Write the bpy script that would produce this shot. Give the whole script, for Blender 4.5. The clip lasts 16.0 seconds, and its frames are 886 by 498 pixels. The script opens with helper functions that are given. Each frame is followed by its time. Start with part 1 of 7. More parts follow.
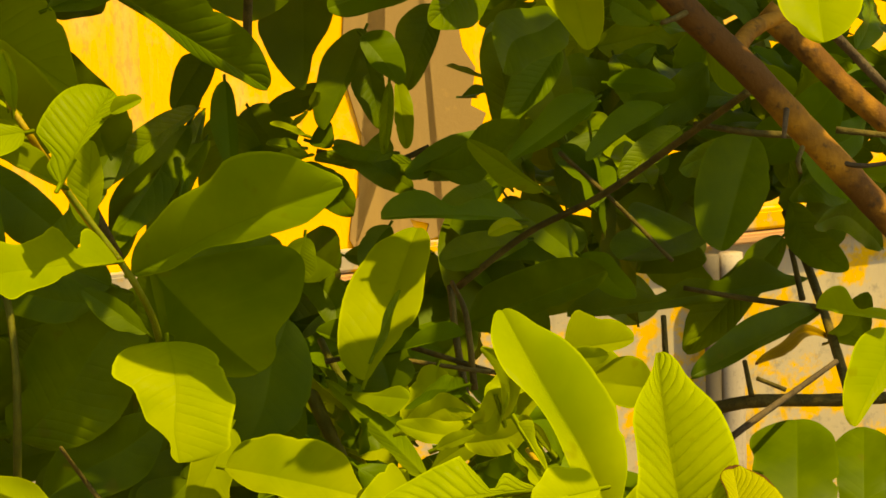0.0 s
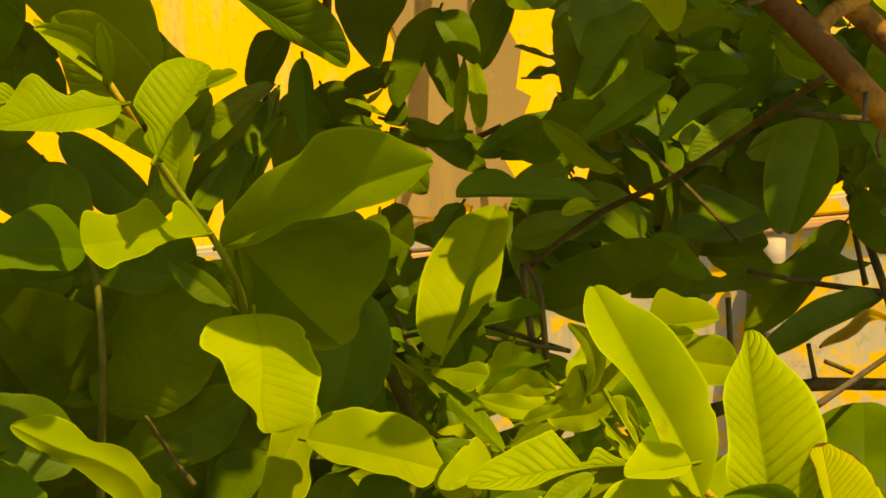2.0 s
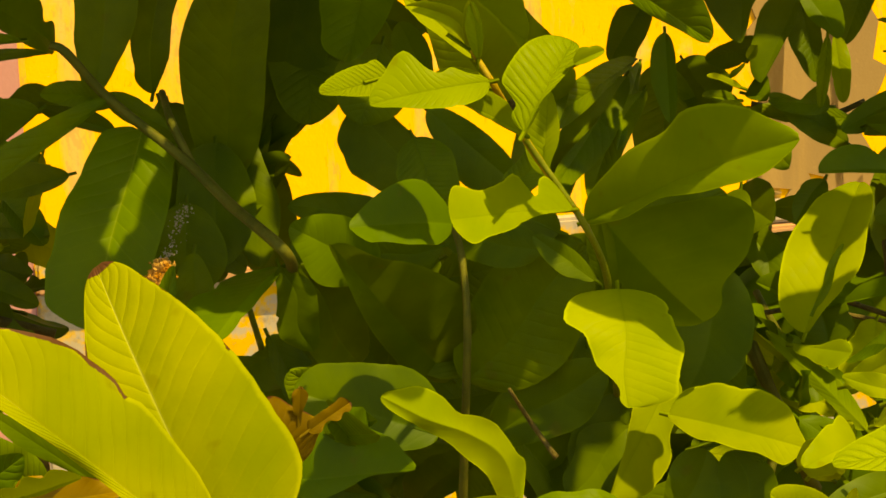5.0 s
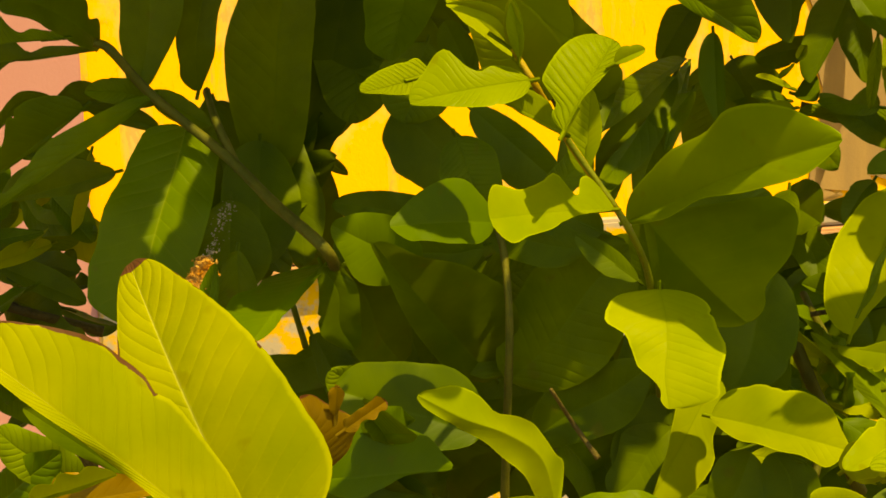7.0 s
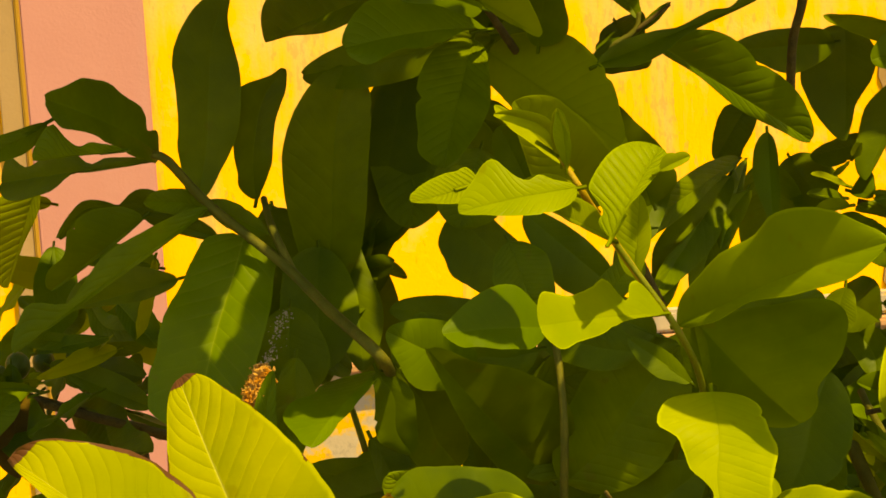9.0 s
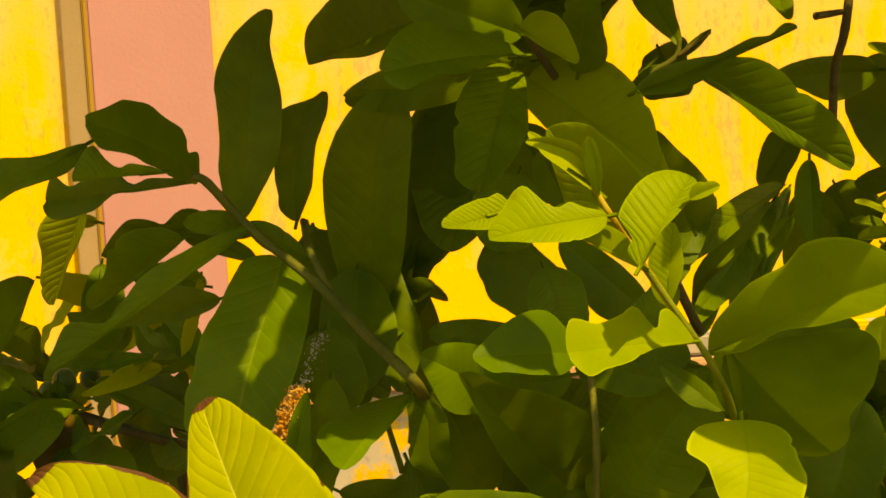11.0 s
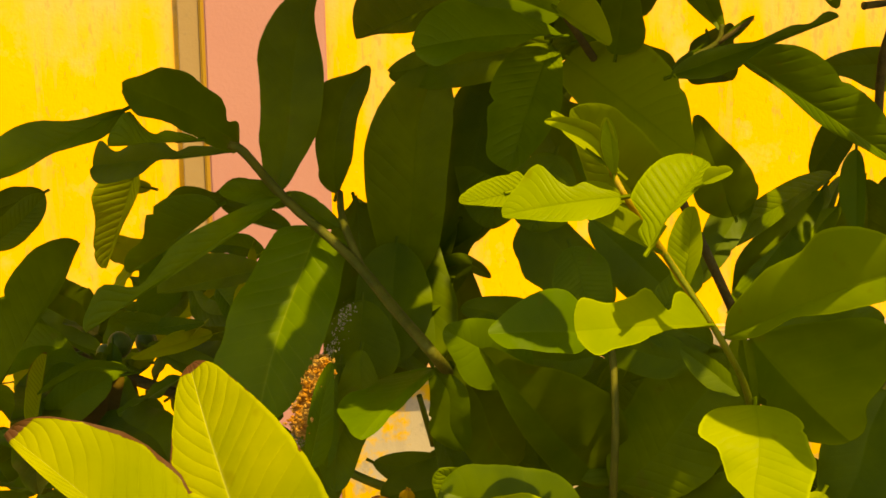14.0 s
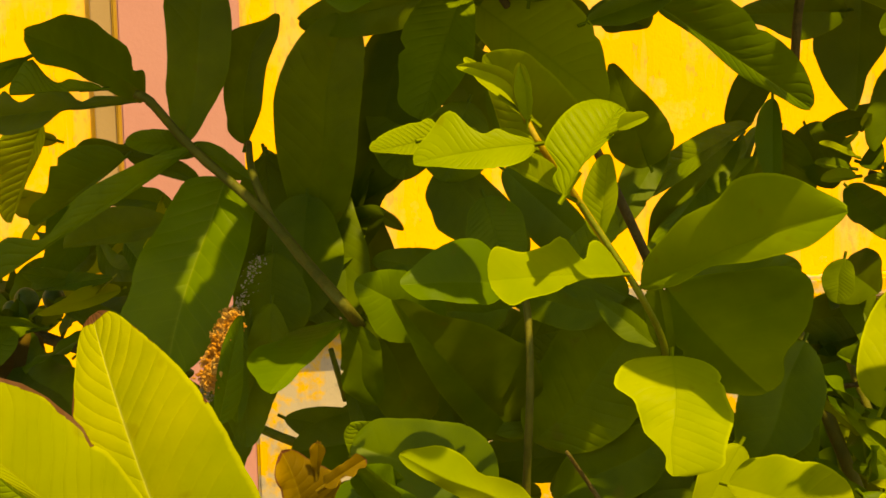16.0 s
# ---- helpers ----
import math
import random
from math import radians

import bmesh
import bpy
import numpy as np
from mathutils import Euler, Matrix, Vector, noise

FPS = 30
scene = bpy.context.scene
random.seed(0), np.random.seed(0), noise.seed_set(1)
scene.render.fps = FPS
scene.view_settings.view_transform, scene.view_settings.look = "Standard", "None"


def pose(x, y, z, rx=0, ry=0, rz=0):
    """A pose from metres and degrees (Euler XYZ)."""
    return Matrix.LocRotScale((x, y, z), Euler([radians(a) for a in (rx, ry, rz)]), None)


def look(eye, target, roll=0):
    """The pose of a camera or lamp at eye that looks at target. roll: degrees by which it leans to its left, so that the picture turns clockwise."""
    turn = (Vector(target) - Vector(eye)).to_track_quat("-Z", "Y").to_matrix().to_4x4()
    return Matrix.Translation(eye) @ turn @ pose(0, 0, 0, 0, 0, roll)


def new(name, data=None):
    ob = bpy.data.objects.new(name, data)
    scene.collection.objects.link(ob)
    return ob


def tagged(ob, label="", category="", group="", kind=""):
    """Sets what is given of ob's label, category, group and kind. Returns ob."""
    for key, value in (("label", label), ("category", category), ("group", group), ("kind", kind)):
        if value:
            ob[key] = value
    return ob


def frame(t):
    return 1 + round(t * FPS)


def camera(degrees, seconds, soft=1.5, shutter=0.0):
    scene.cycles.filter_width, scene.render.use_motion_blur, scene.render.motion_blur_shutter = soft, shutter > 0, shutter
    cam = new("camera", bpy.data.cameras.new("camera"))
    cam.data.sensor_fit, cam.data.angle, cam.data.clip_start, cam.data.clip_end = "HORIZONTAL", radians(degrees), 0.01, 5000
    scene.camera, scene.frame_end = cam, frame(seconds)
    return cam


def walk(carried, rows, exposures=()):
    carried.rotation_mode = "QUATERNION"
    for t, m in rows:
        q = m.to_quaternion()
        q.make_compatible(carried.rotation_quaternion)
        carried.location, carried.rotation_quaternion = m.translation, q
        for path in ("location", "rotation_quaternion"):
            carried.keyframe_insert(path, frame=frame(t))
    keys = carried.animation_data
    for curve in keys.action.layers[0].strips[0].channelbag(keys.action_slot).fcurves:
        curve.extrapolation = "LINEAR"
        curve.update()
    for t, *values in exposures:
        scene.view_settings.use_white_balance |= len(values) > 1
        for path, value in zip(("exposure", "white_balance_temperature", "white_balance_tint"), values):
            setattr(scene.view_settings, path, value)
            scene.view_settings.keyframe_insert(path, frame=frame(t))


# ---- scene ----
cam = camera(20.0, 16.0, 1.6)
PATH = [
    (0, (0.04337, -0.99365, 2.03543), (0.22478, 0.96051, 1.65027), -1.975),
    (0.5, (0.03469, -0.98690, 2.03161), (0.23482, 0.95780, 1.60959), -0.857),
    (1, (0.02621, -0.99073, 2.02995), (0.22544, 0.94752, 1.57884), -0.571),
    (1.5, (0.02359, -0.99670, 2.02965), (0.21283, 0.94624, 1.59470), -0.743),
    (2, (0.02153, -1.00288, 2.03545), (0.17489, 0.95120, 1.63786), -1.286),
    (2.5, (0.01131, -1.00618, 2.04156), (0.07744, 0.95880, 1.67481), -1.759),
    (3, (0.01118, -1.01150, 2.04728), (-0.01730, 0.95530, 1.68549), -2.109),
    (3.5, (0.01141, -1.01165, 2.04192), (-0.09912, 0.94511, 1.64337), -2.800),
    (3.7, (0.01110, -1.01634, 2.04184), (-0.11207, 0.93676, 1.62924), -2.663),
    (5.8, (0.02022, -1.00521, 2.03835), (-0.10786, 0.94784, 1.62699), -2.243),
    (6, (0.02126, -1.00851, 2.03981), (-0.11828, 0.94490, 1.63399), -2.139),
    (6.5, (0.02325, -1.00485, 2.04192), (-0.13624, 0.94860, 1.64365), -2.113),
    (7, (0.02449, -1.00546, 2.03808), (-0.15046, 0.94416, 1.62778), -2.407),
    (7.5, (0.02596, -1.00961, 2.04045), (-0.16592, 0.93807, 1.62848), -2.622),
    (8, (0.02786, -1.01331, 2.04309), (-0.17907, 0.93637, 1.64820), -2.910),
    (8.5, (0.02996, -1.01469, 2.04966), (-0.18996, 0.93876, 1.68132), -3.216),
    (9, (0.03757, -1.01534, 2.04711), (-0.19845, 0.94176, 1.70938), -3.516),
    (9.5, (0.04120, -1.01714, 2.05062), (-0.20758, 0.93884, 1.71558), -3.412),
    (10, (0.04502, -1.01884, 2.04988), (-0.21332, 0.93716, 1.72228), -3.405),
    (10.2, (0.04729, -1.02039, 2.05108), (-0.22069, 0.93474, 1.72606), -3.338),
    (12.5, (0.08385, -1.01371, 2.05075), (-0.25092, 0.93197, 1.73102), -2.800),
    (13, (0.09939, -1.01844, 2.04939), (-0.27283, 0.92065, 1.73097), -2.796),
    (13.5, (0.10007, -1.02264, 2.04964), (-0.28713, 0.91196, 1.72197), -2.543),
    (14, (0.09856, -1.02173, 2.04908), (-0.28959, 0.91159, 1.71502), -1.557),
    (14.5, (0.09628, -1.01948, 2.04620), (-0.28804, 0.91452, 1.71166), -0.718),
    (15, (0.09769, -1.01312, 2.04286), (-0.27733, 0.92216, 1.70513), -0.338),
    (15.5, (0.10373, -1.00633, 2.04064), (-0.25957, 0.92832, 1.68687), -0.590),
    (16, (0.09632, -1.00199, 2.04077), (-0.22529, 0.93768, 1.67435), -1.469),
]
EXPOSURES = [(0.0, 1.20, 11500, 4), (3.5, 1.20, 11500, 4), (7.5, 1.24, 11500, 7), (9.5, 1.27, 11500, 11), (16.0, 1.25, 11500, 10)]
walk(cam, [(t, look(eye, target, roll)) for t, eye, target, roll in PATH], EXPOSURES)

# ---- light ----
SUN_DIR = Vector((0.31, -0.33, 0.89)).normalized()      # towards the sun
world = bpy.data.worlds.new("sky")
scene.world = world
world.use_nodes = True
wn = world.node_tree
sky = wn.nodes.new("ShaderNodeTexSky")
sky.sky_type = "NISHITA"
sky.sun_disc = False
sky.sun_elevation = math.asin(SUN_DIR.z)
sky.sun_rotation = math.atan2(SUN_DIR.x, SUN_DIR.y)
wn.links.new(sky.outputs[0], wn.nodes["Background"].inputs[0])
wn.nodes["Background"].inputs[1].default_value = 0.15
sun_data = bpy.data.lights.new("sun", "SUN")
sun_data.energy = 3.75
sun_data.angle = radians(0.5)
sun_data.color = (1.0, 0.88, 0.50)
sun = new("sun", sun_data)
sun.matrix_world = look(SUN_DIR * 20, (0, 0, 0))


# ---- materials ----
def ramp(nt, fac, stops):
    n = nt.nodes.new("ShaderNodeValToRGB")
    el = n.color_ramp.elements
    while len(el) < len(stops):
        el.new(0.5)
    for e, (p, c) in zip(el, stops):
        e.position, e.color = p, (*c, 1)
    nt.links.new(fac, n.inputs[0])
    return n.outputs[0]


def noise_tex(nt, vec, scale, detail=4, rough=0.6):
    n = nt.nodes.new("ShaderNodeTexNoise")
    n.inputs["Scale"].default_value, n.inputs["Detail"].default_value, n.inputs["Roughness"].default_value = scale, detail, rough
    if vec is not None:
        nt.links.new(vec, n.inputs["Vector"])
    return n.outputs["Fac"]


def mth(nt, op, a, b=0.0, c=None):
    n = nt.nodes.new("ShaderNodeMath")
    n.operation = op
    for k, v in enumerate((a, b, c)):
        if v is None:
            continue
        if isinstance(v, (int, float)):
            n.inputs[k].default_value = v
        else:
            nt.links.new(v, n.inputs[k])
    return n.outputs[0]


def mixc(nt, fac, a, b, blend="MIX"):
    n = nt.nodes.new("ShaderNodeMix")
    n.data_type, n.blend_type = "RGBA", blend
    for sock, v in ((n.inputs[0], fac), (n.inputs[6], a), (n.inputs[7], b)):
        if isinstance(v, (int, float)):
            sock.default_value = v
        elif isinstance(v, tuple):
            sock.default_value = (*v, 1)
        else:
            nt.links.new(v, sock)
    return n.outputs[2]


def start_mat(name):
    m = bpy.data.materials.new(name)
    m.use_nodes = True
    nt = m.node_tree
    return m, nt, nt.nodes["Principled BSDF"], nt.nodes["Material Output"]


def bump(nt, height, strength, distance, bsdf):
    n = nt.nodes.new("ShaderNodeBump")
    n.inputs["Strength"].default_value, n.inputs["Distance"].default_value = strength, distance
    nt.links.new(height, n.inputs["Height"])
    nt.links.new(n.outputs[0], bsdf.inputs["Normal"])
    return n.outputs[0]


def leaf_mat(name, dark, light, vein, through_col, through_fac, relief, edge=0.0, rough=0.5, spots=0.3, lines=0.22, vary=1.0, rim_glow=0.4, ribs=1.0, flat=0.15):
    """Leaf blade: lateral veins and midrib by the blade's own coordinates, mottling, thin enough to let light through."""
    m, nt, bsdf, out = start_mat(name)
    uv = nt.nodes.new("ShaderNodeUVMap")
    uv.uv_map = "blade"
    sep = nt.nodes.new("ShaderNodeSeparateXYZ")
    nt.links.new(uv.outputs[0], sep.inputs[0])
    u, v = sep.outputs[0], sep.outputs[1]
    av = mth(nt, "ABSOLUTE", mth(nt, "MULTIPLY_ADD", v, 2.0, -1.0))
    tc = nt.nodes.new("ShaderNodeTexCoord")
    inf = nt.nodes.new("ShaderNodeObjectInfo")
    rnd = inf.outputs["Random"]
    wob = noise_tex(nt, tc.outputs["Object"], 22, 2)
    phase = mth(nt, "ADD", mth(nt, "MULTIPLY_ADD", av, -0.17, u), mth(nt, "MULTIPLY", wob, 0.09))
    saw = mth(nt, "FRACT", mth(nt, "MULTIPLY", phase, mth(nt, "MULTIPLY_ADD", rnd, 5.0 * ribs, 9.5 * ribs)))
    tri = mth(nt, "ABSOLUTE", mth(nt, "MULTIPLY_ADD", saw, 2.0, -1.0))
    pill = mth(nt, "SUBTRACT", 1.0, mth(nt, "POWER", tri, 3.0))
    line = mth(nt, "SMOOTH_MIN", mth(nt, "POWER", tri, 14.0), 1.0, 0.1)
    # the ribs swell in some parts of a blade and lie flat in others
    swell = ramp(nt, noise_tex(nt, tc.outputs["Object"], 34, 2), [(0.36, (flat, flat, flat)), (0.62, (1, 1, 1))])
    fade = mth(nt, "MULTIPLY", mth(nt, "SUBTRACT", 1.0, mth(nt, "POWER", av, 6.0)), swell)
    rib = mth(nt, "POWER", mth(nt, "SUBTRACT", 1.0, av), 46.0)
    mott = noise_tex(nt, tc.outputs["Object"], 60, 5)
    fine = noise_tex(nt, tc.outputs["Object"], 420, 3)
    base = mixc(nt, mth(nt, "MULTIPLY_ADD", mott, 1.3, mth(nt, "MULTIPLY_ADD", rnd, 0.6, -0.5)), dark, light)
    veins = mth(nt, "ADD", mth(nt, "MULTIPLY", mth(nt, "MULTIPLY", line, fade), lines), mth(nt, "MULTIPLY", rib, 0.5))
    col = mixc(nt, mth(nt, "MINIMUM", veins, 1.0), base, vein)
    # broad yellower and greener zones, the net of small veins and the thin margin, its lit glow put into the colour
    zone = noise_tex(nt, tc.outputs["Object"], 17, 3, 0.5)
    col = mixc(nt, ramp(nt, zone, [(0.42, (0, 0, 0)), (0.66, (0.55, 0.55, 0.55))]), col, tuple(0.55 * a for a in dark[:1]) + (0.74 * dark[1], dark[2]))
    rim = ramp(nt, mth(nt, "MULTIPLY_ADD", fine, 0.05, av), [(0.955, (0, 0, 0)), (0.995, (1, 1, 1))])
    col = mixc(nt, mth(nt, "MULTIPLY", rim, rim_glow), col, tuple(min(1.0, 1.5 * a) for a in light))
    sp = ramp(nt, noise_tex(nt, tc.outputs["Object"], 95, 2, 0.4), [(0.70, (0, 0, 0)), (0.76, (1, 1, 1))])
    col = mixc(nt, mth(nt, "MULTIPLY", sp, spots), col, (0.10, 0.07, 0.01))
    if edge:
        rag = noise_tex(nt, tc.outputs["Object"], 70, 4)
        patch = noise_tex(nt, tc.outputs["Object"], 28, 2)
        worn = mth(nt, "MULTIPLY_ADD", patch, 0.32, mth(nt, "MULTIPLY", rag, 0.26))
        e1 = mth(nt, "GREATER_THAN", mth(nt, "ADD", av, worn), 1.258)
        e2 = mth(nt, "GREATER_THAN", mth(nt, "ADD", u, mth(nt, "MULTIPLY", rag, 0.06)), 1.00)
        burnt = mth(nt, "MULTIPLY", mth(nt, "MAXIMUM", mth(nt, "MULTIPLY", e1, mth(nt, "GREATER_THAN", mth(nt, "MULTIPLY_ADD", patch, 0.4, u), 0.72)), e2), edge)
        col = mixc(nt, burnt, col, (0.080, 0.025, 0.009))
    nt.links.new(col, bsdf.inputs["Base Color"])
    nt.links.new(mth(nt, "MULTIPLY_ADD", fine, 0.25, rough - 0.12), bsdf.inputs["Roughness"])
    bsdf.inputs["Specular IOR Level"].default_value = 0.08
    h = mth(nt, "ADD", mth(nt, "MULTIPLY", mth(nt, "MULTIPLY", pill, fade), 1.0), mth(nt, "MULTIPLY", rib, -1.2))
    h = mth(nt, "ADD", h, mth(nt, "MULTIPLY_ADD", fine, 0.25, 0.0))
    h = mth(nt, "ADD", h, mth(nt, "MULTIPLY", noise_tex(nt, tc.outputs["Object"], 45, 3), 1.1))
    nrm = bump(nt, h, relief, 0.0012, bsdf)
    nt.links.new(mth(nt, "MULTIPLY_ADD", mth(nt, "POWER", rnd, 2.0), relief * 1.8 * vary, relief * (1 - 0.7 * vary)), nrm.node.inputs["Strength"])
    tr = nt.nodes.new("ShaderNodeBsdfTranslucent")
    nt.links.new(mixc(nt, 0.75, col, through_col, "MIX"), tr.inputs["Color"])
    nt.links.new(nrm, tr.inputs["Normal"])
    mix = nt.nodes.new("ShaderNodeMixShader")
    mix.inputs[0].default_value = through_fac
    nt.links.new(bsdf.outputs[0], mix.inputs[1])
    nt.links.new(tr.outputs[0], mix.inputs[2])
    nt.links.new(mix.outputs[0], out.inputs[0])
    return m


# some leaves get a darker or brighter kind in place of shade or light
LEAF = {
    "y": leaf_mat("young_leaf", (0.165, 0.208, 0.0008), (0.255, 0.292, 0.001), (0.125, 0.165, 0.002), (0.22, 0.26, 0.001), 0.35, 0.08, lines=0.05, vary=0.7),
    "m": leaf_mat("light_green_leaf", (0.112, 0.160, 0.001), (0.168, 0.214, 0.0015), (0.075, 0.105, 0.002), (0.17, 0.225, 0.001), 0.32, 0.17, lines=0.05, vary=0.4),
    "s": leaf_mat("ridged_bright_leaf", (0.155, 0.200, 0.0008), (0.245, 0.285, 0.001), (0.125, 0.165, 0.002), (0.21, 0.25, 0.001), 0.33, 0.55, lines=0.12, vary=0.0, ribs=1.2, flat=0.75),
    "q": leaf_mat("ridged_green_leaf", (0.112, 0.160, 0.001), (0.168, 0.214, 0.0015), (0.19, 0.24, 0.006), (0.17, 0.225, 0.001), 0.32, 0.50, lines=0.15, vary=0.0, flat=0.6),
    "g": leaf_mat("green_leaf", (0.057, 0.102, 0.002), (0.099, 0.152, 0.003), (0.11, 0.17, 0.010), (0.11, 0.175, 0.002), 0.28, 0.15, rim_glow=0.12),
    "d": leaf_mat("dark_leaf", (0.050, 0.082, 0.002), (0.112, 0.158, 0.0025), (0.095, 0.145, 0.006), (0.10, 0.155, 0.002), 0.27, 0.20, rim_glow=0.12),
    "o": leaf_mat("old_leaf", (0.180, 0.192, 0.0008), (0.270, 0.268, 0.001), (0.50, 0.48, 0.09), (0.20, 0.24, 0.002), 0.30, 0.32, edge=1.0, lines=0.13, vary=0.1, ribs=1.5, flat=0.7),
    "r": leaf_mat("ribbed_young_leaf", (0.145, 0.195, 0.0008), (0.225, 0.270, 0.001), (0.20, 0.27, 0.012), (0.20, 0.26, 0.001), 0.35, 0.50, lines=0.18, vary=0.0, flat=0.6),
    "v": leaf_mat("veined_leaf", (0.058, 0.102, 0.002), (0.095, 0.150, 0.003), (0.22, 0.27, 0.025), (0.11, 0.175, 0.002), 0.28, 0.30, lines=0.30, vary=0.0, rim_glow=0.12),
    "x": leaf_mat("withered_leaf", (0.13, 0.075, 0.004), (0.24, 0.14, 0.006), (0.30, 0.2, 0.02), (0.24, 0.14, 0.006), 0.25, 0.14, edge=1.0, spots=0.9, lines=0.06, vary=0.0),
    "x2": leaf_mat("browning_leaf", (0.07, 0.045, 0.006), (0.10, 0.06, 0.008), (0.12, 0.08, 0.02), (0.12, 0.07, 0.01), 0.2, 0.25, spots=0.6),
}

LEAF_LABEL = {"o": "yellow-green leaf with a scorched brown margin", "x": "withered orange-brown curled leaf", "x2": "browning dull leaf"}


def bark_mat(name, a, b, c, scale, rough=0.75, relief=0.6):
    m, nt, bsdf, out = start_mat(name)
    tc = nt.nodes.new("ShaderNodeTexCoord")
    big = noise_tex(nt, tc.outputs["Object"], scale, 5)
    small = noise_tex(nt, tc.outputs["Object"], scale * 9, 4)
    col = mixc(nt, ramp(nt, big, [(0.43, (0, 0, 0)), (0.58, (1, 1, 1))]), a, b)
    col = mixc(nt, ramp(nt, small, [(0.55, (0, 0, 0)), (0.75, (1, 1, 1))]), col, c)
    nt.links.new(col, bsdf.inputs["Base Color"])
    bsdf.inputs["Roughness"].default_value = rough
    bsdf.inputs["Specular IOR Level"].default_value = 0.15
    bump(nt, mth(nt, "ADD", small, big), relief, 0.002, bsdf)
    return m


# peeling blotches; the two tones also take in shaded brown and sunlit orange
BARK = bark_mat("peeling_bark", (0.090, 0.038, 0.006), (0.30, 0.135, 0.014), (0.04, 0.02, 0.007), 20)
TWIG = bark_mat("brown_twig", (0.060, 0.046, 0.009), (0.095, 0.068, 0.013), (0.035, 0.024, 0.007), 60)
GREY_TWIG = bark_mat("dry_grey_twig", (0.055, 0.038, 0.018), (0.085, 0.058, 0.028), (0.03, 0.02, 0.01), 60)
STALK = bark_mat("green_stalk", (0.085, 0.110, 0.004), (0.115, 0.130, 0.006), (0.15, 0.085, 0.012), 70, 0.55, 0.3)
TAN_STALK = bark_mat("tan_stalk", (0.24, 0.17, 0.010), (0.34, 0.20, 0.014), (0.22, 0.11, 0.012), 70, 0.55, 0.3)
# darker copy of the green stalk, shade put into its colour
SHADED_STALK = bark_mat("shaded_green_stalk", (0.056, 0.062, 0.004), (0.082, 0.080, 0.006), (0.075, 0.058, 0.008), 70, 0.7, 0.3)
FRUIT = bark_mat("green_fruit", (0.05, 0.08, 0.008), (0.07, 0.10, 0.012), (0.09, 0.11, 0.02), 80, 0.45, 0.15)
FRASS = bark_mat("orange_frass", (0.42, 0.16, 0.015), (0.50, 0.27, 0.06), (0.22, 0.085, 0.015), 150, 0.9, 0.8)
WEB = bark_mat("grey_web", (0.20, 0.17, 0.10), (0.28, 0.24, 0.16), (0.12, 0.10, 0.06), 150, 0.9, 0.6)


def plaster_mat(name, a, b, stain, stain_lo, stain_hi, scale=1.0, streak=0.35, under=None, under_lo=0.6, under_hi=0.66, run_lo=0.53, faded=None):
    """Painted plaster with blotches, run-down streaks, worn patches and fine grain."""
    m, nt, bsdf, out = start_mat(name)
    tc = nt.nodes.new("ShaderNodeTexCoord")
    mp = nt.nodes.new("ShaderNodeMapping")
    mp.inputs["Scale"].default_value = (9, 9, 0.9)
    nt.links.new(tc.outputs["Object"], mp.inputs[0])
    big = noise_tex(nt, tc.outputs["Object"], 1.6 * scale, 6)
    mid = noise_tex(nt, tc.outputs["Object"], 7 * scale, 6, 0.65)
    runs = noise_tex(nt, mp.outputs[0], 1.2, 5)
    fine = noise_tex(nt, tc.outputs["Object"], 130, 4)
    col = mixc(nt, ramp(nt, big, [(0.3, (0, 0, 0)), (0.7, (1, 1, 1))]), a, b)
    if under:
        col = mixc(nt, ramp(nt, mid, [(under_lo, (0, 0, 0)), (under_hi, (1, 1, 1))]), col, under)
    col = mixc(nt, mth(nt, "MULTIPLY", ramp(nt, runs, [(run_lo, (0, 0, 0)), (run_lo + 0.2, (1, 1, 1))]), streak), col, stain)
    spots = noise_tex(nt, tc.outputs["Object"], 16 * scale, 5, 0.7)
    col = mixc(nt, mth(nt, "MULTIPLY", ramp(nt, spots, [(stain_lo, (0, 0, 0)), (stain_hi, (1, 1, 1))]), 0.6), col, stain)
    if faded:
        # washed-out paint along the top of the wall, with a ragged, streaky lower edge
        height = nt.nodes.new("ShaderNodeSeparateXYZ")
        nt.links.new(tc.outputs["Object"], height.inputs[0])
        edge = mth(nt, "ADD", mth(nt, "MULTIPLY_ADD", runs, 0.75, height.outputs[2]), mth(nt, "MULTIPLY", big, 0.5))
        wash = ramp(nt, mth(nt, "SUBTRACT", edge, faded[0]), [(0.0, (0, 0, 0)), (0.22, (1, 1, 1))])
        col = mixc(nt, mth(nt, "MULTIPLY", wash, mth(nt, "MULTIPLY_ADD", mid, 0.9, 0.25)), col, faded[1])
        slim = nt.nodes.new("ShaderNodeMapping")
        slim.inputs["Scale"].default_value = (1, 1, 0.38)
        nt.links.new(tc.outputs["Object"], slim.inputs[0])
        fleck = ramp(nt, mth(nt, "MULTIPLY_ADD", noise_tex(nt, slim.outputs[0], 75, 4, 0.6), 0.7, mth(nt, "MULTIPLY", runs, 0.45)), [(0.64, (0, 0, 0)), (0.70, (1, 1, 1))])
        col = mixc(nt, mth(nt, "MULTIPLY", fleck, 0.38), col, (0.30, 0.20, 0.06))
    nt.links.new(col, bsdf.inputs["Base Color"])
    bsdf.inputs["Roughness"].default_value = 0.88
    bsdf.inputs["Specular IOR Level"].default_value = 0.12
    bump(nt, mth(nt, "ADD", fine, mid), 0.18, 0.004, bsdf)
    return m


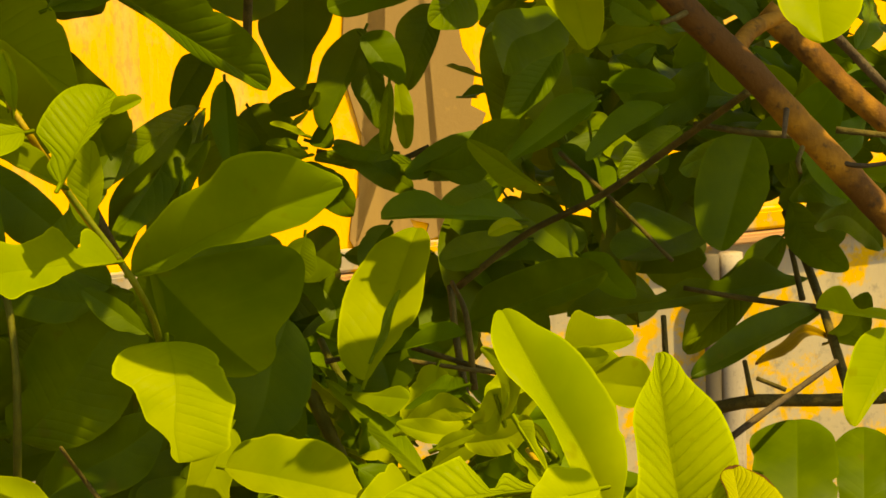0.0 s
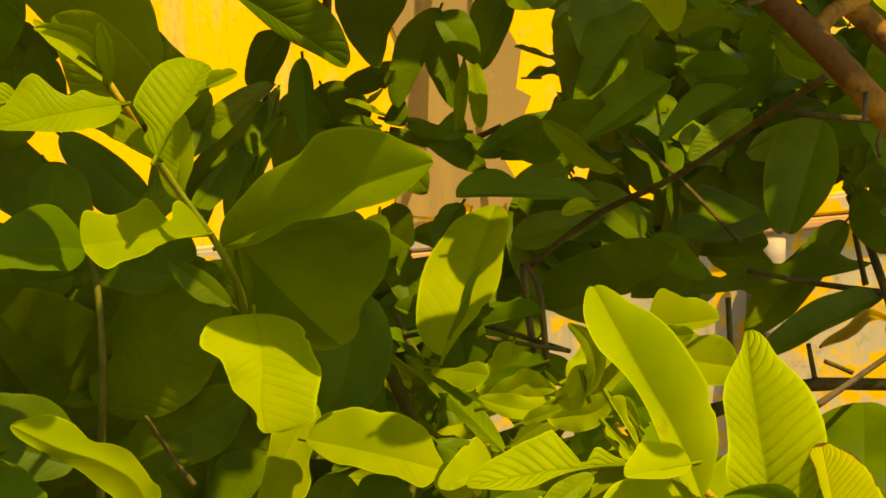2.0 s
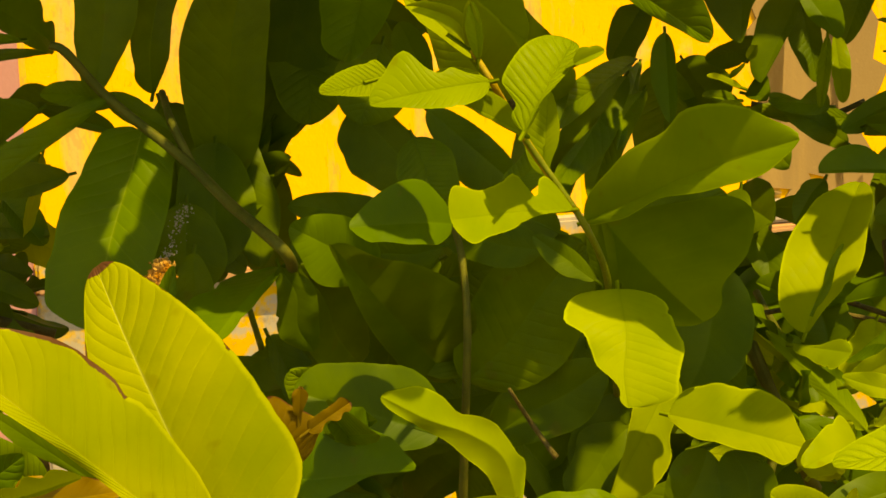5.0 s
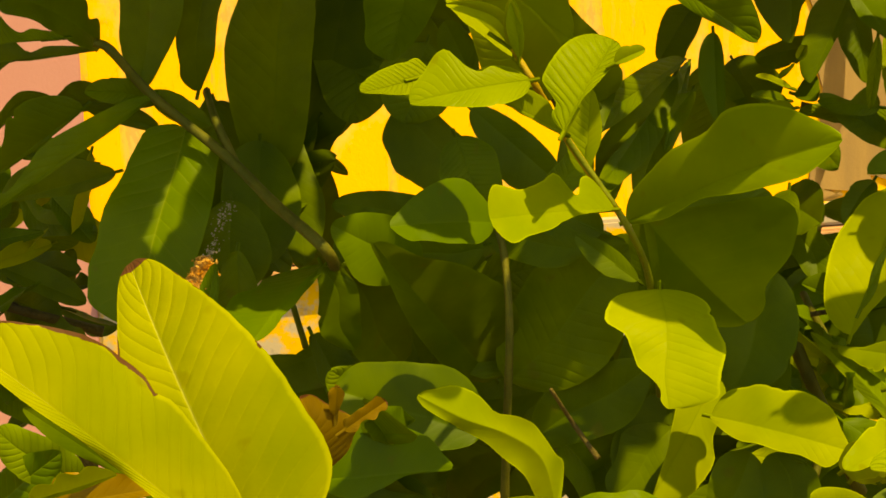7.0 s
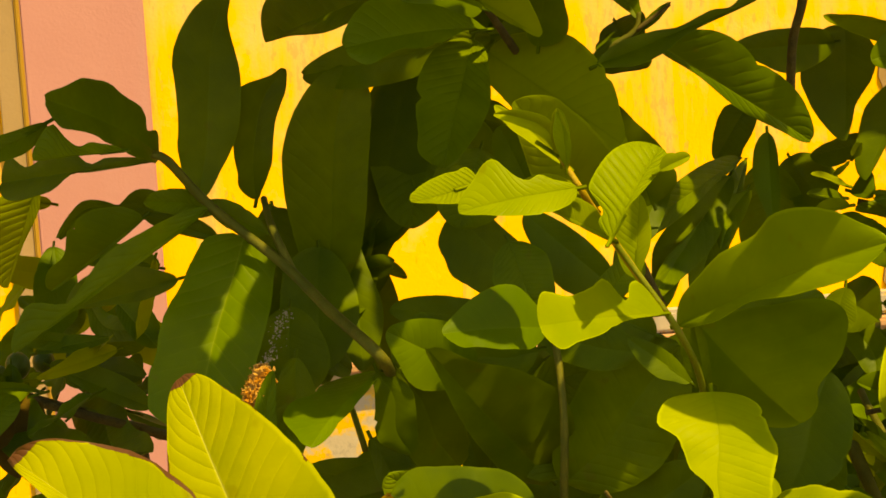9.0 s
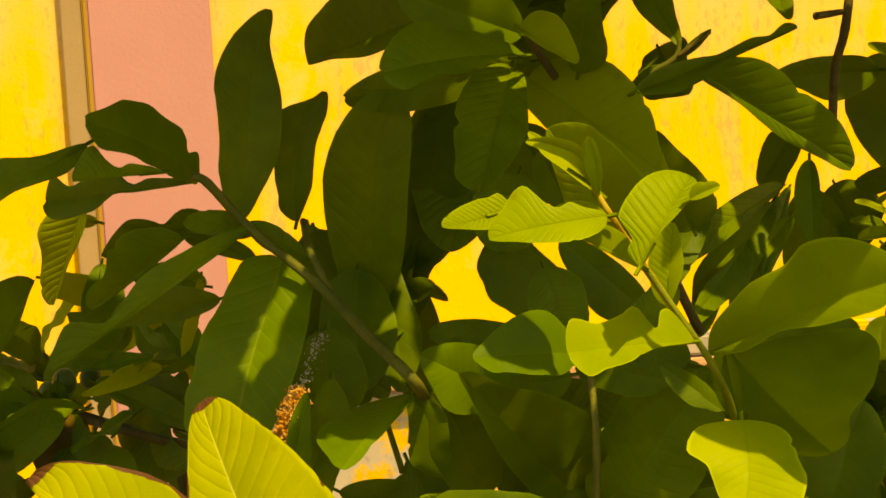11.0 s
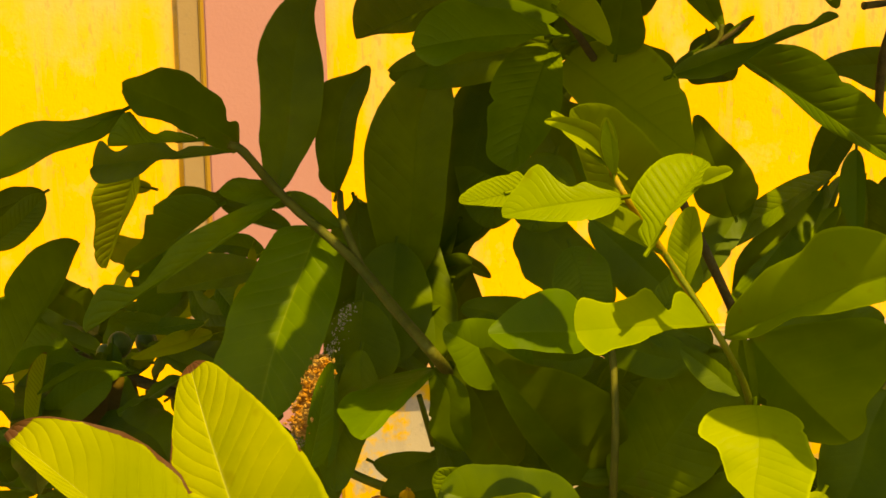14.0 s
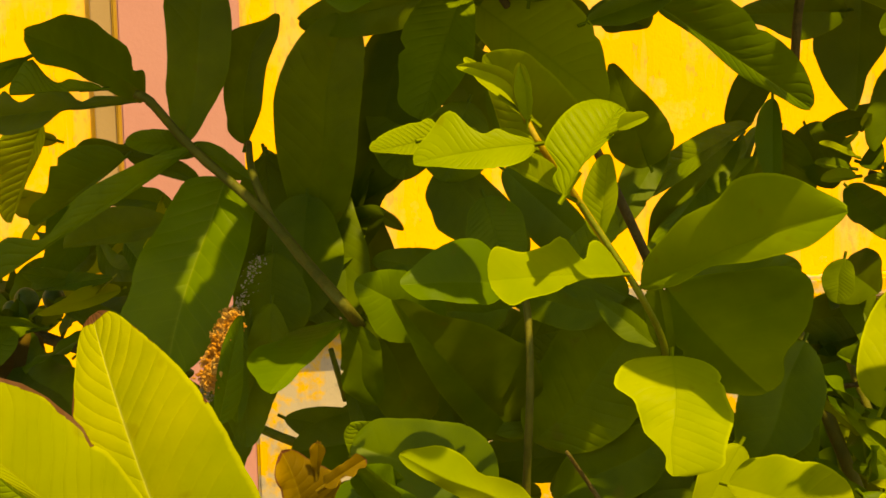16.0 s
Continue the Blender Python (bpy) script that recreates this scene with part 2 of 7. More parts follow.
YELLOW = plaster_mat("yellow_limewash", (0.79, 0.350, 0.004), (0.82, 0.390, 0.010), (0.54, 0.33, 0.12), 0.60, 0.78, 1.0, 0.7, (0.66, 0.39, 0.09), 0.52, 0.72, 0.50, (2.16, (0.60, 0.37, 0.11)))
PINK = plaster_mat("pink_paint", (0.37, 0.165, 0.135), (0.40, 0.185, 0.15), (0.40, 0.21, 0.17), 0.68, 0.8, 1.2, 0.25)
DADO = plaster_mat("worn_cream_plaster", (0.36, 0.29, 0.18), (0.28, 0.23, 0.15), (0.13, 0.12, 0.10), 0.54, 0.70, 1.3, 0.55, (0.52, 0.29, 0.01), 0.48, 0.56)
# beige tone of the yellow wall in shade, as a colour of its own
BEIGE_SHADE = plaster_mat("beige_wall_shade", (0.25, 0.155, 0.055), (0.22, 0.135, 0.05), (0.40, 0.24, 0.07), 0.62, 0.8, 1.3, 0.3)
BAND_SHADE = plaster_mat("brown_band_shade", (0.27, 0.175, 0.075), (0.31, 0.20, 0.09), (0.22, 0.15, 0.08), 0.6, 0.8, 3.0, 0.3)
EDGE = plaster_mat("ochre_bead", (0.30, 0.16, 0.02), (0.34, 0.19, 0.03), (0.27, 0.15, 0.05), 0.6, 0.8, 3.0, 0.3)
LEDGE = plaster_mat("brown_ledge_paint", (0.34, 0.17, 0.07), (0.40, 0.22, 0.10), (0.22, 0.12, 0.06), 0.6, 0.8, 3.0, 0.4)
POLE = plaster_mat("weathered_grey_pole", (0.34, 0.28, 0.20), (0.26, 0.21, 0.15), (0.12, 0.10, 0.08), 0.55, 0.75, 5.0, 0.6)
POLE_DARK = plaster_mat("dark_pole", (0.07, 0.06, 0.045), (0.10, 0.08, 0.055), (0.05, 0.04, 0.03), 0.55, 0.75, 5.0, 0.6)
SOIL = plaster_mat("dry_soil", (0.11, 0.072, 0.04), (0.085, 0.055, 0.03), (0.05, 0.035, 0.02), 0.52, 0.7, 3.0, 0.2)


# ---- helpers for building ----
def part(name, bm, material, parent=None, label="", smooth=False):
    me = bpy.data.meshes.new(name)
    bm.to_mesh(me)
    bm.free()
    me.materials.append(material)
    if smooth:
        for p in me.polygons:
            p.use_smooth = True
    ob = new(name, me)
    ob.parent = parent
    return tagged(ob, label)


def box(x0, x1, y0, y1, z0, z1, bevel=0.0):
    bm = bmesh.new()
    bmesh.ops.create_cube(bm, size=1)
    for v in bm.verts:
        v.co = Vector((x0 + (v.co.x + 0.5) * (x1 - x0), y0 + (v.co.y + 0.5) * (y1 - y0), z0 + (v.co.z + 0.5) * (z1 - z0)))
    if bevel:
        bmesh.ops.bevel(bm, geom=bm.edges[:], offset=bevel, segments=2, affect="EDGES")
    return bm


def smooth_line(pts, per=6):
    """A Catmull-Rom line through the points."""
    p = [Vector(q) for q in pts]
    p = [2 * p[0] - p[1]] + p + [2 * p[-1] - p[-2]]
    out = []
    for a, b, c, d in zip(p, p[1:], p[2:], p[3:]):
        for k in range(per):
            t = k / per
            out.append(0.5 * (2 * b + (c - a) * t + (2 * a - 5 * b + 4 * c - d) * t * t + (3 * b - a - 3 * c + d) * t ** 3))
    return out + [p[-2]]


def tube(pts, r0, r1, sides=8, knots=0.0, seed=1, per=6):
    """A tapered round stem along a smooth line, with swollen nodes."""
    line = smooth_line(pts, per)
    rng = random.Random(seed)
    bm = bmesh.new()
    rings = []
    side = None
    for k, p in enumerate(line):
        d = (line[min(k + 1, len(line) - 1)] - line[max(k - 1, 0)]).normalized()
        if side is None:
            side = d.orthogonal().normalized()
        side = (side - d * side.dot(d)).normalized()
        up = d.cross(side)
        r = r0 + (r1 - r0) * k / (len(line) - 1)
        r *= 1 + knots * (0.5 * rng.random() + (0.55 if k % per == 0 else 0.0))
        rings.append([bm.verts.new(p + (side * math.cos(a) + up * math.sin(a)) * r * (1 + knots * 0.4 * (rng.random() - 0.5)))
                      for a in (2 * math.pi * j / sides for j in range(sides))])
    for ra, rb in zip(rings, rings[1:]):
        for j in range(sides):
            bm.faces.new((ra[j], ra[(j + 1) % sides], rb[(j + 1) % sides], rb[j]))
    bm.faces.new(rings[0][::-1])
    bm.faces.new(rings[-1])
    return bm


def margin(widths, u):
    """Half-width of an uneven leaf at u, from its values at evenly spread places from base to tip, rounded off at both ends."""
    n = len(widths)
    norm = [w / math.sqrt((k + 0.5) / n * (1 - (k + 0.5) / n)) for k, w in enumerate(widths)]
    k = min(max(u * n - 0.5, 0.0), n - 1.0001)
    i, f = int(k), k - int(k)
    a, b = norm[i], norm[i + 1]
    lo, hi = norm[max(i - 1, 0)], norm[min(i + 2, n - 1)]
    m0, m1 = (b - lo) / 2, (hi - a) / 2
    v = a * (1 - 3 * f * f + 2 * f ** 3) + b * (3 * f * f - 2 * f ** 3) + m0 * (f - 2 * f * f + f ** 3) + m1 * (f ** 3 - f * f)
    return max(v, 0.0) * math.sqrt(u * (1 - u))


def rib_line(mid, u):
    """Sideways offset of a curved midrib at u, from its values at 0.25, 0.5 and 0.75."""
    pts = (0.0, mid[0], mid[1], mid[2], 0.0)
    k = min(u * 4, 3.9999)
    i, f = int(k), k - int(k)
    a, b = pts[i], pts[i + 1]
    lo, hi = pts[i - 1] if i else 2 * a - b, pts[i + 2] if i < 3 else 2 * b - a
    return 0.5 * (2 * a + (b - lo) * f + (2 * lo - 5 * a + 4 * b - hi) * f * f + (3 * a - lo - 3 * b + hi) * f ** 3)


def leaf(branch, kind, base, tip, face, width, bend=0.03, bow=0.0, fold=12, wide=0.5, wave=0.01, notch=None, seed=None,
         skew=0.0, blunt=1.0, curl=0.0, neck=1.0, rim=None, mid=None):
    """One leaf blade with its short stalk: base and tip, the way its face looks, its width, the arch of the midrib,
    its sideways bow, the fold along the midrib (degrees), where it is widest, the wave of its margin, a bitten notch
    (side, place, length, depth), how far one half is broader, the bluntness of tip and base, the curl of the tip, and, for a leaf of odd outline,
    the half-widths of its right and left margin at even steps from base to tip, and the sway of its midrib."""
    base, tip, face = Vector(base), Vector(tip), Vector(face)
    axis = tip - base
    size = axis.length
    axis.normalize()
    face = (face - axis * face.dot(axis)).normalized()
    side = axis.cross(face)
    rng = random.Random(seed if seed is not None else int(abs(base.x * 7919 + base.z * 104729 + tip.x * 3571) * 1000))
    ph, ph2, lift = rng.uniform(0, 6.28), rng.uniform(0, 6.28), math.tan(radians(fold))
    turn, drift, ripple = radians(rng.gauss(0, 7)), rng.gauss(0, 0.035), rng.uniform(0.0004, 0.0018)
    lobes = [[(rng.gauss(0, 0.045 / k), rng.uniform(0, 6.28), 6.0 * k + rng.uniform(-1, 1)) for k in (1, 2, 5)] for _ in (0, 1)]
    nicks = [(rng.choice((-1, 1)), rng.uniform(0.25, 0.92), rng.uniform(0.012, 0.03), rng.uniform(0.05, 0.16)) for _ in range(rng.choice((0, 1, 1, 2)))]
    if rim:
        drift, lobes, nicks = 0.0, [[(m * 0.3, q, w) for m, q, w in one] for one in lobes], nicks[:1]
    nu, cols = 36, (-1, -0.8, -0.55, -0.28, -0.05, 0, 0.05, 0.28, 0.55, 0.8, 1)
    a, b = 1.12 * wide * neck, 1.12 * (1 - wide) * blunt
    peak = a / (a + b)
    top = (peak ** a) * ((1 - peak) ** b)
    bm = bmesh.new()
    uvl = bm.loops.layers.uv.new("blade")
    grid, coord = [], {}
    for i in range(nu + 1):
        u = i / nu
        uu = min(max(0.5 - 0.5 * math.cos(math.pi * u), 0.004), 0.996)
        h = 0.5 * width * (uu ** a) * ((1 - uu) ** b) / top
        arch = 4 * uu * (1 - uu)
        tw = turn * (uu - 0.4) * 2
        row = []
        for s in cols:
            hh = h * (1 + sum(m * math.sin(uu * w + q) for m, q, w in lobes[0 if s < 0 else 1]) + 0.005 * math.sin(uu * 71 + ph2 + s))
            if rim:
                hh *= margin(rim[0] if s > 0 else rim[1], uu) / h
            hh *= 1 + skew * (1 if s > 0 else -1)
            if notch and s * notch[0] > 0:
                hh *= 1 - notch[3] * math.exp(-((uu - notch[1]) / notch[2]) ** 2)
            for m, q, w, cut in nicks:
                if s * m > 0:
                    hh *= 1 - cut * math.exp(-((uu - q) / w) ** 2)
            y = s * hh
            z = lift * abs(y) * (1 - 0.45 * abs(s)) + math.tan(tw) * y
            z += wave * size * math.sin(uu * 11 + ph + (1.7 if s < 0 else 0)) * s * s
            z += 0.6 * wave * size * math.sin(uu * 23 + ph2 + (2.6 if s < 0 else 0)) * abs(s) ** 3
            z += ripple * size * math.sin((uu - 0.17 * abs(s)) * 62 + ph2) * abs(s) * (1 - abs(s)) * 1.6
            z += bend * size * arch - curl * size * max(0.0, uu - 0.55) ** 2 * 4
            y += (bow * arch + drift * math.sin(6.28 * uu) * arch) * size
            if mid:
                y += rib_line(mid, uu)
            vtx = bm.verts.new(base + axis * (uu * size) + side * y + face * z)
            coord[vtx] = (uu, 0.5 + 0.5 * s)
            row.append(vtx)
        grid.append(row)
    for ra, rb in zip(grid, grid[1:]):
        for j in range(len(cols) - 1):
            f = bm.faces.new((ra[j], ra[j + 1], rb[j + 1], rb[j]))
            for lp in f.loops:
                lp[uvl].uv = coord[lp.vert]
    # the stalk
    r = 0.0011
    ring = []
    for off in (-0.004, 0.0, 0.012):
        c = base + axis * off - face * 0.0006
        ring.append([bm.verts.new(c + (side * math.cos(q) + face * math.sin(q)) * r) for q in (0, 2.1, 4.2)])
    for ra, rb in zip(ring, ring[1:]):
        for j in range(3):
            f = bm.faces.new((ra[j], ra[(j + 1) % 3], rb[(j + 1) % 3], rb[j]))
            for lp in f.loops:
                lp[uvl].uv = (0.02, 0.5)
    return part("leaf", bm, LEAF[kind], branch, LEAF_LABEL.get(kind, ""), smooth=True)


def thicket(branch, corner, across, down, deep, count, seed, kinds="d", size=0.085):
    """Leaves scattered through a slanted box of air, as the inner leaves of a shrub."""
    rng = random.Random(seed)
    corner, across, down, deep = Vector(corner), Vector(across), Vector(down), Vector(deep)
    for _ in range(count):
        p = corner + across * rng.random() + down * rng.random() + deep * rng.random()
        way = Vector((rng.gauss(0, 1), rng.gauss(0, 0.6), rng.gauss(-0.3, 0.7))).normalized()
        n = Vector((rng.gauss(0, 0.7), rng.gauss(-0.8, 0.5), rng.gauss(0.6, 0.5))).normalized()
        ln = size * rng.uniform(0.75, 1.25)
        leaf(branch, rng.choice(kinds), p - way * ln / 2, p + way * ln / 2, n, ln * rng.uniform(0.33, 0.50), rng.uniform(-0.05, 0.12),
             rng.uniform(-0.12, 0.12), rng.uniform(6, 30), rng.uniform(0.42, 0.58), rng.uniform(0.008, 0.04), seed=rng.randrange(10 ** 6))


# chinks kept open in the unseen crown to put sun strips on chosen leaves below: two points of the strip, half its
# breadth
CHINKS = [((-0.1878, 0.124, 1.8507), (-0.2074, 0.0971, 1.8095), 0.0042),
          ((-0.179, 0.065, 1.804), (-0.189, 0.062, 1.784), 0.0045), ((-0.182, 0.088, 1.780), (-0.186, 0.086, 1.760), 0.004),
          ((-0.157, 0.031, 1.797), (-0.146, 0.030, 1.785), 0.011),
          ((0.0195, 0.2508, 1.9263), (0.0699, 0.2783, 1.8784), 0.009), ((-0.354, 0.3373, 1.8534), (-0.3772, 0.3557, 1.8046), 0.009),
          ((0.2963, 0.1314, 1.891), (0.3537, 0.1333, 1.8241), 0.005),
          ((-0.1171, 0.2126, 1.9026), (-0.1109, 0.2152, 1.9106), 0.004), ((-0.1283, 0.208, 1.8885), (-0.1257, 0.2096, 1.8952), 0.003),
          ((0.0388, 0.0943, 1.7319), (0.0237, 0.0771, 1.6958), 0.011), ((-0.0992, 0.0571, 1.817), (-0.0885, 0.0566, 1.8019), 0.005)]


def clear_of_chinks(blade):
    """Moves a blade of the crown aside where it would close a chink, or drops it."""
    for _ in range(6):
        moved = False
        for a, b, half in CHINKS:
            a, b = Vector(a), Vector(b)
            way = b - a
            way = way - SUN_DIR * way.dot(SUN_DIR)
            length = way.length
            way.normalize()
            side = way.cross(SUN_DIR)
            along = [(v - a).dot(way) for v in blade]
            if min(along) > length or max(along) < 0:
                continue
            off = [(v - a).dot(side) for v in blade]
            if min(off) > half or max(off) < -half:
                continue
            push = half - min(off) if half - min(off) < half + max(off) else -half - max(off)
            blade = [v + side * push for v in blade]
            moved = True
        if not moved:
            return blade
    return []


def foliage(name, parent, lo, hi, count, seed, size=0.1, power=4.0):
    """A mass of leaves past counting, as one mesh of folded, pointed blades."""
    rng = random.Random(seed)
    verts, faces = [], []
    for _ in range(count):
        while True:
            fx, fy, fz = rng.random(), rng.random(), rng.random()
            rim = abs(2 * fx - 1) ** power + abs(2 * fy - 1) ** power
            if rim < 1 + 0.25 * math.sin(5 * math.atan2(fy - 0.5, fx - 0.5) + seed):
                break
        dome = 0.25 + 0.75 * math.sqrt(max(0.0, 1 - (2 * fx - 1) ** 4) * max(0.0, 1 - (2 * fy - 1) ** 4))
        dome *= 0.8 + 0.3 * math.sin(fx * 11 + seed) * math.sin(fy * 5 + seed)
        p = Vector((lo[0] + fx * (hi[0] - lo[0]), lo[1] + fy * (hi[1] - lo[1]), lo[2] + fz * dome * (hi[2] - lo[2])))
        p.y += 0.015 * math.sin(p.x * 31) + 0.03 * (fy > 0.5) * math.sin(p.x * 17)
        way = Vector((rng.gauss(0, 1), rng.gauss(0, 1), rng.gauss(-0.2, 0.6))).normalized()
        n = Vector((rng.gauss(0, 0.4), rng.gauss(-0.3, 0.4), 1)).normalized()
        n = (n - way * n.dot(way)).normalized()
        s = way.cross(n)
        ln = size * rng.uniform(0.7, 1.3)
        w = ln * 0.25
        k = len(verts)
        blade = []
        for u, h in ((0, 0.05), (0.25, 0.85), (0.55, 1.0), (0.82, 0.7), (1.0, 0.05)):
            c = p + way * ln * (u - 0.5) + n * ln * 0.1 * u * (1 - u)
            blade += [c - s * w * h + n * w * h * 0.25, c, c + s * w * h + n * w * h * 0.25]
        blade = clear_of_chinks(blade)
        if not blade:
            continue
        verts += blade
        for i in range(4):
            q = k + 3 * i
            faces += [(q, q + 1, q + 4, q + 3), (q + 1, q + 2, q + 5, q + 4)]
    me = bpy.data.meshes.new(name)
    me.from_pydata([tuple(v) for v in verts], [], faces)
    me.materials.append(LEAF["d"])
    ob = new(name, me)
    ob.parent = parent
    return tagged(ob, "dense dark green guava foliage, unseen, added for its shade", kind="stuff")


# ---- structure ----
WALL = pose(0.09, 4.98, 0, 0, 0, 14)         # along the wall: x; out of it, to the garden: -y


def wall_part(name, bm, mat, label, category, kind="structure", smooth=False):
    bm.transform(WALL)
    return tagged(part(name, bm, mat, None, "", smooth), label, category, kind=kind)


def rough_slab(x0, x1, z0, z1, y0, y1, seed, jag=0.012):
    """A thin coat with a broken, uneven outline."""
    rng = random.Random(seed)
    ring = []
    for xa, za, xb, zb in ((x0, z0, x1, z0), (x1, z0, x1, z1), (x1, z1, x0, z1), (x0, z1, x0, z0)):
        for k in range(24):
            t = k / 24
            ring.append((xa + (xb - xa) * t + rng.gauss(0, jag), za + (zb - za) * t + rng.gauss(0, jag)))
    bm = bmesh.new()
    front = [bm.verts.new((x, y0, z)) for x, z in ring]
    back = [bm.verts.new((x, y1, z)) for x, z in ring]
    bm.faces.new(front)
    for k in range(len(ring)):
        q = (k + 1) % len(ring)
        bm.faces.new((front[k], back[k], back[q], front[q]))
    bmesh.ops.recalc_face_normals(bm, faces=bm.faces)
    return bm


tagged(part("ground", box(-60, 60, -60, 60, -0.3, 0.0), SOIL), "dry brown bare soil ground beside the yellow wall", "ground", kind="structure")
wall_part("wall_back", box(-14, 14, 0, 0.25, 0.0, 4.2), YELLOW, "sunlit yellow limewashed wall with run-down stains", "wall")
wall_part("plinth", box(-1.43, 9, -0.028, -0.003, 0.0, 0.775, 0.006), DADO, "worn cream plaster plinth with yellow and grey stains", "plinth")
wall_part("ledge_trim", box(-1.43, 9, -0.075, -0.003, 0.779, 0.803, 0.006), LEDGE, "narrow brown painted ledge along the yellow wall", "ledge")
wall_part("ledge_trim", box(-1.43, 9, -0.05, -0.003, 0.807, 0.86, 0.008), DADO, "cream plaster band above the brown ledge", "ledge")
wall_part("pilaster", box(-1.711, -1.432, -0.03, -0.003, 0.0, 4.2, 0.004), PINK, "flat salmon pink painted pilaster on the wall", "pilaster")
# the pink pilaster's shadow on the wall, built as a flat brown band
wall_part("pilaster", box(-1.772, -1.722, -0.024, -0.001, 0.0, 4.2, 0.002), BAND_SHADE, "narrow brown band, shade beside the pink pilaster put into colour", "pilaster")
wall_part("trim", box(-1.7225, -1.7105, -0.033, -0.001, 0.0, 4.2, 0.004), EDGE, "ochre rounded bead along the pink pilaster", "trim")
# beige slab stands in for shade falling on the yellow wall
wall_part("shade_patch", rough_slab(0.30, 0.615, 0.865, 2.6, -0.008, -0.001, 7, 0.03), BEIGE_SHADE, "beige patch with a broken outline, wall shade put into colour", "render")
wall_part("pilaster", box(1.02, 1.10, -0.03, -0.003, 0.865, 4.2, 0.006), PINK, "narrow salmon pink painted pilaster above the plinth", "pilaster")
for x, r, mat, lab in ((1.217, 0.021, POLE_DARK, "dark slim wooden pole leaning on the plinth"), (1.272, 0.031, POLE, "weathered grey bamboo pole with a swollen joint")):
    bm = tube([(x, -0.13, 0.0), (x, -0.12, 0.25), (x, -0.115, 0.5), (x, -0.112, 0.77)], r, r * 0.96, 12, 0.04, 5)
    pole = wall_part("pole", bm, mat, lab, "pole", "", True)
    bm = tube([(x, -0.118, 0.53), (x, -0.117, 0.55), (x, -0.116, 0.57)], r * 1.14, r * 1.14, 12)
    bm.transform(WALL)
    part("joint", bm, mat, pole, smooth=True)


# ---- plants ----
def plant(label, foot):
    ob = new("guava_shrub")
    ob.location = (0, 0, 0)
    return tagged(ob, label, "shrub")


def stem(shrub, pts, r0, r1, mat=None, knots=0.12, sides=8):
    return part("branch", tube(pts, r0, r1, sides, knots, int(abs(pts[0][0]) * 9973)), mat or TWIG, shrub, smooth=True)


front_shrub = plant("leafy green guava shrub with broad ribbed leaves", None)
stem(front_shrub, [(0.02, 0.30, 0), (0.03, 0.27, 0.5), (-0.01, 0.22, 1.1), (-0.04, 0.17, 1.6)], 0.012, 0.007, TWIG)
stem(front_shrub, [(0.03, 0.31, 0), (0.07, 0.27, 0.7), (0.10, 0.20, 1.3), (0.09, 0.16, 1.66)], 0.011, 0.006, TWIG)
branch_a0 = stem(front_shrub, [(0.0214, 0.0813, 1.7404), (0.0191, 0.0389, 1.7971), (0.0102, 0.007, 1.832), (-0.015, 0.0038, 1.8725), (-0.0238, -0.0299, 1.897), (-0.0325, -0.024, 1.9111)], 0.0018, 0.0009, STALK)
stem(front_shrub, [(0.0040, 0.0062, 1.8420), (-0.015, 0.0038, 1.8725), (-0.0238, -0.0299, 1.897), (-0.0325, -0.024, 1.9111)], 0.0017, 0.0012, TAN_STALK)
branch_a1 = stem(front_shrub, [(-0.0518, 0.0947, 1.6703), (-0.0474, 0.0759, 1.7271), (-0.0441, 0.0706, 1.7754), (-0.0458, 0.0814, 1.8039), (-0.0495, 0.094, 1.8169)], 0.0020, 0.0015, SHADED_STALK)
branch_a2 = stem(front_shrub, [(0.1161, 0.1649, 1.6671), (0.0971, 0.1529, 1.7137), (0.0798, 0.1607, 1.7569), (0.0658, 0.216, 1.7817)], 0.0033, 0.0031, SHADED_STALK)
leaf(branch_a0, "m", (-0.0253, -0.0458, 1.9018), (-0.071, -0.058, 1.896), (0.122, -0.762, 0.636), 0.0279, 0.04, 0, 19.6, 0.5, 0.0048, rim=((0.0025, 0.0046, 0.0076, 0.0061, 0.0102, 0.0176, 0.0165, 0.0109, 0.0063), (0.0054, 0.0087, 0.0101, 0.0103, 0.0096, 0.0084, 0.0068, 0.0047, 0.0026)))
leaf(branch_a0, "q", (-0.0667, -0.0122, 1.9009), (-0.0928, -0.0321, 1.8971), (0.368, -0.616, 0.697), 0.0154, -0.05, 0, 21, 0.5, 0.0036, rim=((0.0066, 0.0073, 0.0083, 0.0082, 0.0073, 0.006, 0.0038), (0.0043, 0.0068, 0.0071, 0.0064, 0.0047, 0.0029, 0.0015)))
leaf(branch_a0, "q", (-0.0122, -0.0625, 1.8843), (0.008, -0.0363, 1.9149), (0.045, -0.773, 0.633), 0.0216, 0.08, 0, 21, 0.5, 0.0072, rim=((0.0006, 0.0007, 0.0009, 0.002, 0.0032, 0.0043, 0.0051, 0.0052, 0.0033), (0.0063, 0.007, 0.0153, 0.0165, 0.0164, 0.016, 0.0148, 0.0126, 0.0084)))
leaf(branch_a0, "y", (0.0076, -0.0516, 1.9082), (0.0195, -0.0525, 1.9133), (-0.266, -0.844, 0.465), 0.0068, 0.05, 0, 42, 0.5, 0.0024, rim=((0.0015, 0.0024, 0.0028, 0.0028, 0.0026, 0.0022, 0.0014), (0.0022, 0.0035, 0.004, 0.0037, 0.003, 0.0026, 0.0017)))
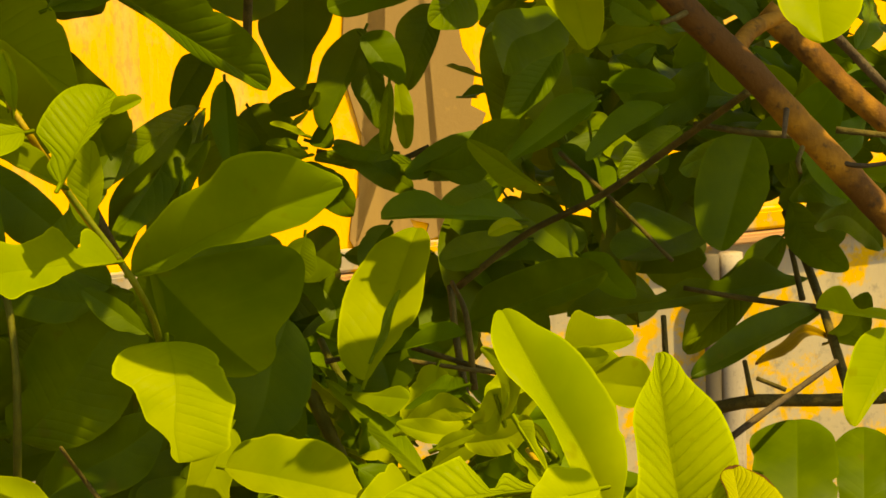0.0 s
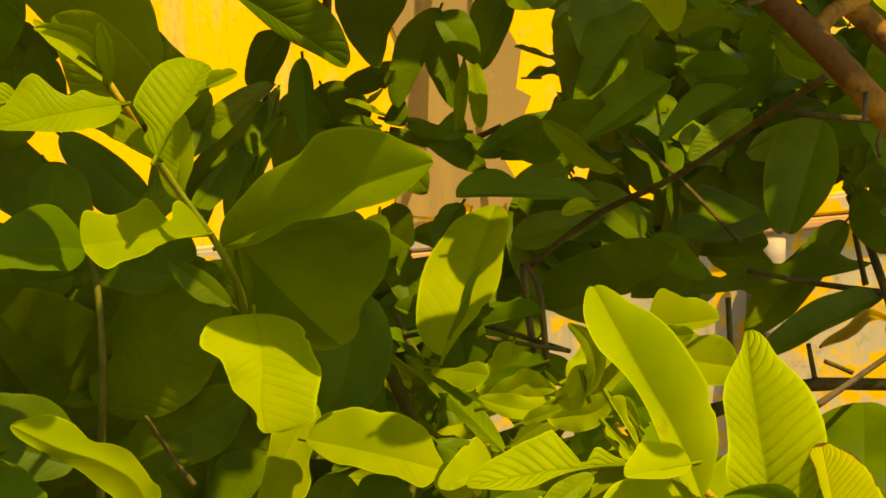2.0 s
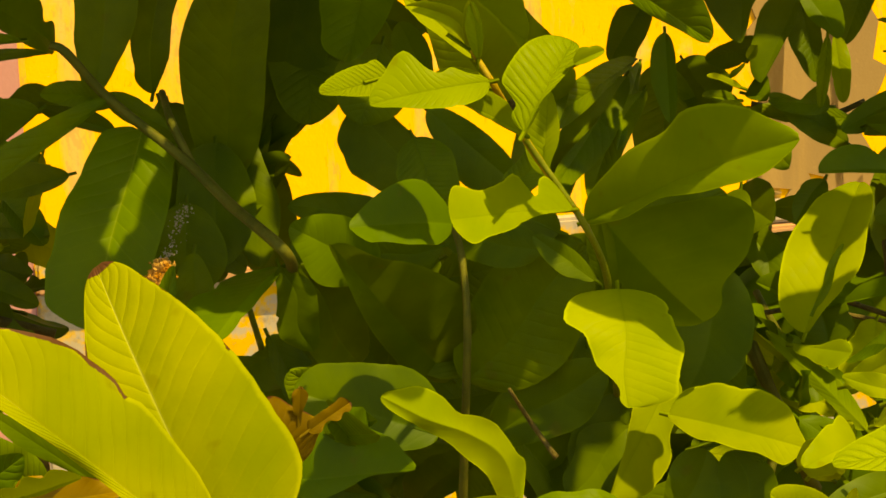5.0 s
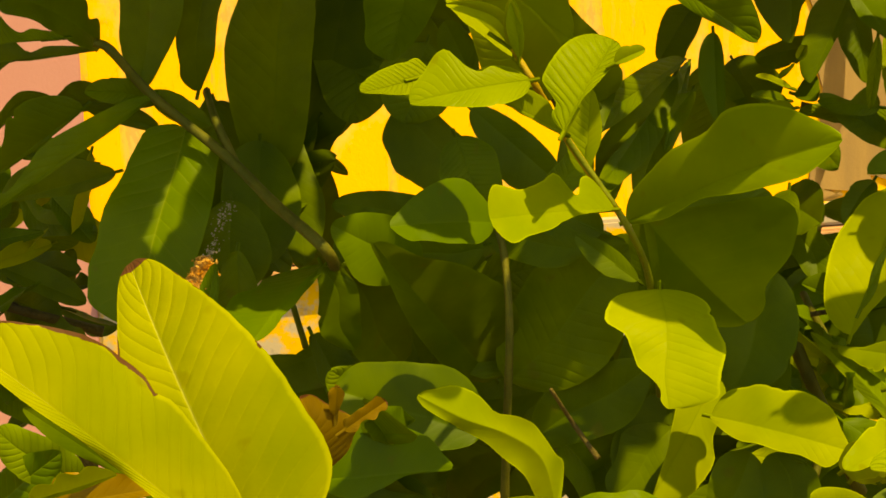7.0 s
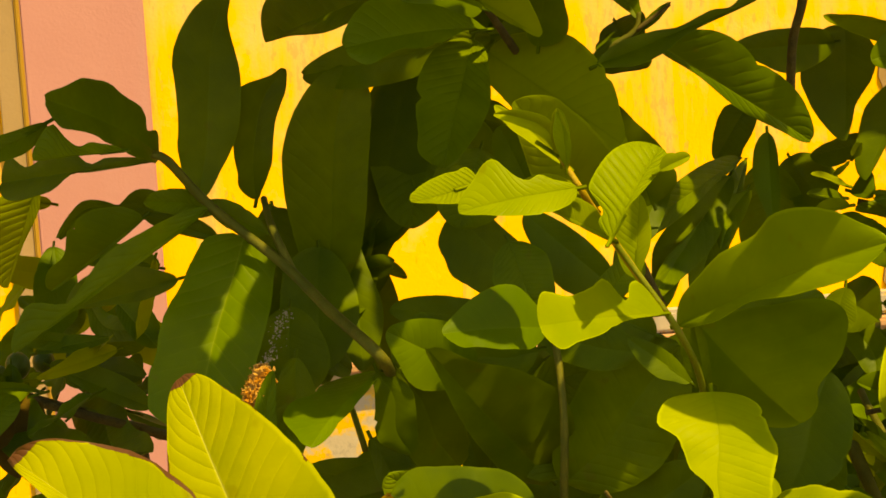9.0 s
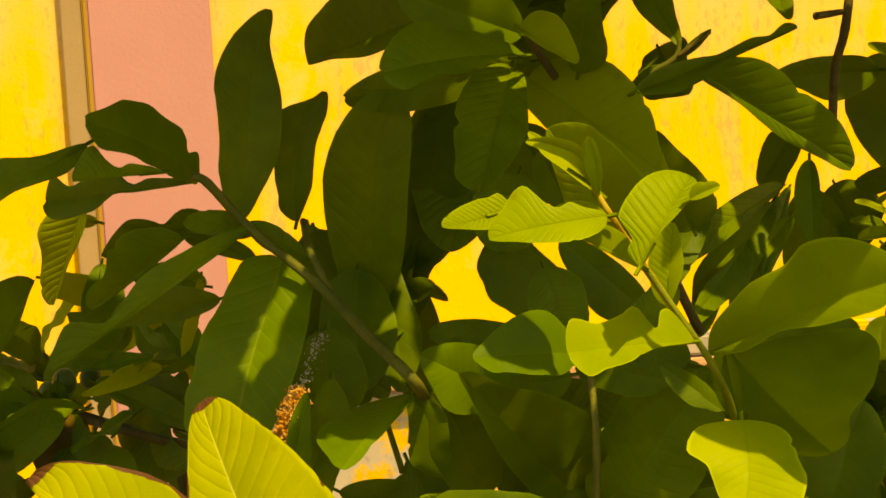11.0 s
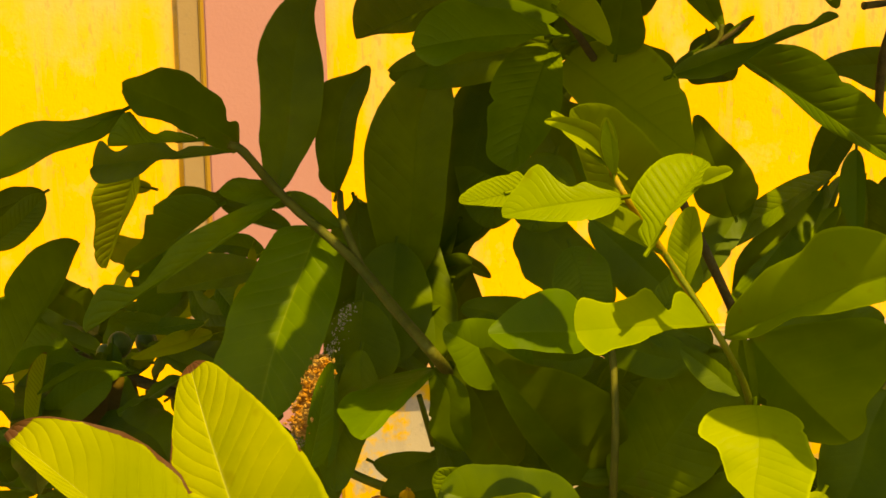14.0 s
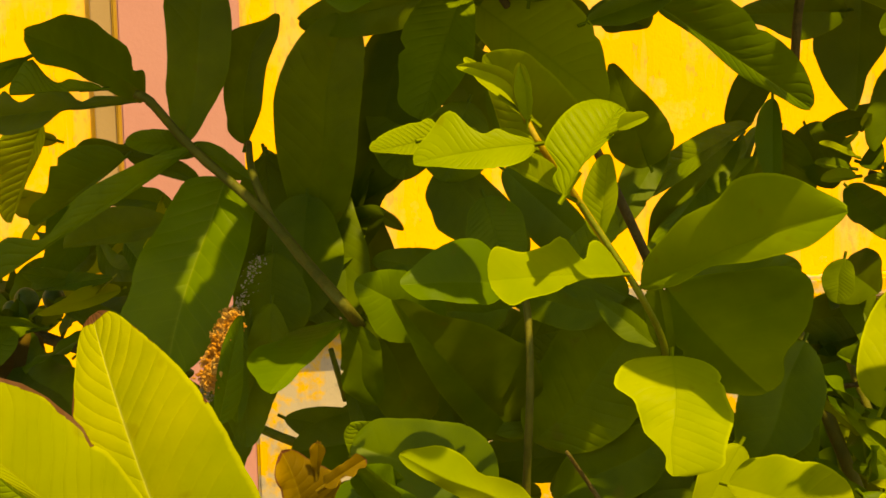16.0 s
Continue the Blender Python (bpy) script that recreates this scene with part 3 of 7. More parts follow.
leaf(branch_a0, "m", (-0.0071, 0.0224, 1.8522), (-0.004, 0.0293, 1.8866), (-0.16, -0.965, 0.208), 0.0152, 0, 0, 14, 0.5, 0.0036, rim=((0.0021, 0.0037, 0.0055, 0.006, 0.0053, 0.0041, 0.0024), (0.0046, 0.0073, 0.0087, 0.0092, 0.0084, 0.0068, 0.0042)))
leaf(branch_a0, "m", (-0.0135, -0.03, 1.8782), (-0.0388, -0.0523, 1.8964), (0.735, -0.637, 0.235), 0.0108, 0.03, 0, 14, 0.5, 0.012, rim=((0.004, 0.0063, 0.0079, 0.0089, 0.0086, 0.007, 0.0043), (0.0012, 0.0019, 0.0019, 0.0016, 0.0016, 0.0014, 0.0009)))
leaf(branch_a0, "y", (-0.0334, 0.0174, 1.9022), (-0.0618, 0.0167, 1.9287), (0.372, -0.85, 0.373), 0.0093, 0, 0, 35, 0.5, 0.0024, rim=((0.001, 0.0017, 0.0027, 0.0037, 0.0027, 0.0016, 0.0012), (0.002, 0.0033, 0.0043, 0.0051, 0.0056, 0.0048, 0.003)), mid=(0.0007, 0.0014, 0.0009))
leaf(branch_a0, "y", (-0.0328, -0.0221, 1.9104), (-0.0583, -0.0259, 1.9298), (0.203, -0.976, 0.077), 0.0077, 0, 0.2, 42, 0.5, 0.003)
leaf(branch_a0, "m", (-0.03, -0.0292, 1.9087), (-0.0317, -0.0296, 1.931), (0.439, -0.898, 0.018), 0.0075, 0.05, 0, 30, 0.5, 0.0018, rim=((0.0013, 0.002, 0.0024, 0.0024, 0.0023, 0.0019, 0.0012), (0.002, 0.0034, 0.0045, 0.0051, 0.0048, 0.004, 0.0025)))
leaf(branch_a0, "y", (-0.0327, -0.0192, 1.9091), (-0.0325, -0.0308, 1.9318), (-0.282, -0.855, -0.434), 0.0075, 0.06, 0.06, 42, 0.5, 0.002)
leaf(branch_a0, "y", (-0.0267, -0.0253, 1.8967), (-0.0494, -0.0187, 1.9012), (-0.081, -0.733, 0.676), 0.0095, 0, 0.05, 28, 0.5, 0.004)
leaf(branch_a0, "y", (0.0052, -0.0056, 1.8426), (-0.0415, -0.0666, 1.8518), (0.674, -0.425, 0.605), 0.0265, 0.02, 0, 10, 0.5, 0.006, rim=((0.0129, 0.015, 0.0063, 0.0161, 0.0135, 0.0114, 0.0104, 0.0126, 0.011), (0.0009, 0.0016, 0.0023, 0.0029, 0.0053, 0.0077, 0.009, 0.0103, 0.0104)))
leaf(branch_a0, "g", (-0.0458, 0.0169, 1.8335), (-0.0858, -0.0133, 1.8389), (0.554, -0.638, 0.535), 0.0296, 0.05, 0, 16.8, 0.5, 0.012, rim=((0.0101, 0.0174, 0.0189, 0.017, 0.0143, 0.0103, 0.005), (0.0056, 0.0098, 0.0108, 0.0104, 0.0092, 0.0078, 0.007)))
leaf(branch_a1, "g", (-0.0842, 0.0787, 1.8015), (-0.1197, 0.0611, 1.8256), (0.419, -0.907, -0.044), 0.0325, 0, 0, 14, 0.5, 0.009, rim=((0.008, 0.0128, 0.0149, 0.0156, 0.0138, 0.0106, 0.0054), (0.0082, 0.0132, 0.0158, 0.0169, 0.0143, 0.0095, 0.0054)))
leaf(branch_a0, "d", (0.013, 0.0644, 1.7971), (-0.0135, 0.0629, 1.818), (0.293, -0.905, 0.308), 0.0123, 0, 0, 21, 0.5, 0.006, rim=((0.0022, 0.0039, 0.0049, 0.0051, 0.0046, 0.0037, 0.0023), (0.0029, 0.0048, 0.007, 0.0072, 0.0064, 0.0049, 0.0028)))
leaf(branch_a0, "d", (0.0207, 0.0352, 1.7988), (0.0159, 0.0297, 1.8319), (-0.361, -0.91, -0.203), 0.0130, 0, 0, 28, 0.5, 0.0036, rim=((0.0023, 0.0037, 0.0045, 0.0048, 0.0052, 0.005, 0.0034), (0.0033, 0.0055, 0.0069, 0.0076, 0.0078, 0.0071, 0.0045)))
leaf(branch_a0, "y", (0.0226, 0.0192, 1.8032), (0.0251, -0.0154, 1.7608), (0.102, -0.768, 0.632), 0.0494, 0.06, 0, 8, 0.5, 0.009, rim=((0.016, 0.0226, 0.0252, 0.0254, 0.0182, 0.0157, 0.0133, 0.0107, 0.0052, 0.0022, 0.0027), (0.0107, 0.0172, 0.0191, 0.0201, 0.0213, 0.0234, 0.024, 0.0234, 0.0229, 0.0217, 0.018)), mid=(-0.0012, -0.0009, 0.001))
leaf(branch_a0, "m", (0.0091, 0.0259, 1.831), (0.095, -0.0336, 1.8733), (-0.64, -0.701, 0.314), 0.0345, 0.05, 0, 30, 0.5, 0.0072, rim=((0.0029, 0.005, 0.0066, 0.0056, 0.0052, 0.0073, 0.0092, 0.0101, 0.011, 0.0103, 0.0056), (0.0077, 0.0127, 0.0161, 0.0184, 0.0189, 0.0196, 0.0236, 0.0235, 0.0209, 0.0157, 0.0073)), mid=(0.0011, -0.0001, -0))
leaf(branch_a0, "g", (0.018, 0.0497, 1.8258), (0.0602, 0.0697, 1.7754), (-0.082, -0.9, -0.428), 0.0753, 0.04, 0, 14, 0.5, 0.009, rim=((0.0068, 0.0108, 0.0143, 0.0168, 0.0166, 0.0146, 0.0094), (0.0259, 0.0507, 0.0585, 0.053, 0.0418, 0.022, 0.0134)))
leaf(branch_a1, "d", (-0.055, 0.1223, 1.7385), (-0.1004, 0.0482, 1.8201), (0.386, -0.78, -0.493), 0.0488, 0.05, 0, 19.6, 0.5, 0.015, rim=((0.0142, 0.0274, 0.0328, 0.0263, 0.0115), (0.0075, 0.0126, 0.0121, 0.0086, 0.0035)))
leaf(branch_a1, "d", (-0.0477, 0.1054, 1.7417), (0.0089, 0.0935, 1.8071), (-0.251, -0.967, 0.04), 0.0525, 0.03, 0.02, 14, 0.52, 0.02)
leaf(branch_a1, "d", (-0.0919, 0.1657, 1.7283), (-0.1012, 0.1605, 1.7633), (0.42, -0.907, -0.024), 0.0146, 0.03, 0, 14, 0.5, 0.012, rim=((0.0037, 0.0059, 0.0067, 0.0066, 0.0059, 0.0048, 0.003), (0.0043, 0.0068, 0.0079, 0.0074, 0.0062, 0.0049, 0.0031)))
leaf(branch_a1, "d", (-0.0472, 0.11, 1.7442), (-0.0781, 0.1169, 1.7867), (0.15, -0.953, 0.264), 0.0393, 0, 0, 16.8, 0.5, 0.02)
leaf(branch_a1, "d", (-0.0609, 0.1332, 1.7822), (0.001, 0.1415, 1.7951), (0.084, -0.972, 0.221), 0.0316, 0, 0, 14, 0.5, 0.02)
leaf(branch_a1, "d", (-0.038, 0.1006, 1.7148), (0.017, 0.0925, 1.7505), (-0.218, -0.969, 0.117), 0.0308, 0.02, 0, 14, 0.5, 0.02)
leaf(branch_a1, "d", (-0.0557, 0.094, 1.8075), (-0.0959, 0.1054, 1.7998), (-0.294, -0.944, 0.147), 0.0235, 0, 0, 14, 0.5, 0.02)
leaf(branch_a0, "d", (0.0177, 0.0799, 1.8207), (0.0742, 0.112, 1.8211), (0.48, -0.848, 0.226), 0.0280, 0, 0, 14, 0.5, 0.02)
leaf(branch_a1, "d", (-0.0092, 0.0838, 1.8075), (-0.0543, 0.0962, 1.8115), (-0.234, -0.938, 0.255), 0.0215, 0, 0, 14, 0.5, 0.02)
leaf(branch_a1, "d", (-0.0022, 0.0939, 1.8126), (-0.037, 0.0907, 1.8294), (0.17, -0.971, 0.165), 0.0213, 0, 0, 14, 0.5, 0.02)
branch_b0 = stem(front_shrub, [(-0.0048, 0.2609, 1.7926), (-0.0365, 0.2272, 1.8734), (-0.0685, 0.1707, 1.942), (-0.0792, 0.1516, 1.9635)], 0.0026, 0.0016, TWIG)
branch_b1 = stem(front_shrub, [(-0.0444, 0.2209, 1.9054), (-0.03, 0.2171, 1.927), (-0.0111, 0.2227, 1.9377), (-0.0077, 0.2251, 1.9473)], 0.0020, 0.0011, SHADED_STALK)
branch_b2 = stem(front_shrub, [(-0.0097, 0.2231, 1.9385), (0.0073, 0.2285, 1.9499)], 0.0014, 0.0008, TWIG)
# light green here, and two leaves on, brightens a blade too dark in shade
leaf(branch_b0, "m", (-0.0795, 0.1826, 1.9353), (-0.0156, 0.1433, 1.893), (-0.219, -0.857, 0.466), 0.0456, 0.04, 0, 11.2, 0.5, 0.0072, rim=((0.0096, 0.0132, 0.0158, 0.0183, 0.0182, 0.0148, 0.0091), (0.0143, 0.0217, 0.0273, 0.0272, 0.025, 0.0193, 0.009)))
leaf(branch_b0, "d", (0.0004, 0.3091, 1.8516), (-0.0272, 0.2753, 1.8067), (0.263, -0.841, 0.473), 0.0203, 0.03, 0, 14, 0.5, 0.012, rim=((0.0067, 0.0107, 0.0125, 0.0123, 0.0105, 0.0087, 0.0055), (0.0037, 0.006, 0.0072, 0.0079, 0.0074, 0.0061, 0.0037)))
leaf(branch_b0, "m", (-0.0245, 0.0595, 1.8766), (-0.0538, 0.022, 1.9297), (0.296, -0.85, -0.436), 0.0351, 0.05, 0, 16.8, 0.5, 0.0072, rim=((0.012, 0.0188, 0.0209, 0.021, 0.0197, 0.0168, 0.0125), (0.0082, 0.013, 0.0141, 0.0132, 0.0104, 0.0078, 0.0046)))
leaf(branch_b0, "d", (-0.0876, 0.2916, 1.8491), (-0.1091, 0.2749, 1.8957), (0.573, -0.819, -0.029), 0.0309, 0.03, 0, 14, 0.5, 0.012, rim=((0.006, 0.0098, 0.012, 0.013, 0.0127, 0.0111, 0.007), (0.0077, 0.0122, 0.0157, 0.0179, 0.017, 0.014, 0.0088)))
leaf(branch_b0, "g", (-0.0693, 0.2554, 1.8577), (-0.0816, 0.2384, 1.8925), (0.616, -0.771, -0.159), 0.0187, 0.03, 0, 14, 0.5, 0.012, rim=((0.0046, 0.0072, 0.008, 0.0082, 0.0078, 0.0067, 0.0042), (0.0043, 0.0071, 0.0093, 0.0105, 0.0105, 0.0093, 0.0059)))
leaf(branch_b0, "d", (-0.0073, 0.2837, 1.8419), (-0.0246, 0.2605, 1.8983), (0.296, -0.912, -0.283), 0.0332, 0, 0, 11.2, 0.5, 0.009, rim=((0.0127, 0.0172, 0.0167, 0.0144, 0.0109, 0.0069, 0.0038), (0.0095, 0.0155, 0.016, 0.0137, 0.0105, 0.0068, 0.0038)))
leaf(branch_b0, "d", (-0.0766, 0.1795, 1.9426), (-0.1781, 0.2285, 1.9241), (-0.434, -0.901, -0.007), 0.0252, 0, 0, 14, 0.5, 0.02)
leaf(branch_b1, "d", (-0.1133, 0.2624, 1.9325), (-0.1467, 0.271, 1.8294), (0.117, -0.986, -0.121), 0.0409, 0.03, 0, 14, 0.5, 0.012, rim=((0.014, 0.0222, 0.0246, 0.0232, 0.0212, 0.018, 0.0141), (0.0084, 0.0134, 0.0155, 0.0162, 0.0163, 0.0146, 0.0074)))
leaf(branch_b0, "d", (-0.0834, 0.1566, 1.9444), (-0.0942, 0.0974, 1.8916), (0.139, -0.673, 0.726), 0.0345, 0.03, 0, 16.8, 0.5, 0.012, rim=((0.0104, 0.0165, 0.0193, 0.0198, 0.018, 0.0147, 0.0114), (0.0064, 0.0101, 0.0127, 0.0148, 0.0144, 0.0118, 0.0071)))
leaf(branch_b1, "d", (-0.128, 0.2596, 1.9267), (-0.1663, 0.2653, 1.8241), (0.105, -0.99, -0.094), 0.0414, 0.03, -0.05, 14, 0.5, 0.02)
leaf(branch_b0, "g", (-0.0753, 0.1449, 1.9495), (-0.1308, 0.0661, 1.9509), (0.625, -0.429, 0.653), 0.0281, 0.05, 0, 19.6, 0.5, 0.012, rim=((0.0038, 0.0069, 0.0101, 0.0129, 0.0155, 0.0178, 0.0184, 0.0152, 0.009), (0.0011, 0.0018, 0.0034, 0.006, 0.0088, 0.0096, 0.0079, 0.0097, 0.0096)))
leaf(branch_b0, "d", (-0.1207, 0.1844, 1.9688), (-0.2003, 0.251, 1.9398), (-0.672, -0.705, 0.225), 0.0343, 0.02, 0, 22.4, 0.5, 0.009, rim=((0.0117, 0.0186, 0.0217, 0.0235, 0.0241, 0.0217, 0.0144), (0.0057, 0.0091, 0.0102, 0.01, 0.0063, 0.003, 0.0015)))
leaf(branch_b0, "d", (-0.1035, 0.2093, 1.8546), (-0.0625, 0.2053, 1.8086), (0.12, -0.974, 0.191), 0.0359, 0.02, 0, 11.2, 0.5, 0.012, rim=((0.0149, 0.0199, 0.0235, 0.0211, 0.0184, 0.0137, 0.0082), (0.0069, 0.0108, 0.0115, 0.0123, 0.0124, 0.011, 0.007)))
leaf(branch_b1, "d", (-0.1332, 0.2797, 1.8985), (-0.1298, 0.2476, 1.8402), (0.099, -0.869, 0.485), 0.0406, 0.02, 0, 11.2, 0.5, 0.02)
leaf(branch_b0, "d", (-0.085, 0.1783, 1.8892), (-0.0973, 0.1701, 1.8522), (0.099, -0.978, 0.185), 0.0351, 0.02, 0, 11.2, 0.5, 0.02)
leaf(branch_b0, "d", (-0.0611, 0.1233, 1.8657), (-0.022, 0.124, 1.8291), (0.147, -0.979, 0.138), 0.0240, 0.02, 0, 14, 0.5, 0.02, rim=((0.0063, 0.0107, 0.0143, 0.0149, 0.0099), (0.0052, 0.0081, 0.0091, 0.0086, 0.006)))
leaf(branch_b0, "d", (-0.066, 0.0945, 1.8576), (-0.0514, 0.0817, 1.8265), (0.041, -0.917, 0.397), 0.0281, 0.02, 0.05, 14, 0.5, 0.02)
leaf(branch_b0, "d", (-0.0242, 0.0771, 1.8281), (-0.01, 0.085, 1.8577), (0.113, -0.972, 0.207), 0.0151, 0.02, 0.05, 14, 0.5, 0.02)
leaf(branch_b0, "g", (-0.0772, 0.1461, 1.9589), (-0.1307, 0.1203, 1.9826), (0.421, -0.906, -0.04), 0.0324, 0.02, 0, 19.6, 0.5, 0.012, rim=((0.0104, 0.0162, 0.0185, 0.0175, 0.0115), (0.0068, 0.0115, 0.0138, 0.0128, 0.0078)))
leaf(branch_b0, "y", (-0.0757, 0.1267, 1.9638), (-0.0475, 0.0982, 1.9488), (-0.321, -0.671, 0.668), 0.0161, 0.02, 0, 19.6, 0.5, 0.012, rim=((0.0014, 0.0022, 0.0025, 0.0022, 0.0014), (0.0095, 0.0131, 0.0121, 0.0088, 0.0045)))
leaf(branch_b0, "d", (-0.054, 0.1673, 1.9383), (-0.0456, 0.1555, 1.9828), (0.054, -0.962, -0.266), 0.0231, 0.02, 0, 19.6, 0.5, 0.012, rim=((0.0098, 0.013, 0.0101, 0.0074, 0.005), (0.0056, 0.0082, 0.0096, 0.0101, 0.0072)))
thicket(branch_b1, (-0.1278, 0.3111, 1.9733), (0.0505, 0.0056, -0.0031), (-0.0034, -0.0145, -0.0814), (-0.0181, 0.169, -0.0148), 10, 4660, "d")
branch_c0 = stem(front_shrub, [(-0.1434, 0.4107, 1.6221), (-0.1493, 0.3692, 1.6879), (-0.1468, 0.2464, 1.7524), (-0.1171, 0.0359, 1.8166), (-0.1481, 0.0841, 1.8314), (-0.1732, 0.113, 1.8483), (-0.2075, 0.1213, 1.8761), (-0.2231, 0.1118, 1.8986), (-0.2302, 0.1111, 1.9026)], 0.0030, 0.0019, SHADED_STALK)
branch_c1 = stem(front_shrub, [(-0.1678, 0.1129, 1.8417), (-0.1795, 0.1248, 1.8638), (-0.1883, 0.1556, 1.8728)], 0.0021, 0.0016, SHADED_STALK)
branch_c2 = stem(front_shrub, [(-0.1545, 0.2007, 1.736), (-0.16, 0.1941, 1.7638)], 0.0017, 0.0014, STALK)
branch_c3 = stem(front_shrub, [(-0.178, 0.2119, 1.7083), (-0.2041, 0.2088, 1.7202), (-0.239, 0.2059, 1.7437)], 0.0026, 0.0020, STALK)
leaf(branch_c2, "d", (-0.072, 0.1622, 1.8065), (-0.1347, 0.1803, 1.8125), (-0.249, -0.939, 0.238), 0.0190, 0, 0, 14, 0.5, 0.02)
leaf(branch_c0, "d", (-0.2227, 0.1644, 1.8718), (-0.2051, 0.1896, 1.9734), (0.343, -0.924, 0.17), 0.0341, 0.02, 0, 16.8, 0.5, 0.012, rim=((0.0048, 0.0078, 0.0113, 0.0143, 0.0154, 0.0154, 0.0146, 0.012, 0.0083, 0.0046, 0.0028), (0.0068, 0.0105, 0.0142, 0.0147, 0.0154, 0.0168, 0.0186, 0.0179, 0.0158, 0.0128, 0.0071)), mid=(0.0005, -0.0022, -0.0039))
leaf(branch_c1, "d", (-0.1999, 0.1957, 1.8665), (-0.1823, 0.1994, 1.9311), (0.343, -0.938, -0.04), 0.0232, 0.05, 0, 25.2, 0.5, 0.015, rim=((0.0027, 0.0063, 0.0087, 0.009, 0.0089, 0.0087, 0.0094, 0.0082, 0.004), (0.0075, 0.0084, 0.0098, 0.0107, 0.0113, 0.0113, 0.0133, 0.0138, 0.0027)), mid=(-0.0057, -0.0078, -0.0073))
leaf(branch_c0, "d", (-0.2362, 0.1495, 1.8974), (-0.2637, 0.0567, 1.9364), (0.964, -0.237, 0.119), 0.0289, 0.05, 0, 19.6, 0.5, 0.015, rim=((0.0087, 0.0066, 0.0115, 0.0147, 0.0173, 0.0179, 0.0164, 0.0126, 0.0055), (0.0056, 0.0091, 0.0099, 0.0098, 0.01, 0.0104, 0.0109, 0.011, 0.0101)))
leaf(branch_c0, "d", (-0.2436, 0.1587, 1.8933), (-0.333, 0.2104, 1.879), (-0.511, -0.792, 0.334), 0.0233, 0, 0, 28, 0.5, 0.0072, rim=((0.002, 0.0036, 0.0044, 0.0027, 0.0105, 0.0102, 0.0079, 0.0063, 0.0118), (0.0008, 0.0013, 0.0015, 0.0017, 0.0017, 0.0082, 0.0104, 0.0115, 0.009)))
leaf(branch_c0, "d", (-0.2691, 0.0759, 1.9232), (-0.3269, 0.0283, 1.8941), (0.486, -0.803, 0.345), 0.0220, 0, 0, 22.4, 0.5, 0.009, rim=((0.0025, 0.0048, 0.0081, 0.0134, 0.0147, 0.0132, 0.0083), (0.0047, 0.0073, 0.0052, 0.003, 0.0038, 0.0035, 0.0022)))
leaf(branch_c0, "d", (-0.2386, 0.0898, 1.9075), (-0.2704, 0.0531, 1.9097), (0.727, -0.611, 0.313), 0.0154, 0.03, 0, 14, 0.5, 0.012, rim=((0.0022, 0.0036, 0.0054, 0.0038, 0.0084, 0.0148, 0.0078), (0.0006, 0.0006, 0.0006, 0.0006, 0.0006, 0.0006, 0.0006)))
leaf(branch_c0, "d", (-0.2792, 0.3799, 1.8371), (-0.3329, 0.307, 1.833), (0.732, -0.561, 0.385), 0.0168, 0.05, 0, 30.8, 0.5, 0.018, rim=((0.004, 0.0067, 0.0093, 0.0096, 0.0035, 0.0033, 0.0043, 0.0052, 0.0041), (0.0041, 0.0064, 0.0071, 0.0071, 0.0067, 0.0062, 0.0054, 0.0044, 0.0026)), mid=(0.0037, 0.0061, 0.0119))
leaf(branch_c0, "d", (-0.2073, 0.1204, 1.8756), (-0.2937, 0.0755, 1.8186), (0.263, -0.911, 0.317), 0.0153, 0.03, 0, 25.2, 0.5, 0.009, rim=((0.004, 0.0066, 0.0085, 0.0104, 0.0103, 0.0061, 0.0038, 0.0133, 0.0078), (0.0014, 0.002, 0.0018, 0.0018, 0.0016, 0.0014, 0.0011, 0.0008, 0.0006)))
leaf(branch_c0, "d", (-0.2069, 0.1311, 1.8719), (-0.2375, 0.116, 1.8799), (0.479, -0.837, 0.264), 0.0136, 0, 0.05, 25.2, 0.5, 0.02)
leaf(branch_c1, "d", (-0.2648, 0.292, 1.8109), (-0.3296, 0.2973, 1.795), (-0.136, -0.963, 0.233), 0.0221, 0, 0, 19.6, 0.5, 0.012, rim=((0.0051, 0.0101, 0.0135, 0.0154, 0.016, 0.0139, 0.0087), (0.0039, 0.0058, 0.0061, 0.0049, 0.0034, 0.0022, 0.0012)))
leaf(branch_c1, "v", (-0.1946, 0.1323, 1.8591), (-0.2124, 0.0774, 1.7761), (0.176, -0.838, 0.517), 0.0469, 0.04, 0, 16.8, 0.5, 0.015, rim=((0.0153, 0.0197, 0.0212, 0.0217, 0.0232, 0.0243, 0.0246, 0.024, 0.0252, 0.024, 0.0198), (0.0173, 0.0186, 0.0193, 0.0209, 0.0217, 0.0217, 0.0214, 0.0206, 0.0189, 0.0158, 0.0097)), mid=(0.0004, 0.0018, 0.0019))
leaf(branch_c1, "d", (-0.1833, 0.1336, 1.8597), (-0.2152, 0.1503, 1.8731), (-0.274, -0.865, 0.42), 0.0120, 0, 0, 28, 0.5, 0.01)
leaf(branch_c1, "d", (-0.1736, 0.2228, 1.812), (-0.1511, 0.2185, 1.9293), (0.078, -0.996, -0.051), 0.0428, 0.04, 0, 14, 0.5, 0.0072, rim=((0.0072, 0.0123, 0.0154, 0.0169, 0.0175, 0.0177, 0.0175, 0.0179, 0.0173, 0.0146, 0.0084), (0.0078, 0.0135, 0.0181, 0.0214, 0.0235, 0.0246, 0.0249, 0.0235, 0.0216, 0.0187, 0.0126)), mid=(0, -0.0025, -0.0042))
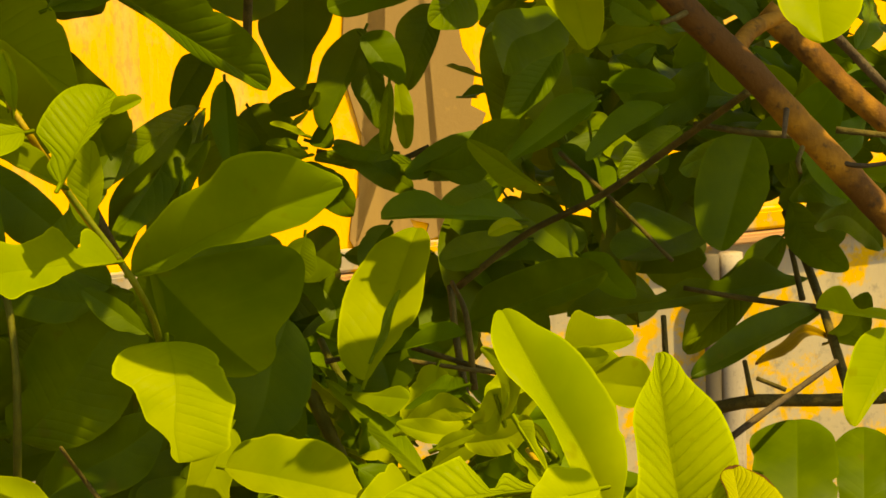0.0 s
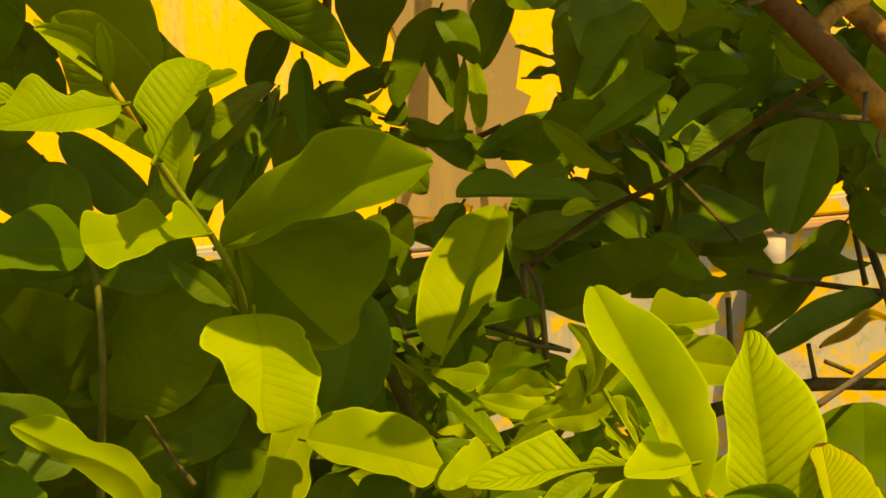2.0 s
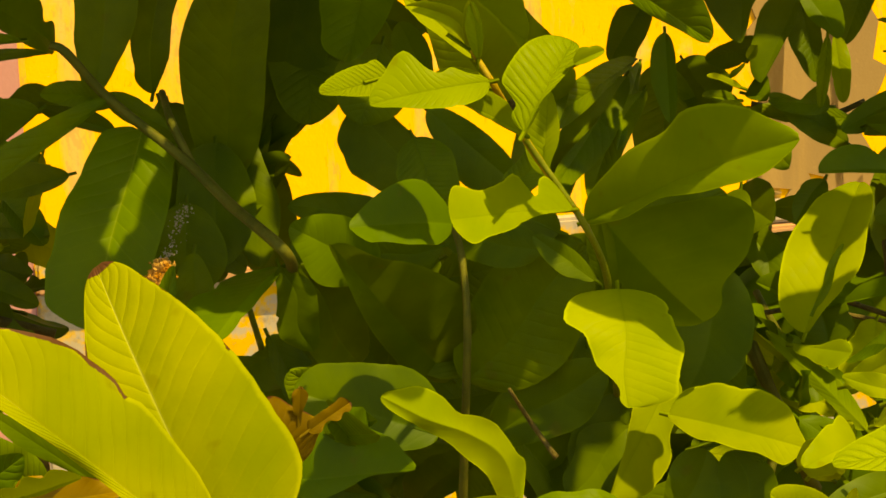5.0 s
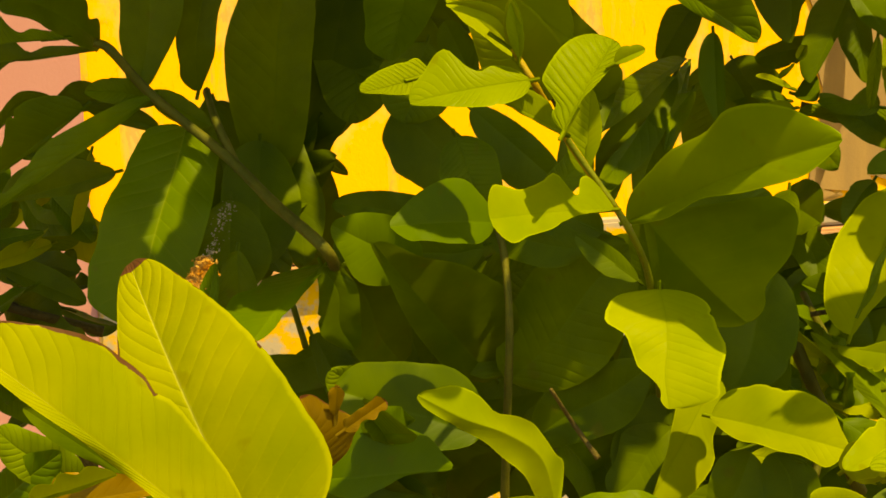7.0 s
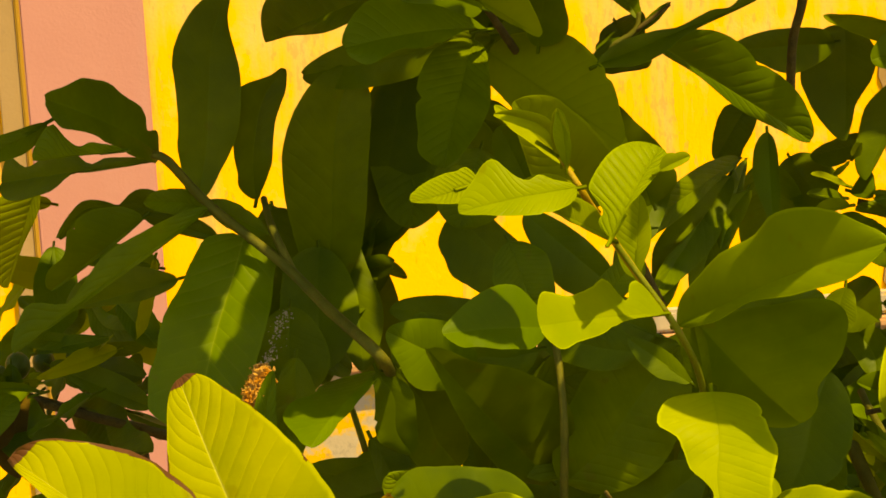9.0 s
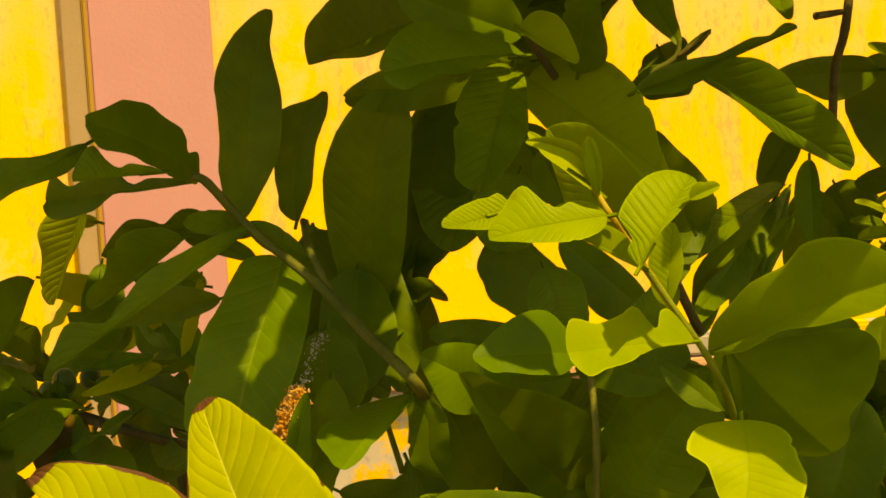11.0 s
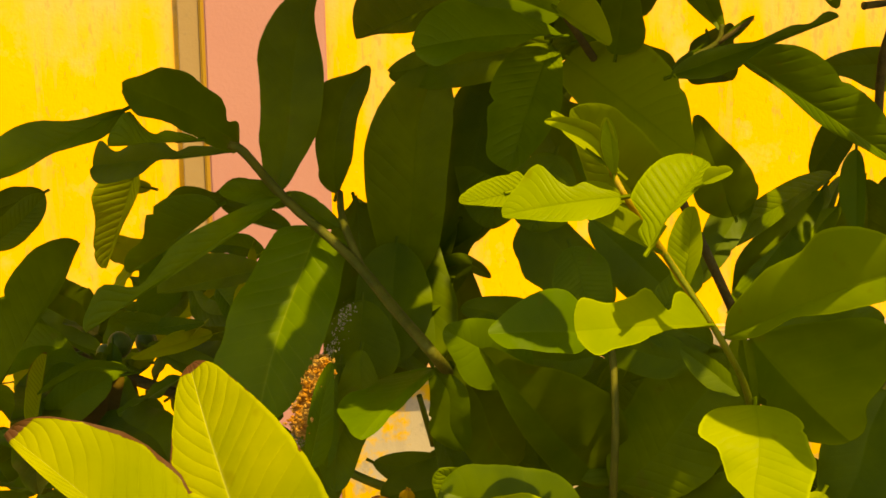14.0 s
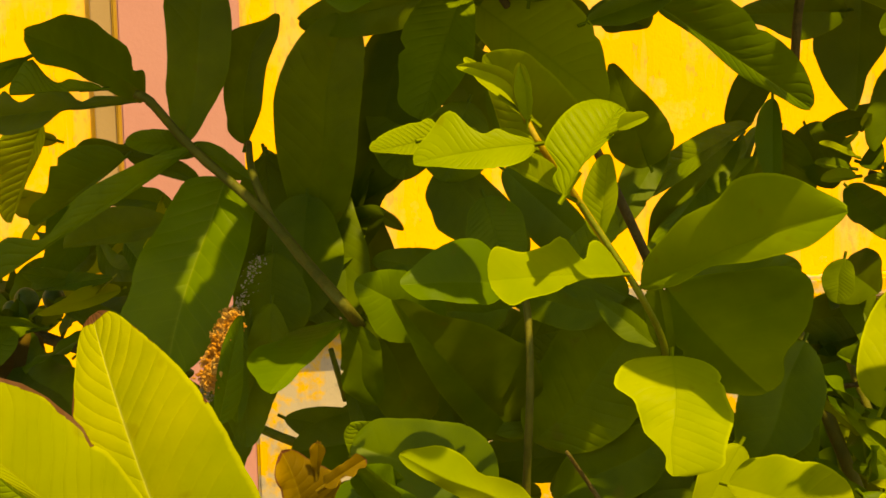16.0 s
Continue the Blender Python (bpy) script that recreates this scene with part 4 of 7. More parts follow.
leaf(branch_c0, "g", (-0.1242, 0.0711, 1.8064), (-0.1496, 0.0171, 1.785), (-0.057, -0.345, 0.937), 0.0310, 0.04, 0, -18, 0.5, 0.009, rim=((0.0221, 0.0262, 0.0239, 0.0218, 0.0265, 0.0267, 0.0246, 0.0183, 0.008), (0.0022, 0.0036, 0.0041, 0.0043, 0.0042, 0.004, 0.0043, 0.0043, 0.0029)))
leaf(branch_c1, "d", (-0.165, 0.2379, 1.8436), (-0.1539, 0.2077, 1.7757), (0.166, -0.89, 0.424), 0.0261, 0.02, 0, 14, 0.5, 0.02)
leaf(branch_c1, "d", (-0.1704, 0.3871, 1.7338), (-0.1592, 0.2703, 1.8418), (0.398, -0.602, -0.692), 0.0381, 0.03, 0, 10, 0.5, 0.012, rim=((0.0077, 0.0133, 0.0147, 0.0129, 0.0106, 0.0068, 0.0034), (0.0119, 0.0189, 0.0222, 0.0234, 0.0227, 0.0199, 0.0128)))
leaf(branch_c1, "d", (-0.1735, 0.2146, 1.8384), (-0.1736, 0.1839, 1.7802), (0.222, -0.862, 0.456), 0.0400, 0.02, 0, 14, 0.5, 0.02)
leaf(branch_c0, "d", (-0.1701, 0.3143, 1.8126), (-0.1437, 0.3177, 1.8019), (0.193, -0.967, 0.169), 0.0081, 0, -0.1, 28, 0.5, 0.008)
leaf(branch_c2, "d", (-0.1832, 0.1778, 1.8157), (-0.1864, 0.169, 1.7687), (0.222, -0.961, 0.164), 0.0365, 0.02, 0, 14, 0.5, 0.02)
leaf(branch_c1, "d", (-0.1722, 0.1226, 1.8021), (-0.1844, 0.1087, 1.7359), (0.217, -0.963, 0.162), 0.0243, 0.02, 0, 14, 0.5, 0.02)
leaf(branch_c0, "d", (-0.1196, 0.0848, 1.803), (-0.0969, 0.111, 1.7493), (0.424, -0.872, -0.246), 0.0314, 0.02, 0, 14, 0.5, 0.02)
leaf(branch_c1, "v", (-0.1839, 0.0611, 1.76), (-0.1719, 0.0617, 1.8096), (0.161, -0.987, -0.026), 0.0129, 0.02, 0, 20, 0.5, 0.012, rim=((0.0054, 0.0074, 0.0073, 0.0062, 0.0047, 0.0034, 0.0019), (0.0026, 0.0042, 0.005, 0.0054, 0.0054, 0.0047, 0.0028)))
leaf(branch_c2, "d", (-0.0752, 0.1172, 1.7119), (-0.1328, 0.1274, 1.7361), (-0.029, -0.944, 0.328), 0.0354, 0.02, 0, 14, 0.5, 0.02, rim=((0.0132, 0.0203, 0.0211, 0.0188, 0.0129), (0.0106, 0.0143, 0.0137, 0.0114, 0.0077)))
leaf(branch_c0, "d", (-0.1009, 0.1431, 1.7972), (-0.1299, 0.1413, 1.801), (0.088, -0.974, 0.207), 0.0345, 0, 0, 14, 0.5, 0.02)
leaf(branch_c0, "d", (-0.2398, 0.1243, 1.8711), (-0.2924, 0.1402, 1.8352), (-0.181, -0.97, -0.164), 0.0203, 0.02, 0, 19.6, 0.5, 0.012, rim=((0.0117, 0.0187, 0.0179, 0.0092, 0.0079), (0.0011, 0.0016, 0.0016, 0.0016, 0.0011)))
leaf(branch_c0, "d", (-0.2086, 0.1378, 1.8578), (-0.2424, 0.1341, 1.8712), (0.177, -0.966, 0.187), 0.0108, 0.02, 0, 19.6, 0.5, 0.012, rim=((0.0038, 0.0057, 0.0054, 0.004, 0.0022), (0.0022, 0.0032, 0.0038, 0.004, 0.003)))
leaf(branch_c0, "d", (-0.1246, 0.0611, 1.8076), (-0.1137, 0.0738, 1.7658), (0.268, -0.939, -0.216), 0.0190, 0.02, 0, 14, 0.5, 0.02)
leaf(branch_c1, "v", (-0.1841, 0.1124, 1.8001), (-0.186, 0.1026, 1.7494), (0.238, -0.955, 0.178), 0.0126, 0.02, 0, 28, 0.5, 0.012, rim=((0.0047, 0.0074, 0.0079, 0.0063, 0.0039), (0.0021, 0.0034, 0.0045, 0.0047, 0.0034)))
leaf(branch_c2, "d", (-0.1915, 0.1604, 1.7875), (-0.2033, 0.1432, 1.7069), (0.23, -0.958, 0.171), 0.0266, 0.02, 0, 19.6, 0.5, 0.012, rim=((0.0085, 0.0129, 0.014, 0.0107, 0.006), (0.0085, 0.0126, 0.0123, 0.0104, 0.0069)))
thicket(branch_c0, (-0.1712, 0.2811, 1.7657), (0.2742, 0.0128, -0.0132), (-0.0048, -0.0257, -0.1246), (-0.0115, 0.3095, -0.083), 40, 1150, "d")
thicket(branch_c0, (-0.1946, 0.2304, 1.8485), (0.0411, 0.0045, -0.0025), (-0.0029, -0.0124, -0.0698), (-0.0117, 0.0679, -0.0128), 9, 47, "d")
thicket(branch_c2, (-0.15, 0.1451, 1.7304), (0.1016, 0.0082, -0.0042), (-0.0014, -0.0124, -0.0582), (-0.0124, 0.1149, -0.0339), 16, 8363, "d")
branch_f0 = stem(front_shrub, [(0.0894, 0.2118, 1.7437), (0.1175, 0.2101, 1.7459), (0.176, 0.2035, 1.7363)], 0.0014, 0.0011, TWIG)
branch_f1 = stem(front_shrub, [(-0.0063, 0.0605, 1.7176), (-0.0168, 0.0643, 1.7324), (-0.0257, 0.0487, 1.7529)], 0.0013, 0.0008, TWIG)
branch_f2 = stem(front_shrub, [(0.0916, 0.1467, 1.6759), (0.1079, 0.2047, 1.7158), (0.0954, 0.2625, 1.7435)], 0.0024, 0.0018, SHADED_STALK)
branch_f3 = stem(front_shrub, [(0.1696, 0.2481, 1.7017), (0.1694, 0.3052, 1.7307), (0.1706, 0.3401, 1.7513)], 0.0020, 0.0019, TWIG)
leaf(branch_f1, "y", (0.0431, 0.0605, 1.7364), (0.101, 0.0346, 1.7272), (-0.215, -0.718, 0.662), 0.0298, 0.03, 0, 16.8, 0.5, 0.012, rim=((0.0034, 0.0068, 0.0087, 0.0089, 0.0095, 0.0094, 0.0088, 0.0103, 0.01), (0.0111, 0.0154, 0.0179, 0.0179, 0.0192, 0.0195, 0.0179, 0.0141, 0.0056)))
leaf(branch_f1, "y", (0.0469, 0.1061, 1.742), (0.0151, 0.0768, 1.6905), (0.279, -0.898, 0.34), 0.0279, 0.03, 0, 10, 0.5, 0.012, rim=((0.0057, 0.0093, 0.0111, 0.0095, 0.007, 0.0047, 0.0034, 0.0021, 0.001), (0.0061, 0.0095, 0.0104, 0.0118, 0.0165, 0.0168, 0.0157, 0.0128, 0.0078)))
leaf(branch_f1, "d", (0.0264, 0.1355, 1.726), (0.0131, 0.1156, 1.6793), (-0.033, -0.917, 0.399), 0.0261, 0.03, 0, 14, 0.5, 0.012, rim=((0.0087, 0.0142, 0.0172, 0.0199, 0.0215, 0.0213, 0.0195, 0.0161, 0.0106), (0.0021, 0.0035, 0.0042, 0.0045, 0.0045, 0.0042, 0.0036, 0.003, 0.0018)))
leaf(branch_f1, "d", (0.0178, 0.1419, 1.7333), (-0.0446, 0.1421, 1.7071), (-0.125, -0.949, 0.29), 0.0317, 0.03, -0.02, 16.8, 0.5, 0.02)
leaf(branch_f1, "d", (0.0262, 0.1262, 1.7128), (-0.002, 0.112, 1.683), (0.017, -0.908, 0.418), 0.0287, 0.03, -0.02, 16.8, 0.5, 0.02)
leaf(branch_f1, "d", (-0.056, 0.2265, 1.6376), (-0.0348, 0.2214, 1.6693), (-0.349, -0.934, 0.082), 0.0312, 0.03, 0, 14, 0.5, 0.012, rim=((0.0058, 0.0093, 0.0108, 0.0131, 0.0157, 0.0161, 0.0114), (0.0092, 0.0144, 0.0151, 0.014, 0.013, 0.0112, 0.007)))
leaf(branch_f0, "d", (0.0749, 0.1274, 1.7856), (0.0521, 0.107, 1.7304), (-0.073, -0.925, 0.372), 0.0388, 0.03, -0.02, 16.8, 0.5, 0.02)
leaf(branch_f0, "g", (0.0774, 0.1399, 1.7505), (0.06, 0.1234, 1.7149), (-0.046, -0.897, 0.44), 0.0263, 0.03, -0.02, 16.8, 0.5, 0.02)
leaf(branch_f2, "m", (0.1305, 0.0679, 1.7248), (0.0915, 0.1399, 1.7535), (-0.359, -0.507, 0.784), 0.0112, 0.03, 0, -24, 0.5, 0.006, rim=((0.0035, 0.0062, 0.0073, 0.0066, 0.0048, 0.0035, 0.0021), (0.0039, 0.0036, 0.0036, 0.0036, 0.0035, 0.0027, 0.0015)))
leaf(branch_f2, "y", (0.1122, 0.1837, 1.7315), (0.1328, 0.1625, 1.7374), (-0.672, -0.499, 0.547), 0.0156, 0, -0.1, 16.8, 0.5, 0.01)
leaf(branch_f1, "y", (0.1005, 0.0081, 1.7234), (0.1171, -0.008, 1.7505), (-0.691, -0.723, -0.008), 0.0169, 0, 0.1, 16.8, 0.5, 0.01)
leaf(branch_f2, "y", (0.1675, 0.0095, 1.759), (0.1148, 0.0157, 1.7636), (-0.035, -0.77, 0.637), 0.0120, 0.04, -0.08, 19.6, 0.5, 0.02)
leaf(branch_f1, "y", (0.15, 0.0117, 1.7608), (0.1619, -0.0056, 1.7809), (-0.777, -0.625, -0.074), 0.0134, 0, 0.1, 19.6, 0.5, 0.01)
leaf(branch_f1, "y", (0.1021, -0.0641, 1.7234), (0.0773, -0.0876, 1.7457), (0.698, -0.716, 0.019), 0.0165, 0, 0, 19.6, 0.5, 0.006, rim=((0.0057, 0.0097, 0.0106, 0.0104, 0.0093, 0.0074, 0.0045), (0.0033, 0.0053, 0.0059, 0.0058, 0.0055, 0.0046, 0.0029)))
leaf(branch_f1, "y", (0.1159, -0.0333, 1.7499), (0.093, -0.0526, 1.7454), (0.405, -0.635, 0.658), 0.0144, 0.03, 0, 14, 0.5, 0.012, rim=((0.0105, 0.0109, 0.011, 0.0095, 0.0077, 0.0058, 0.0037), (0.0019, 0.0031, 0.0034, 0.0034, 0.0032, 0.0031, 0.0021)))
leaf(branch_f1, "o", (0.0717, -0.0736, 1.7137), (0.0767, -0.0886, 1.7414), (0.522, -0.707, -0.477), 0.0618, 0, 0, 19.6, 0.5, 0.006, rim=((0.033, 0.0279, 0.0139, 0.012, 0.0091, 0.0071, 0.0045), (0.0148, 0.0236, 0.0276, 0.0288, 0.0276, 0.0252, 0.0148)))
leaf(branch_f1, "g", (0.114, -0.0464, 1.7158), (0.127, -0.0919, 1.748), (-0.855, -0.44, -0.275), 0.0182, 0, 0.1, 19.6, 0.5, 0.01)
leaf(branch_f1, "y", (0.1028, -0.0448, 1.7182), (0.11, -0.0902, 1.7482), (-0.788, -0.421, -0.448), 0.0100, 0, 0.1, 33.6, 0.5, 0.01)
leaf(branch_f1, "g", (0.1325, -0.0443, 1.7332), (0.1514, -0.072, 1.7556), (-0.831, -0.556, 0.014), 0.0138, 0, 0.1, 19.6, 0.5, 0.01)
leaf(branch_f1, "d", (0.1481, -0.0459, 1.733), (0.0946, -0.0636, 1.7223), (0.139, -0.783, 0.607), 0.0184, 0, 0.1, 19.6, 0.5, 0.01)
leaf(branch_f1, "d", (0.0445, 0.0581, 1.6927), (0.0602, 0.0625, 1.7191), (-0.078, -0.975, 0.208), 0.0272, 0, 0.1, 19.6, 0.5, 0.02)
leaf(branch_f1, "d", (0.0787, 0.0531, 1.685), (0.07, 0.0615, 1.7189), (-0.03, -0.972, 0.234), 0.0272, 0, 0.1, 19.6, 0.5, 0.02)
leaf(branch_f1, "d", (0.0846, 0.059, 1.7139), (0.0709, 0.0669, 1.7431), (-0.036, -0.969, 0.245), 0.0173, 0, 0.1, 19.6, 0.5, 0.02)
leaf(branch_f1, "y", (-0.002, -0.082, 1.736), (0.0209, -0.1132, 1.7452), (-0.758, -0.619, -0.207), 0.0114, 0, 0, 30, 0.5, 0.012, rim=((0.0027, 0.0043, 0.0045, 0.0042, 0.0035, 0.0026, 0.0015), (0.0026, 0.0042, 0.0054, 0.0065, 0.0069, 0.0063, 0.0041)))
leaf(branch_f1, "y", (0.0074, -0.0837, 1.7328), (0.0391, -0.1136, 1.7509), (-0.738, -0.614, 0.28), 0.0109, 0, 0.1, 19.6, 0.5, 0.02)
leaf(branch_f1, "y", (-0.0085, -0.0782, 1.7234), (0.053, -0.1123, 1.7374), (-0.505, -0.718, 0.478), 0.0161, 0.03, 0, 14, 0.5, 0.012, rim=((0.002, 0.0032, 0.0046, 0.0057, 0.0058, 0.0051, 0.0032), (0.0034, 0.0055, 0.0081, 0.0103, 0.0103, 0.0079, 0.0042)))
leaf(branch_f1, "y", (0.0211, -0.0554, 1.7278), (0.0404, -0.0851, 1.7407), (-0.851, -0.409, 0.329), 0.0056, 0, 0, 25, 0.5, 0.012, rim=((0.0006, 0.0006, 0.0006, 0.0006, 0.0006, 0.0006, 0.0006), (0.0031, 0.0028, 0.0029, 0.005, 0.0044, 0.0032, 0.002)))
leaf(branch_f2, "y", (0.1028, 0.12, 1.7512), (0.1274, 0.0981, 1.7524), (-0.524, -0.551, 0.649), 0.0159, 0, 0, 19.6, 0.5, 0.012, rim=((0.0031, 0.0049, 0.006, 0.0079, 0.009, 0.0105, 0.0094), (0.0006, 0.0006, 0.0014, 0.0025, 0.0045, 0.0054, 0.0038)))
leaf(branch_f1, "y", (0.0961, 0.0034, 1.728), (0.1154, -0.0236, 1.7538), (-0.814, -0.581, 0.003), 0.0173, 0, 0.1, 19.6, 0.5, 0.015)
leaf(branch_f1, "y", (0.1177, 0.0376, 1.7535), (0.1471, 0.0075, 1.7681), (-0.744, -0.533, 0.403), 0.0129, 0.03, -0.1, 19.6, 0.5, 0.015)
leaf(branch_f1, "y", (0.1274, 0.0045, 1.7453), (0.166, -0.0253, 1.7651), (-0.679, -0.606, 0.415), 0.0141, 0.03, -0.12, 19.6, 0.5, 0.015)
leaf(branch_f2, "g", (0.1365, 0.0543, 1.7423), (0.1685, 0.033, 1.7505), (-0.58, -0.735, 0.352), 0.0159, 0, -0.1, 19.6, 0.5, 0.02)
thicket(branch_f1, (-0.0223, 0.0677, 1.7063), (0.0335, -0.0034, -0.0004), (-0.0011, -0.0067, -0.0303), (-0.0027, 0.0963, -0.0308), 5, 1759, "dg")
thicket(branch_f2, (0.0711, 0.0849, 1.7668), (0.0922, -0.0076, -0.002), (-0.0025, -0.0128, -0.064), (0.0152, 0.1732, -0.0485), 26, 9028, "gyg", 0.042)

side_shrub = plant("darker guava shrub with small green fruit", None)
stem(side_shrub, [(-0.42, 0.75, 0), (-0.40, 0.70, 0.7), (-0.36, 0.62, 1.3), (-0.36, 0.55, 1.66)], 0.012, 0.006, TWIG)
branch_d0 = stem(side_shrub, [(-0.3431, 0.5046, 1.6766), (-0.3744, 0.4611, 1.7003), (-0.4238, 0.445, 1.724), (-0.4484, 0.4238, 1.7492)], 0.0033, 0.0021, TWIG)
branch_d1 = stem(side_shrub, [(-0.3332, 0.4787, 1.635), (-0.3688, 0.4747, 1.6532), (-0.37, 0.3788, 1.6981)], 0.0029, 0.0020, TWIG)
branch_d2 = stem(side_shrub, [(-0.3096, 0.4284, 1.6908), (-0.3533, 0.4249, 1.7045), (-0.3896, 0.4318, 1.7134), (-0.4295, 0.4483, 1.7214)], 0.0031, 0.0024, TWIG)
leaf(branch_d1, "r", (-0.3519, 0.3395, 1.8596), (-0.3791, 0.3555, 1.798), (-0.114, -0.973, -0.203), 0.0246, 0, 0, 33.6, 0.5, 0.006, rim=((0.0107, 0.0171, 0.0187, 0.0148, 0.0119, 0.0105, 0.0066), (0.0043, 0.0059, 0.0048, 0.0029, 0.002, 0.0015, 0.0009)))
leaf(branch_d1, "y", (-0.3492, 0.3567, 1.8453), (-0.3701, 0.3536, 1.8513), (0.193, -0.966, 0.172), 0.0098, 0, 0, 28, 0.5, 0.01)
leaf(branch_d1, "d", (-0.3641, 0.143, 1.778), (-0.3451, 0.219, 1.837), (0.552, -0.593, 0.586), 0.0255, 0.03, 0, 19.6, 0.5, 0.012, rim=((0.0006, 0.0006, 0.001, 0.0019, 0.0033, 0.0024, 0.0009), (0.0114, 0.0182, 0.0213, 0.0222, 0.0213, 0.0184, 0.0101)))
leaf(branch_d0, "d", (-0.4411, 0.4293, 1.8323), (-0.4717, 0.3793, 1.8174), (0.675, -0.557, 0.484), 0.0187, 0, 0.05, 19.6, 0.5, 0.02)
leaf(branch_d2, "y", (-0.3945, 0.4308, 1.7282), (-0.3298, 0.3976, 1.7609), (-0.584, -0.571, 0.577), 0.0080, 0, 0, 22.4, 0.5, 0.006, rim=((0.0009, 0.0015, 0.0018, 0.002, 0.0036, 0.005, 0.0046), (0.003, 0.0006, 0.0014, 0.002, 0.0022, 0.0016, 0.0018)), mid=(0.0051, 0.0081, 0.0074))
leaf(branch_d1, "g", (-0.3789, 0.3828, 1.7315), (-0.4125, 0.325, 1.7346), (0.733, -0.396, 0.553), 0.0169, 0, 0.12, 19.6, 0.5, 0.015)
leaf(branch_d2, "d", (-0.4052, 0.5035, 1.7421), (-0.371, 0.4927, 1.7597), (-0.256, -0.962, -0.097), 0.0159, 0, 0.1, 22.4, 0.5, 0.02)
leaf(branch_d0, "d", (-0.3703, 0.4867, 1.7242), (-0.3321, 0.4991, 1.7521), (0.211, -0.967, 0.142), 0.0158, 0, 0.1, 22.4, 0.5, 0.02)
leaf(branch_d0, "d", (-0.3838, 0.4785, 1.6924), (-0.3386, 0.4935, 1.7273), (0.206, -0.967, 0.149), 0.0216, 0, 0.1, 22.4, 0.5, 0.02)
leaf(branch_d1, "x2", (-0.3839, 0.3819, 1.7315), (-0.3733, 0.3257, 1.6939), (0.291, -0.495, 0.819), 0.0365, 0, 0.05, 22.4, 0.5, 0.02)
leaf(branch_d1, "d", (-0.3838, 0.3807, 1.7249), (-0.3199, 0.2856, 1.6994), (-0.33, -0.445, 0.833), 0.0359, 0, 0.05, 22.4, 0.5, 0.02)
leaf(branch_d0, "g", (-0.4203, 0.3747, 1.732), (-0.4067, 0.2712, 1.716), (0.541, -0.059, 0.839), 0.0196, 0, 0.05, 22.4, 0.5, 0.02)
leaf(branch_d1, "d", (-0.4167, 0.3731, 1.7187), (-0.3587, 0.1764, 1.7106), (0.248, 0.033, 0.968), 0.0283, 0, 0.05, 22.4, 0.5, 0.02)
leaf(branch_d0, "d", (-0.3805, 0.481, 1.703), (-0.3103, 0.3894, 1.6907), (-0.536, -0.502, 0.678), 0.0383, 0, 0.05, 22.4, 0.5, 0.02)
leaf(branch_d0, "d", (-0.4067, 0.4056, 1.7532), (-0.4099, 0.3107, 1.7998), (0.807, -0.283, -0.519), 0.0228, 0, 0.05, 22.4, 0.5, 0.02)
leaf(branch_d2, "d", (-0.3768, 0.4585, 1.7406), (-0.317, 0.4137, 1.7312), (-0.493, -0.75, 0.44), 0.0206, 0, 0.1, 22.4, 0.5, 0.02)
leaf(branch_d0, "d", (-0.3619, 0.4649, 1.7673), (-0.3061, 0.419, 1.7539), (-0.482, -0.727, 0.488), 0.0171, 0, 0.1, 22.4, 0.5, 0.02)
leaf(branch_d0, "d", (-0.4225, 0.2816, 1.8225), (-0.3907, 0.2929, 1.8515), (0.274, -0.959, 0.073), 0.0189, 0, 0.05, 25.2, 0.5, 0.02)
leaf(branch_d2, "y", (-0.3313, 0.4072, 1.7494), (-0.3706, 0.3685, 1.7424), (0.648, -0.708, 0.283), 0.0134, 0.02, 0, 19.6, 0.5, 0.012, rim=((0.0047, 0.007, 0.0073, 0.0037, 0.0017), (0.003, 0.0047, 0.005, 0.0043, 0.003)))
leaf(branch_d2, "g", (-0.3495, 0.4048, 1.7536), (-0.3893, 0.3991, 1.7606), (0.176, -0.96, 0.217), 0.0135, 0.02, 0, 19.6, 0.5, 0.012, rim=((0.003, 0.0047, 0.0054, 0.0051, 0.0034), (0.0034, 0.0051, 0.0057, 0.0057, 0.0037)))
leaf(branch_d1, "g", (-0.3606, 0.3488, 1.7379), (-0.4008, 0.2903, 1.7373), (0.801, -0.552, 0.231), 0.0060, 0.02, 0, 19.6, 0.5, 0.0072, rim=((0.0016, 0.0026, 0.0033, 0.0036, 0.0038, 0.0038, 0.0026), (0.0013, 0.0021, 0.0022, 0.0018, 0.0008, 0.0008, 0.0008)), mid=(0.0068, 0.0092, 0.0049))
leaf(branch_d2, "v", (-0.3807, 0.4062, 1.7494), (-0.3323, 0.3945, 1.7593), (-0.296, -0.854, 0.428), 0.0111, 0.02, 0, 19.6, 0.5, 0.0072, rim=((0.0017, 0.0028, 0.004, 0.0049, 0.005, 0.0046, 0.003), (0.0033, 0.0052, 0.006, 0.0058, 0.0051, 0.0033, 0.0017)))
leaf(branch_d1, "o", (-0.4005, 0.2805, 1.7182), (-0.4003, 0.3082, 1.7582), (0.255, -0.796, 0.549), 0.0096, 0.03, 0, 14, 0.5, 0.012, rim=((0.0007, 0.0012, 0.0014, 0.0013, 0.001, 0.0008, 0.0006), (0.004, 0.0065, 0.0075, 0.008, 0.0082, 0.0071, 0.004)))
leaf(branch_d2, "d", (-0.3736, 0.4079, 1.7412), (-0.3096, 0.3918, 1.7169), (-0.092, -0.925, 0.37), 0.0171, 0.02, 0, 19.6, 0.5, 0.012, rim=((0.0027, 0.0044, 0.0057, 0.006, 0.0047), (0.0064, 0.0097, 0.0111, 0.0104, 0.0067)))
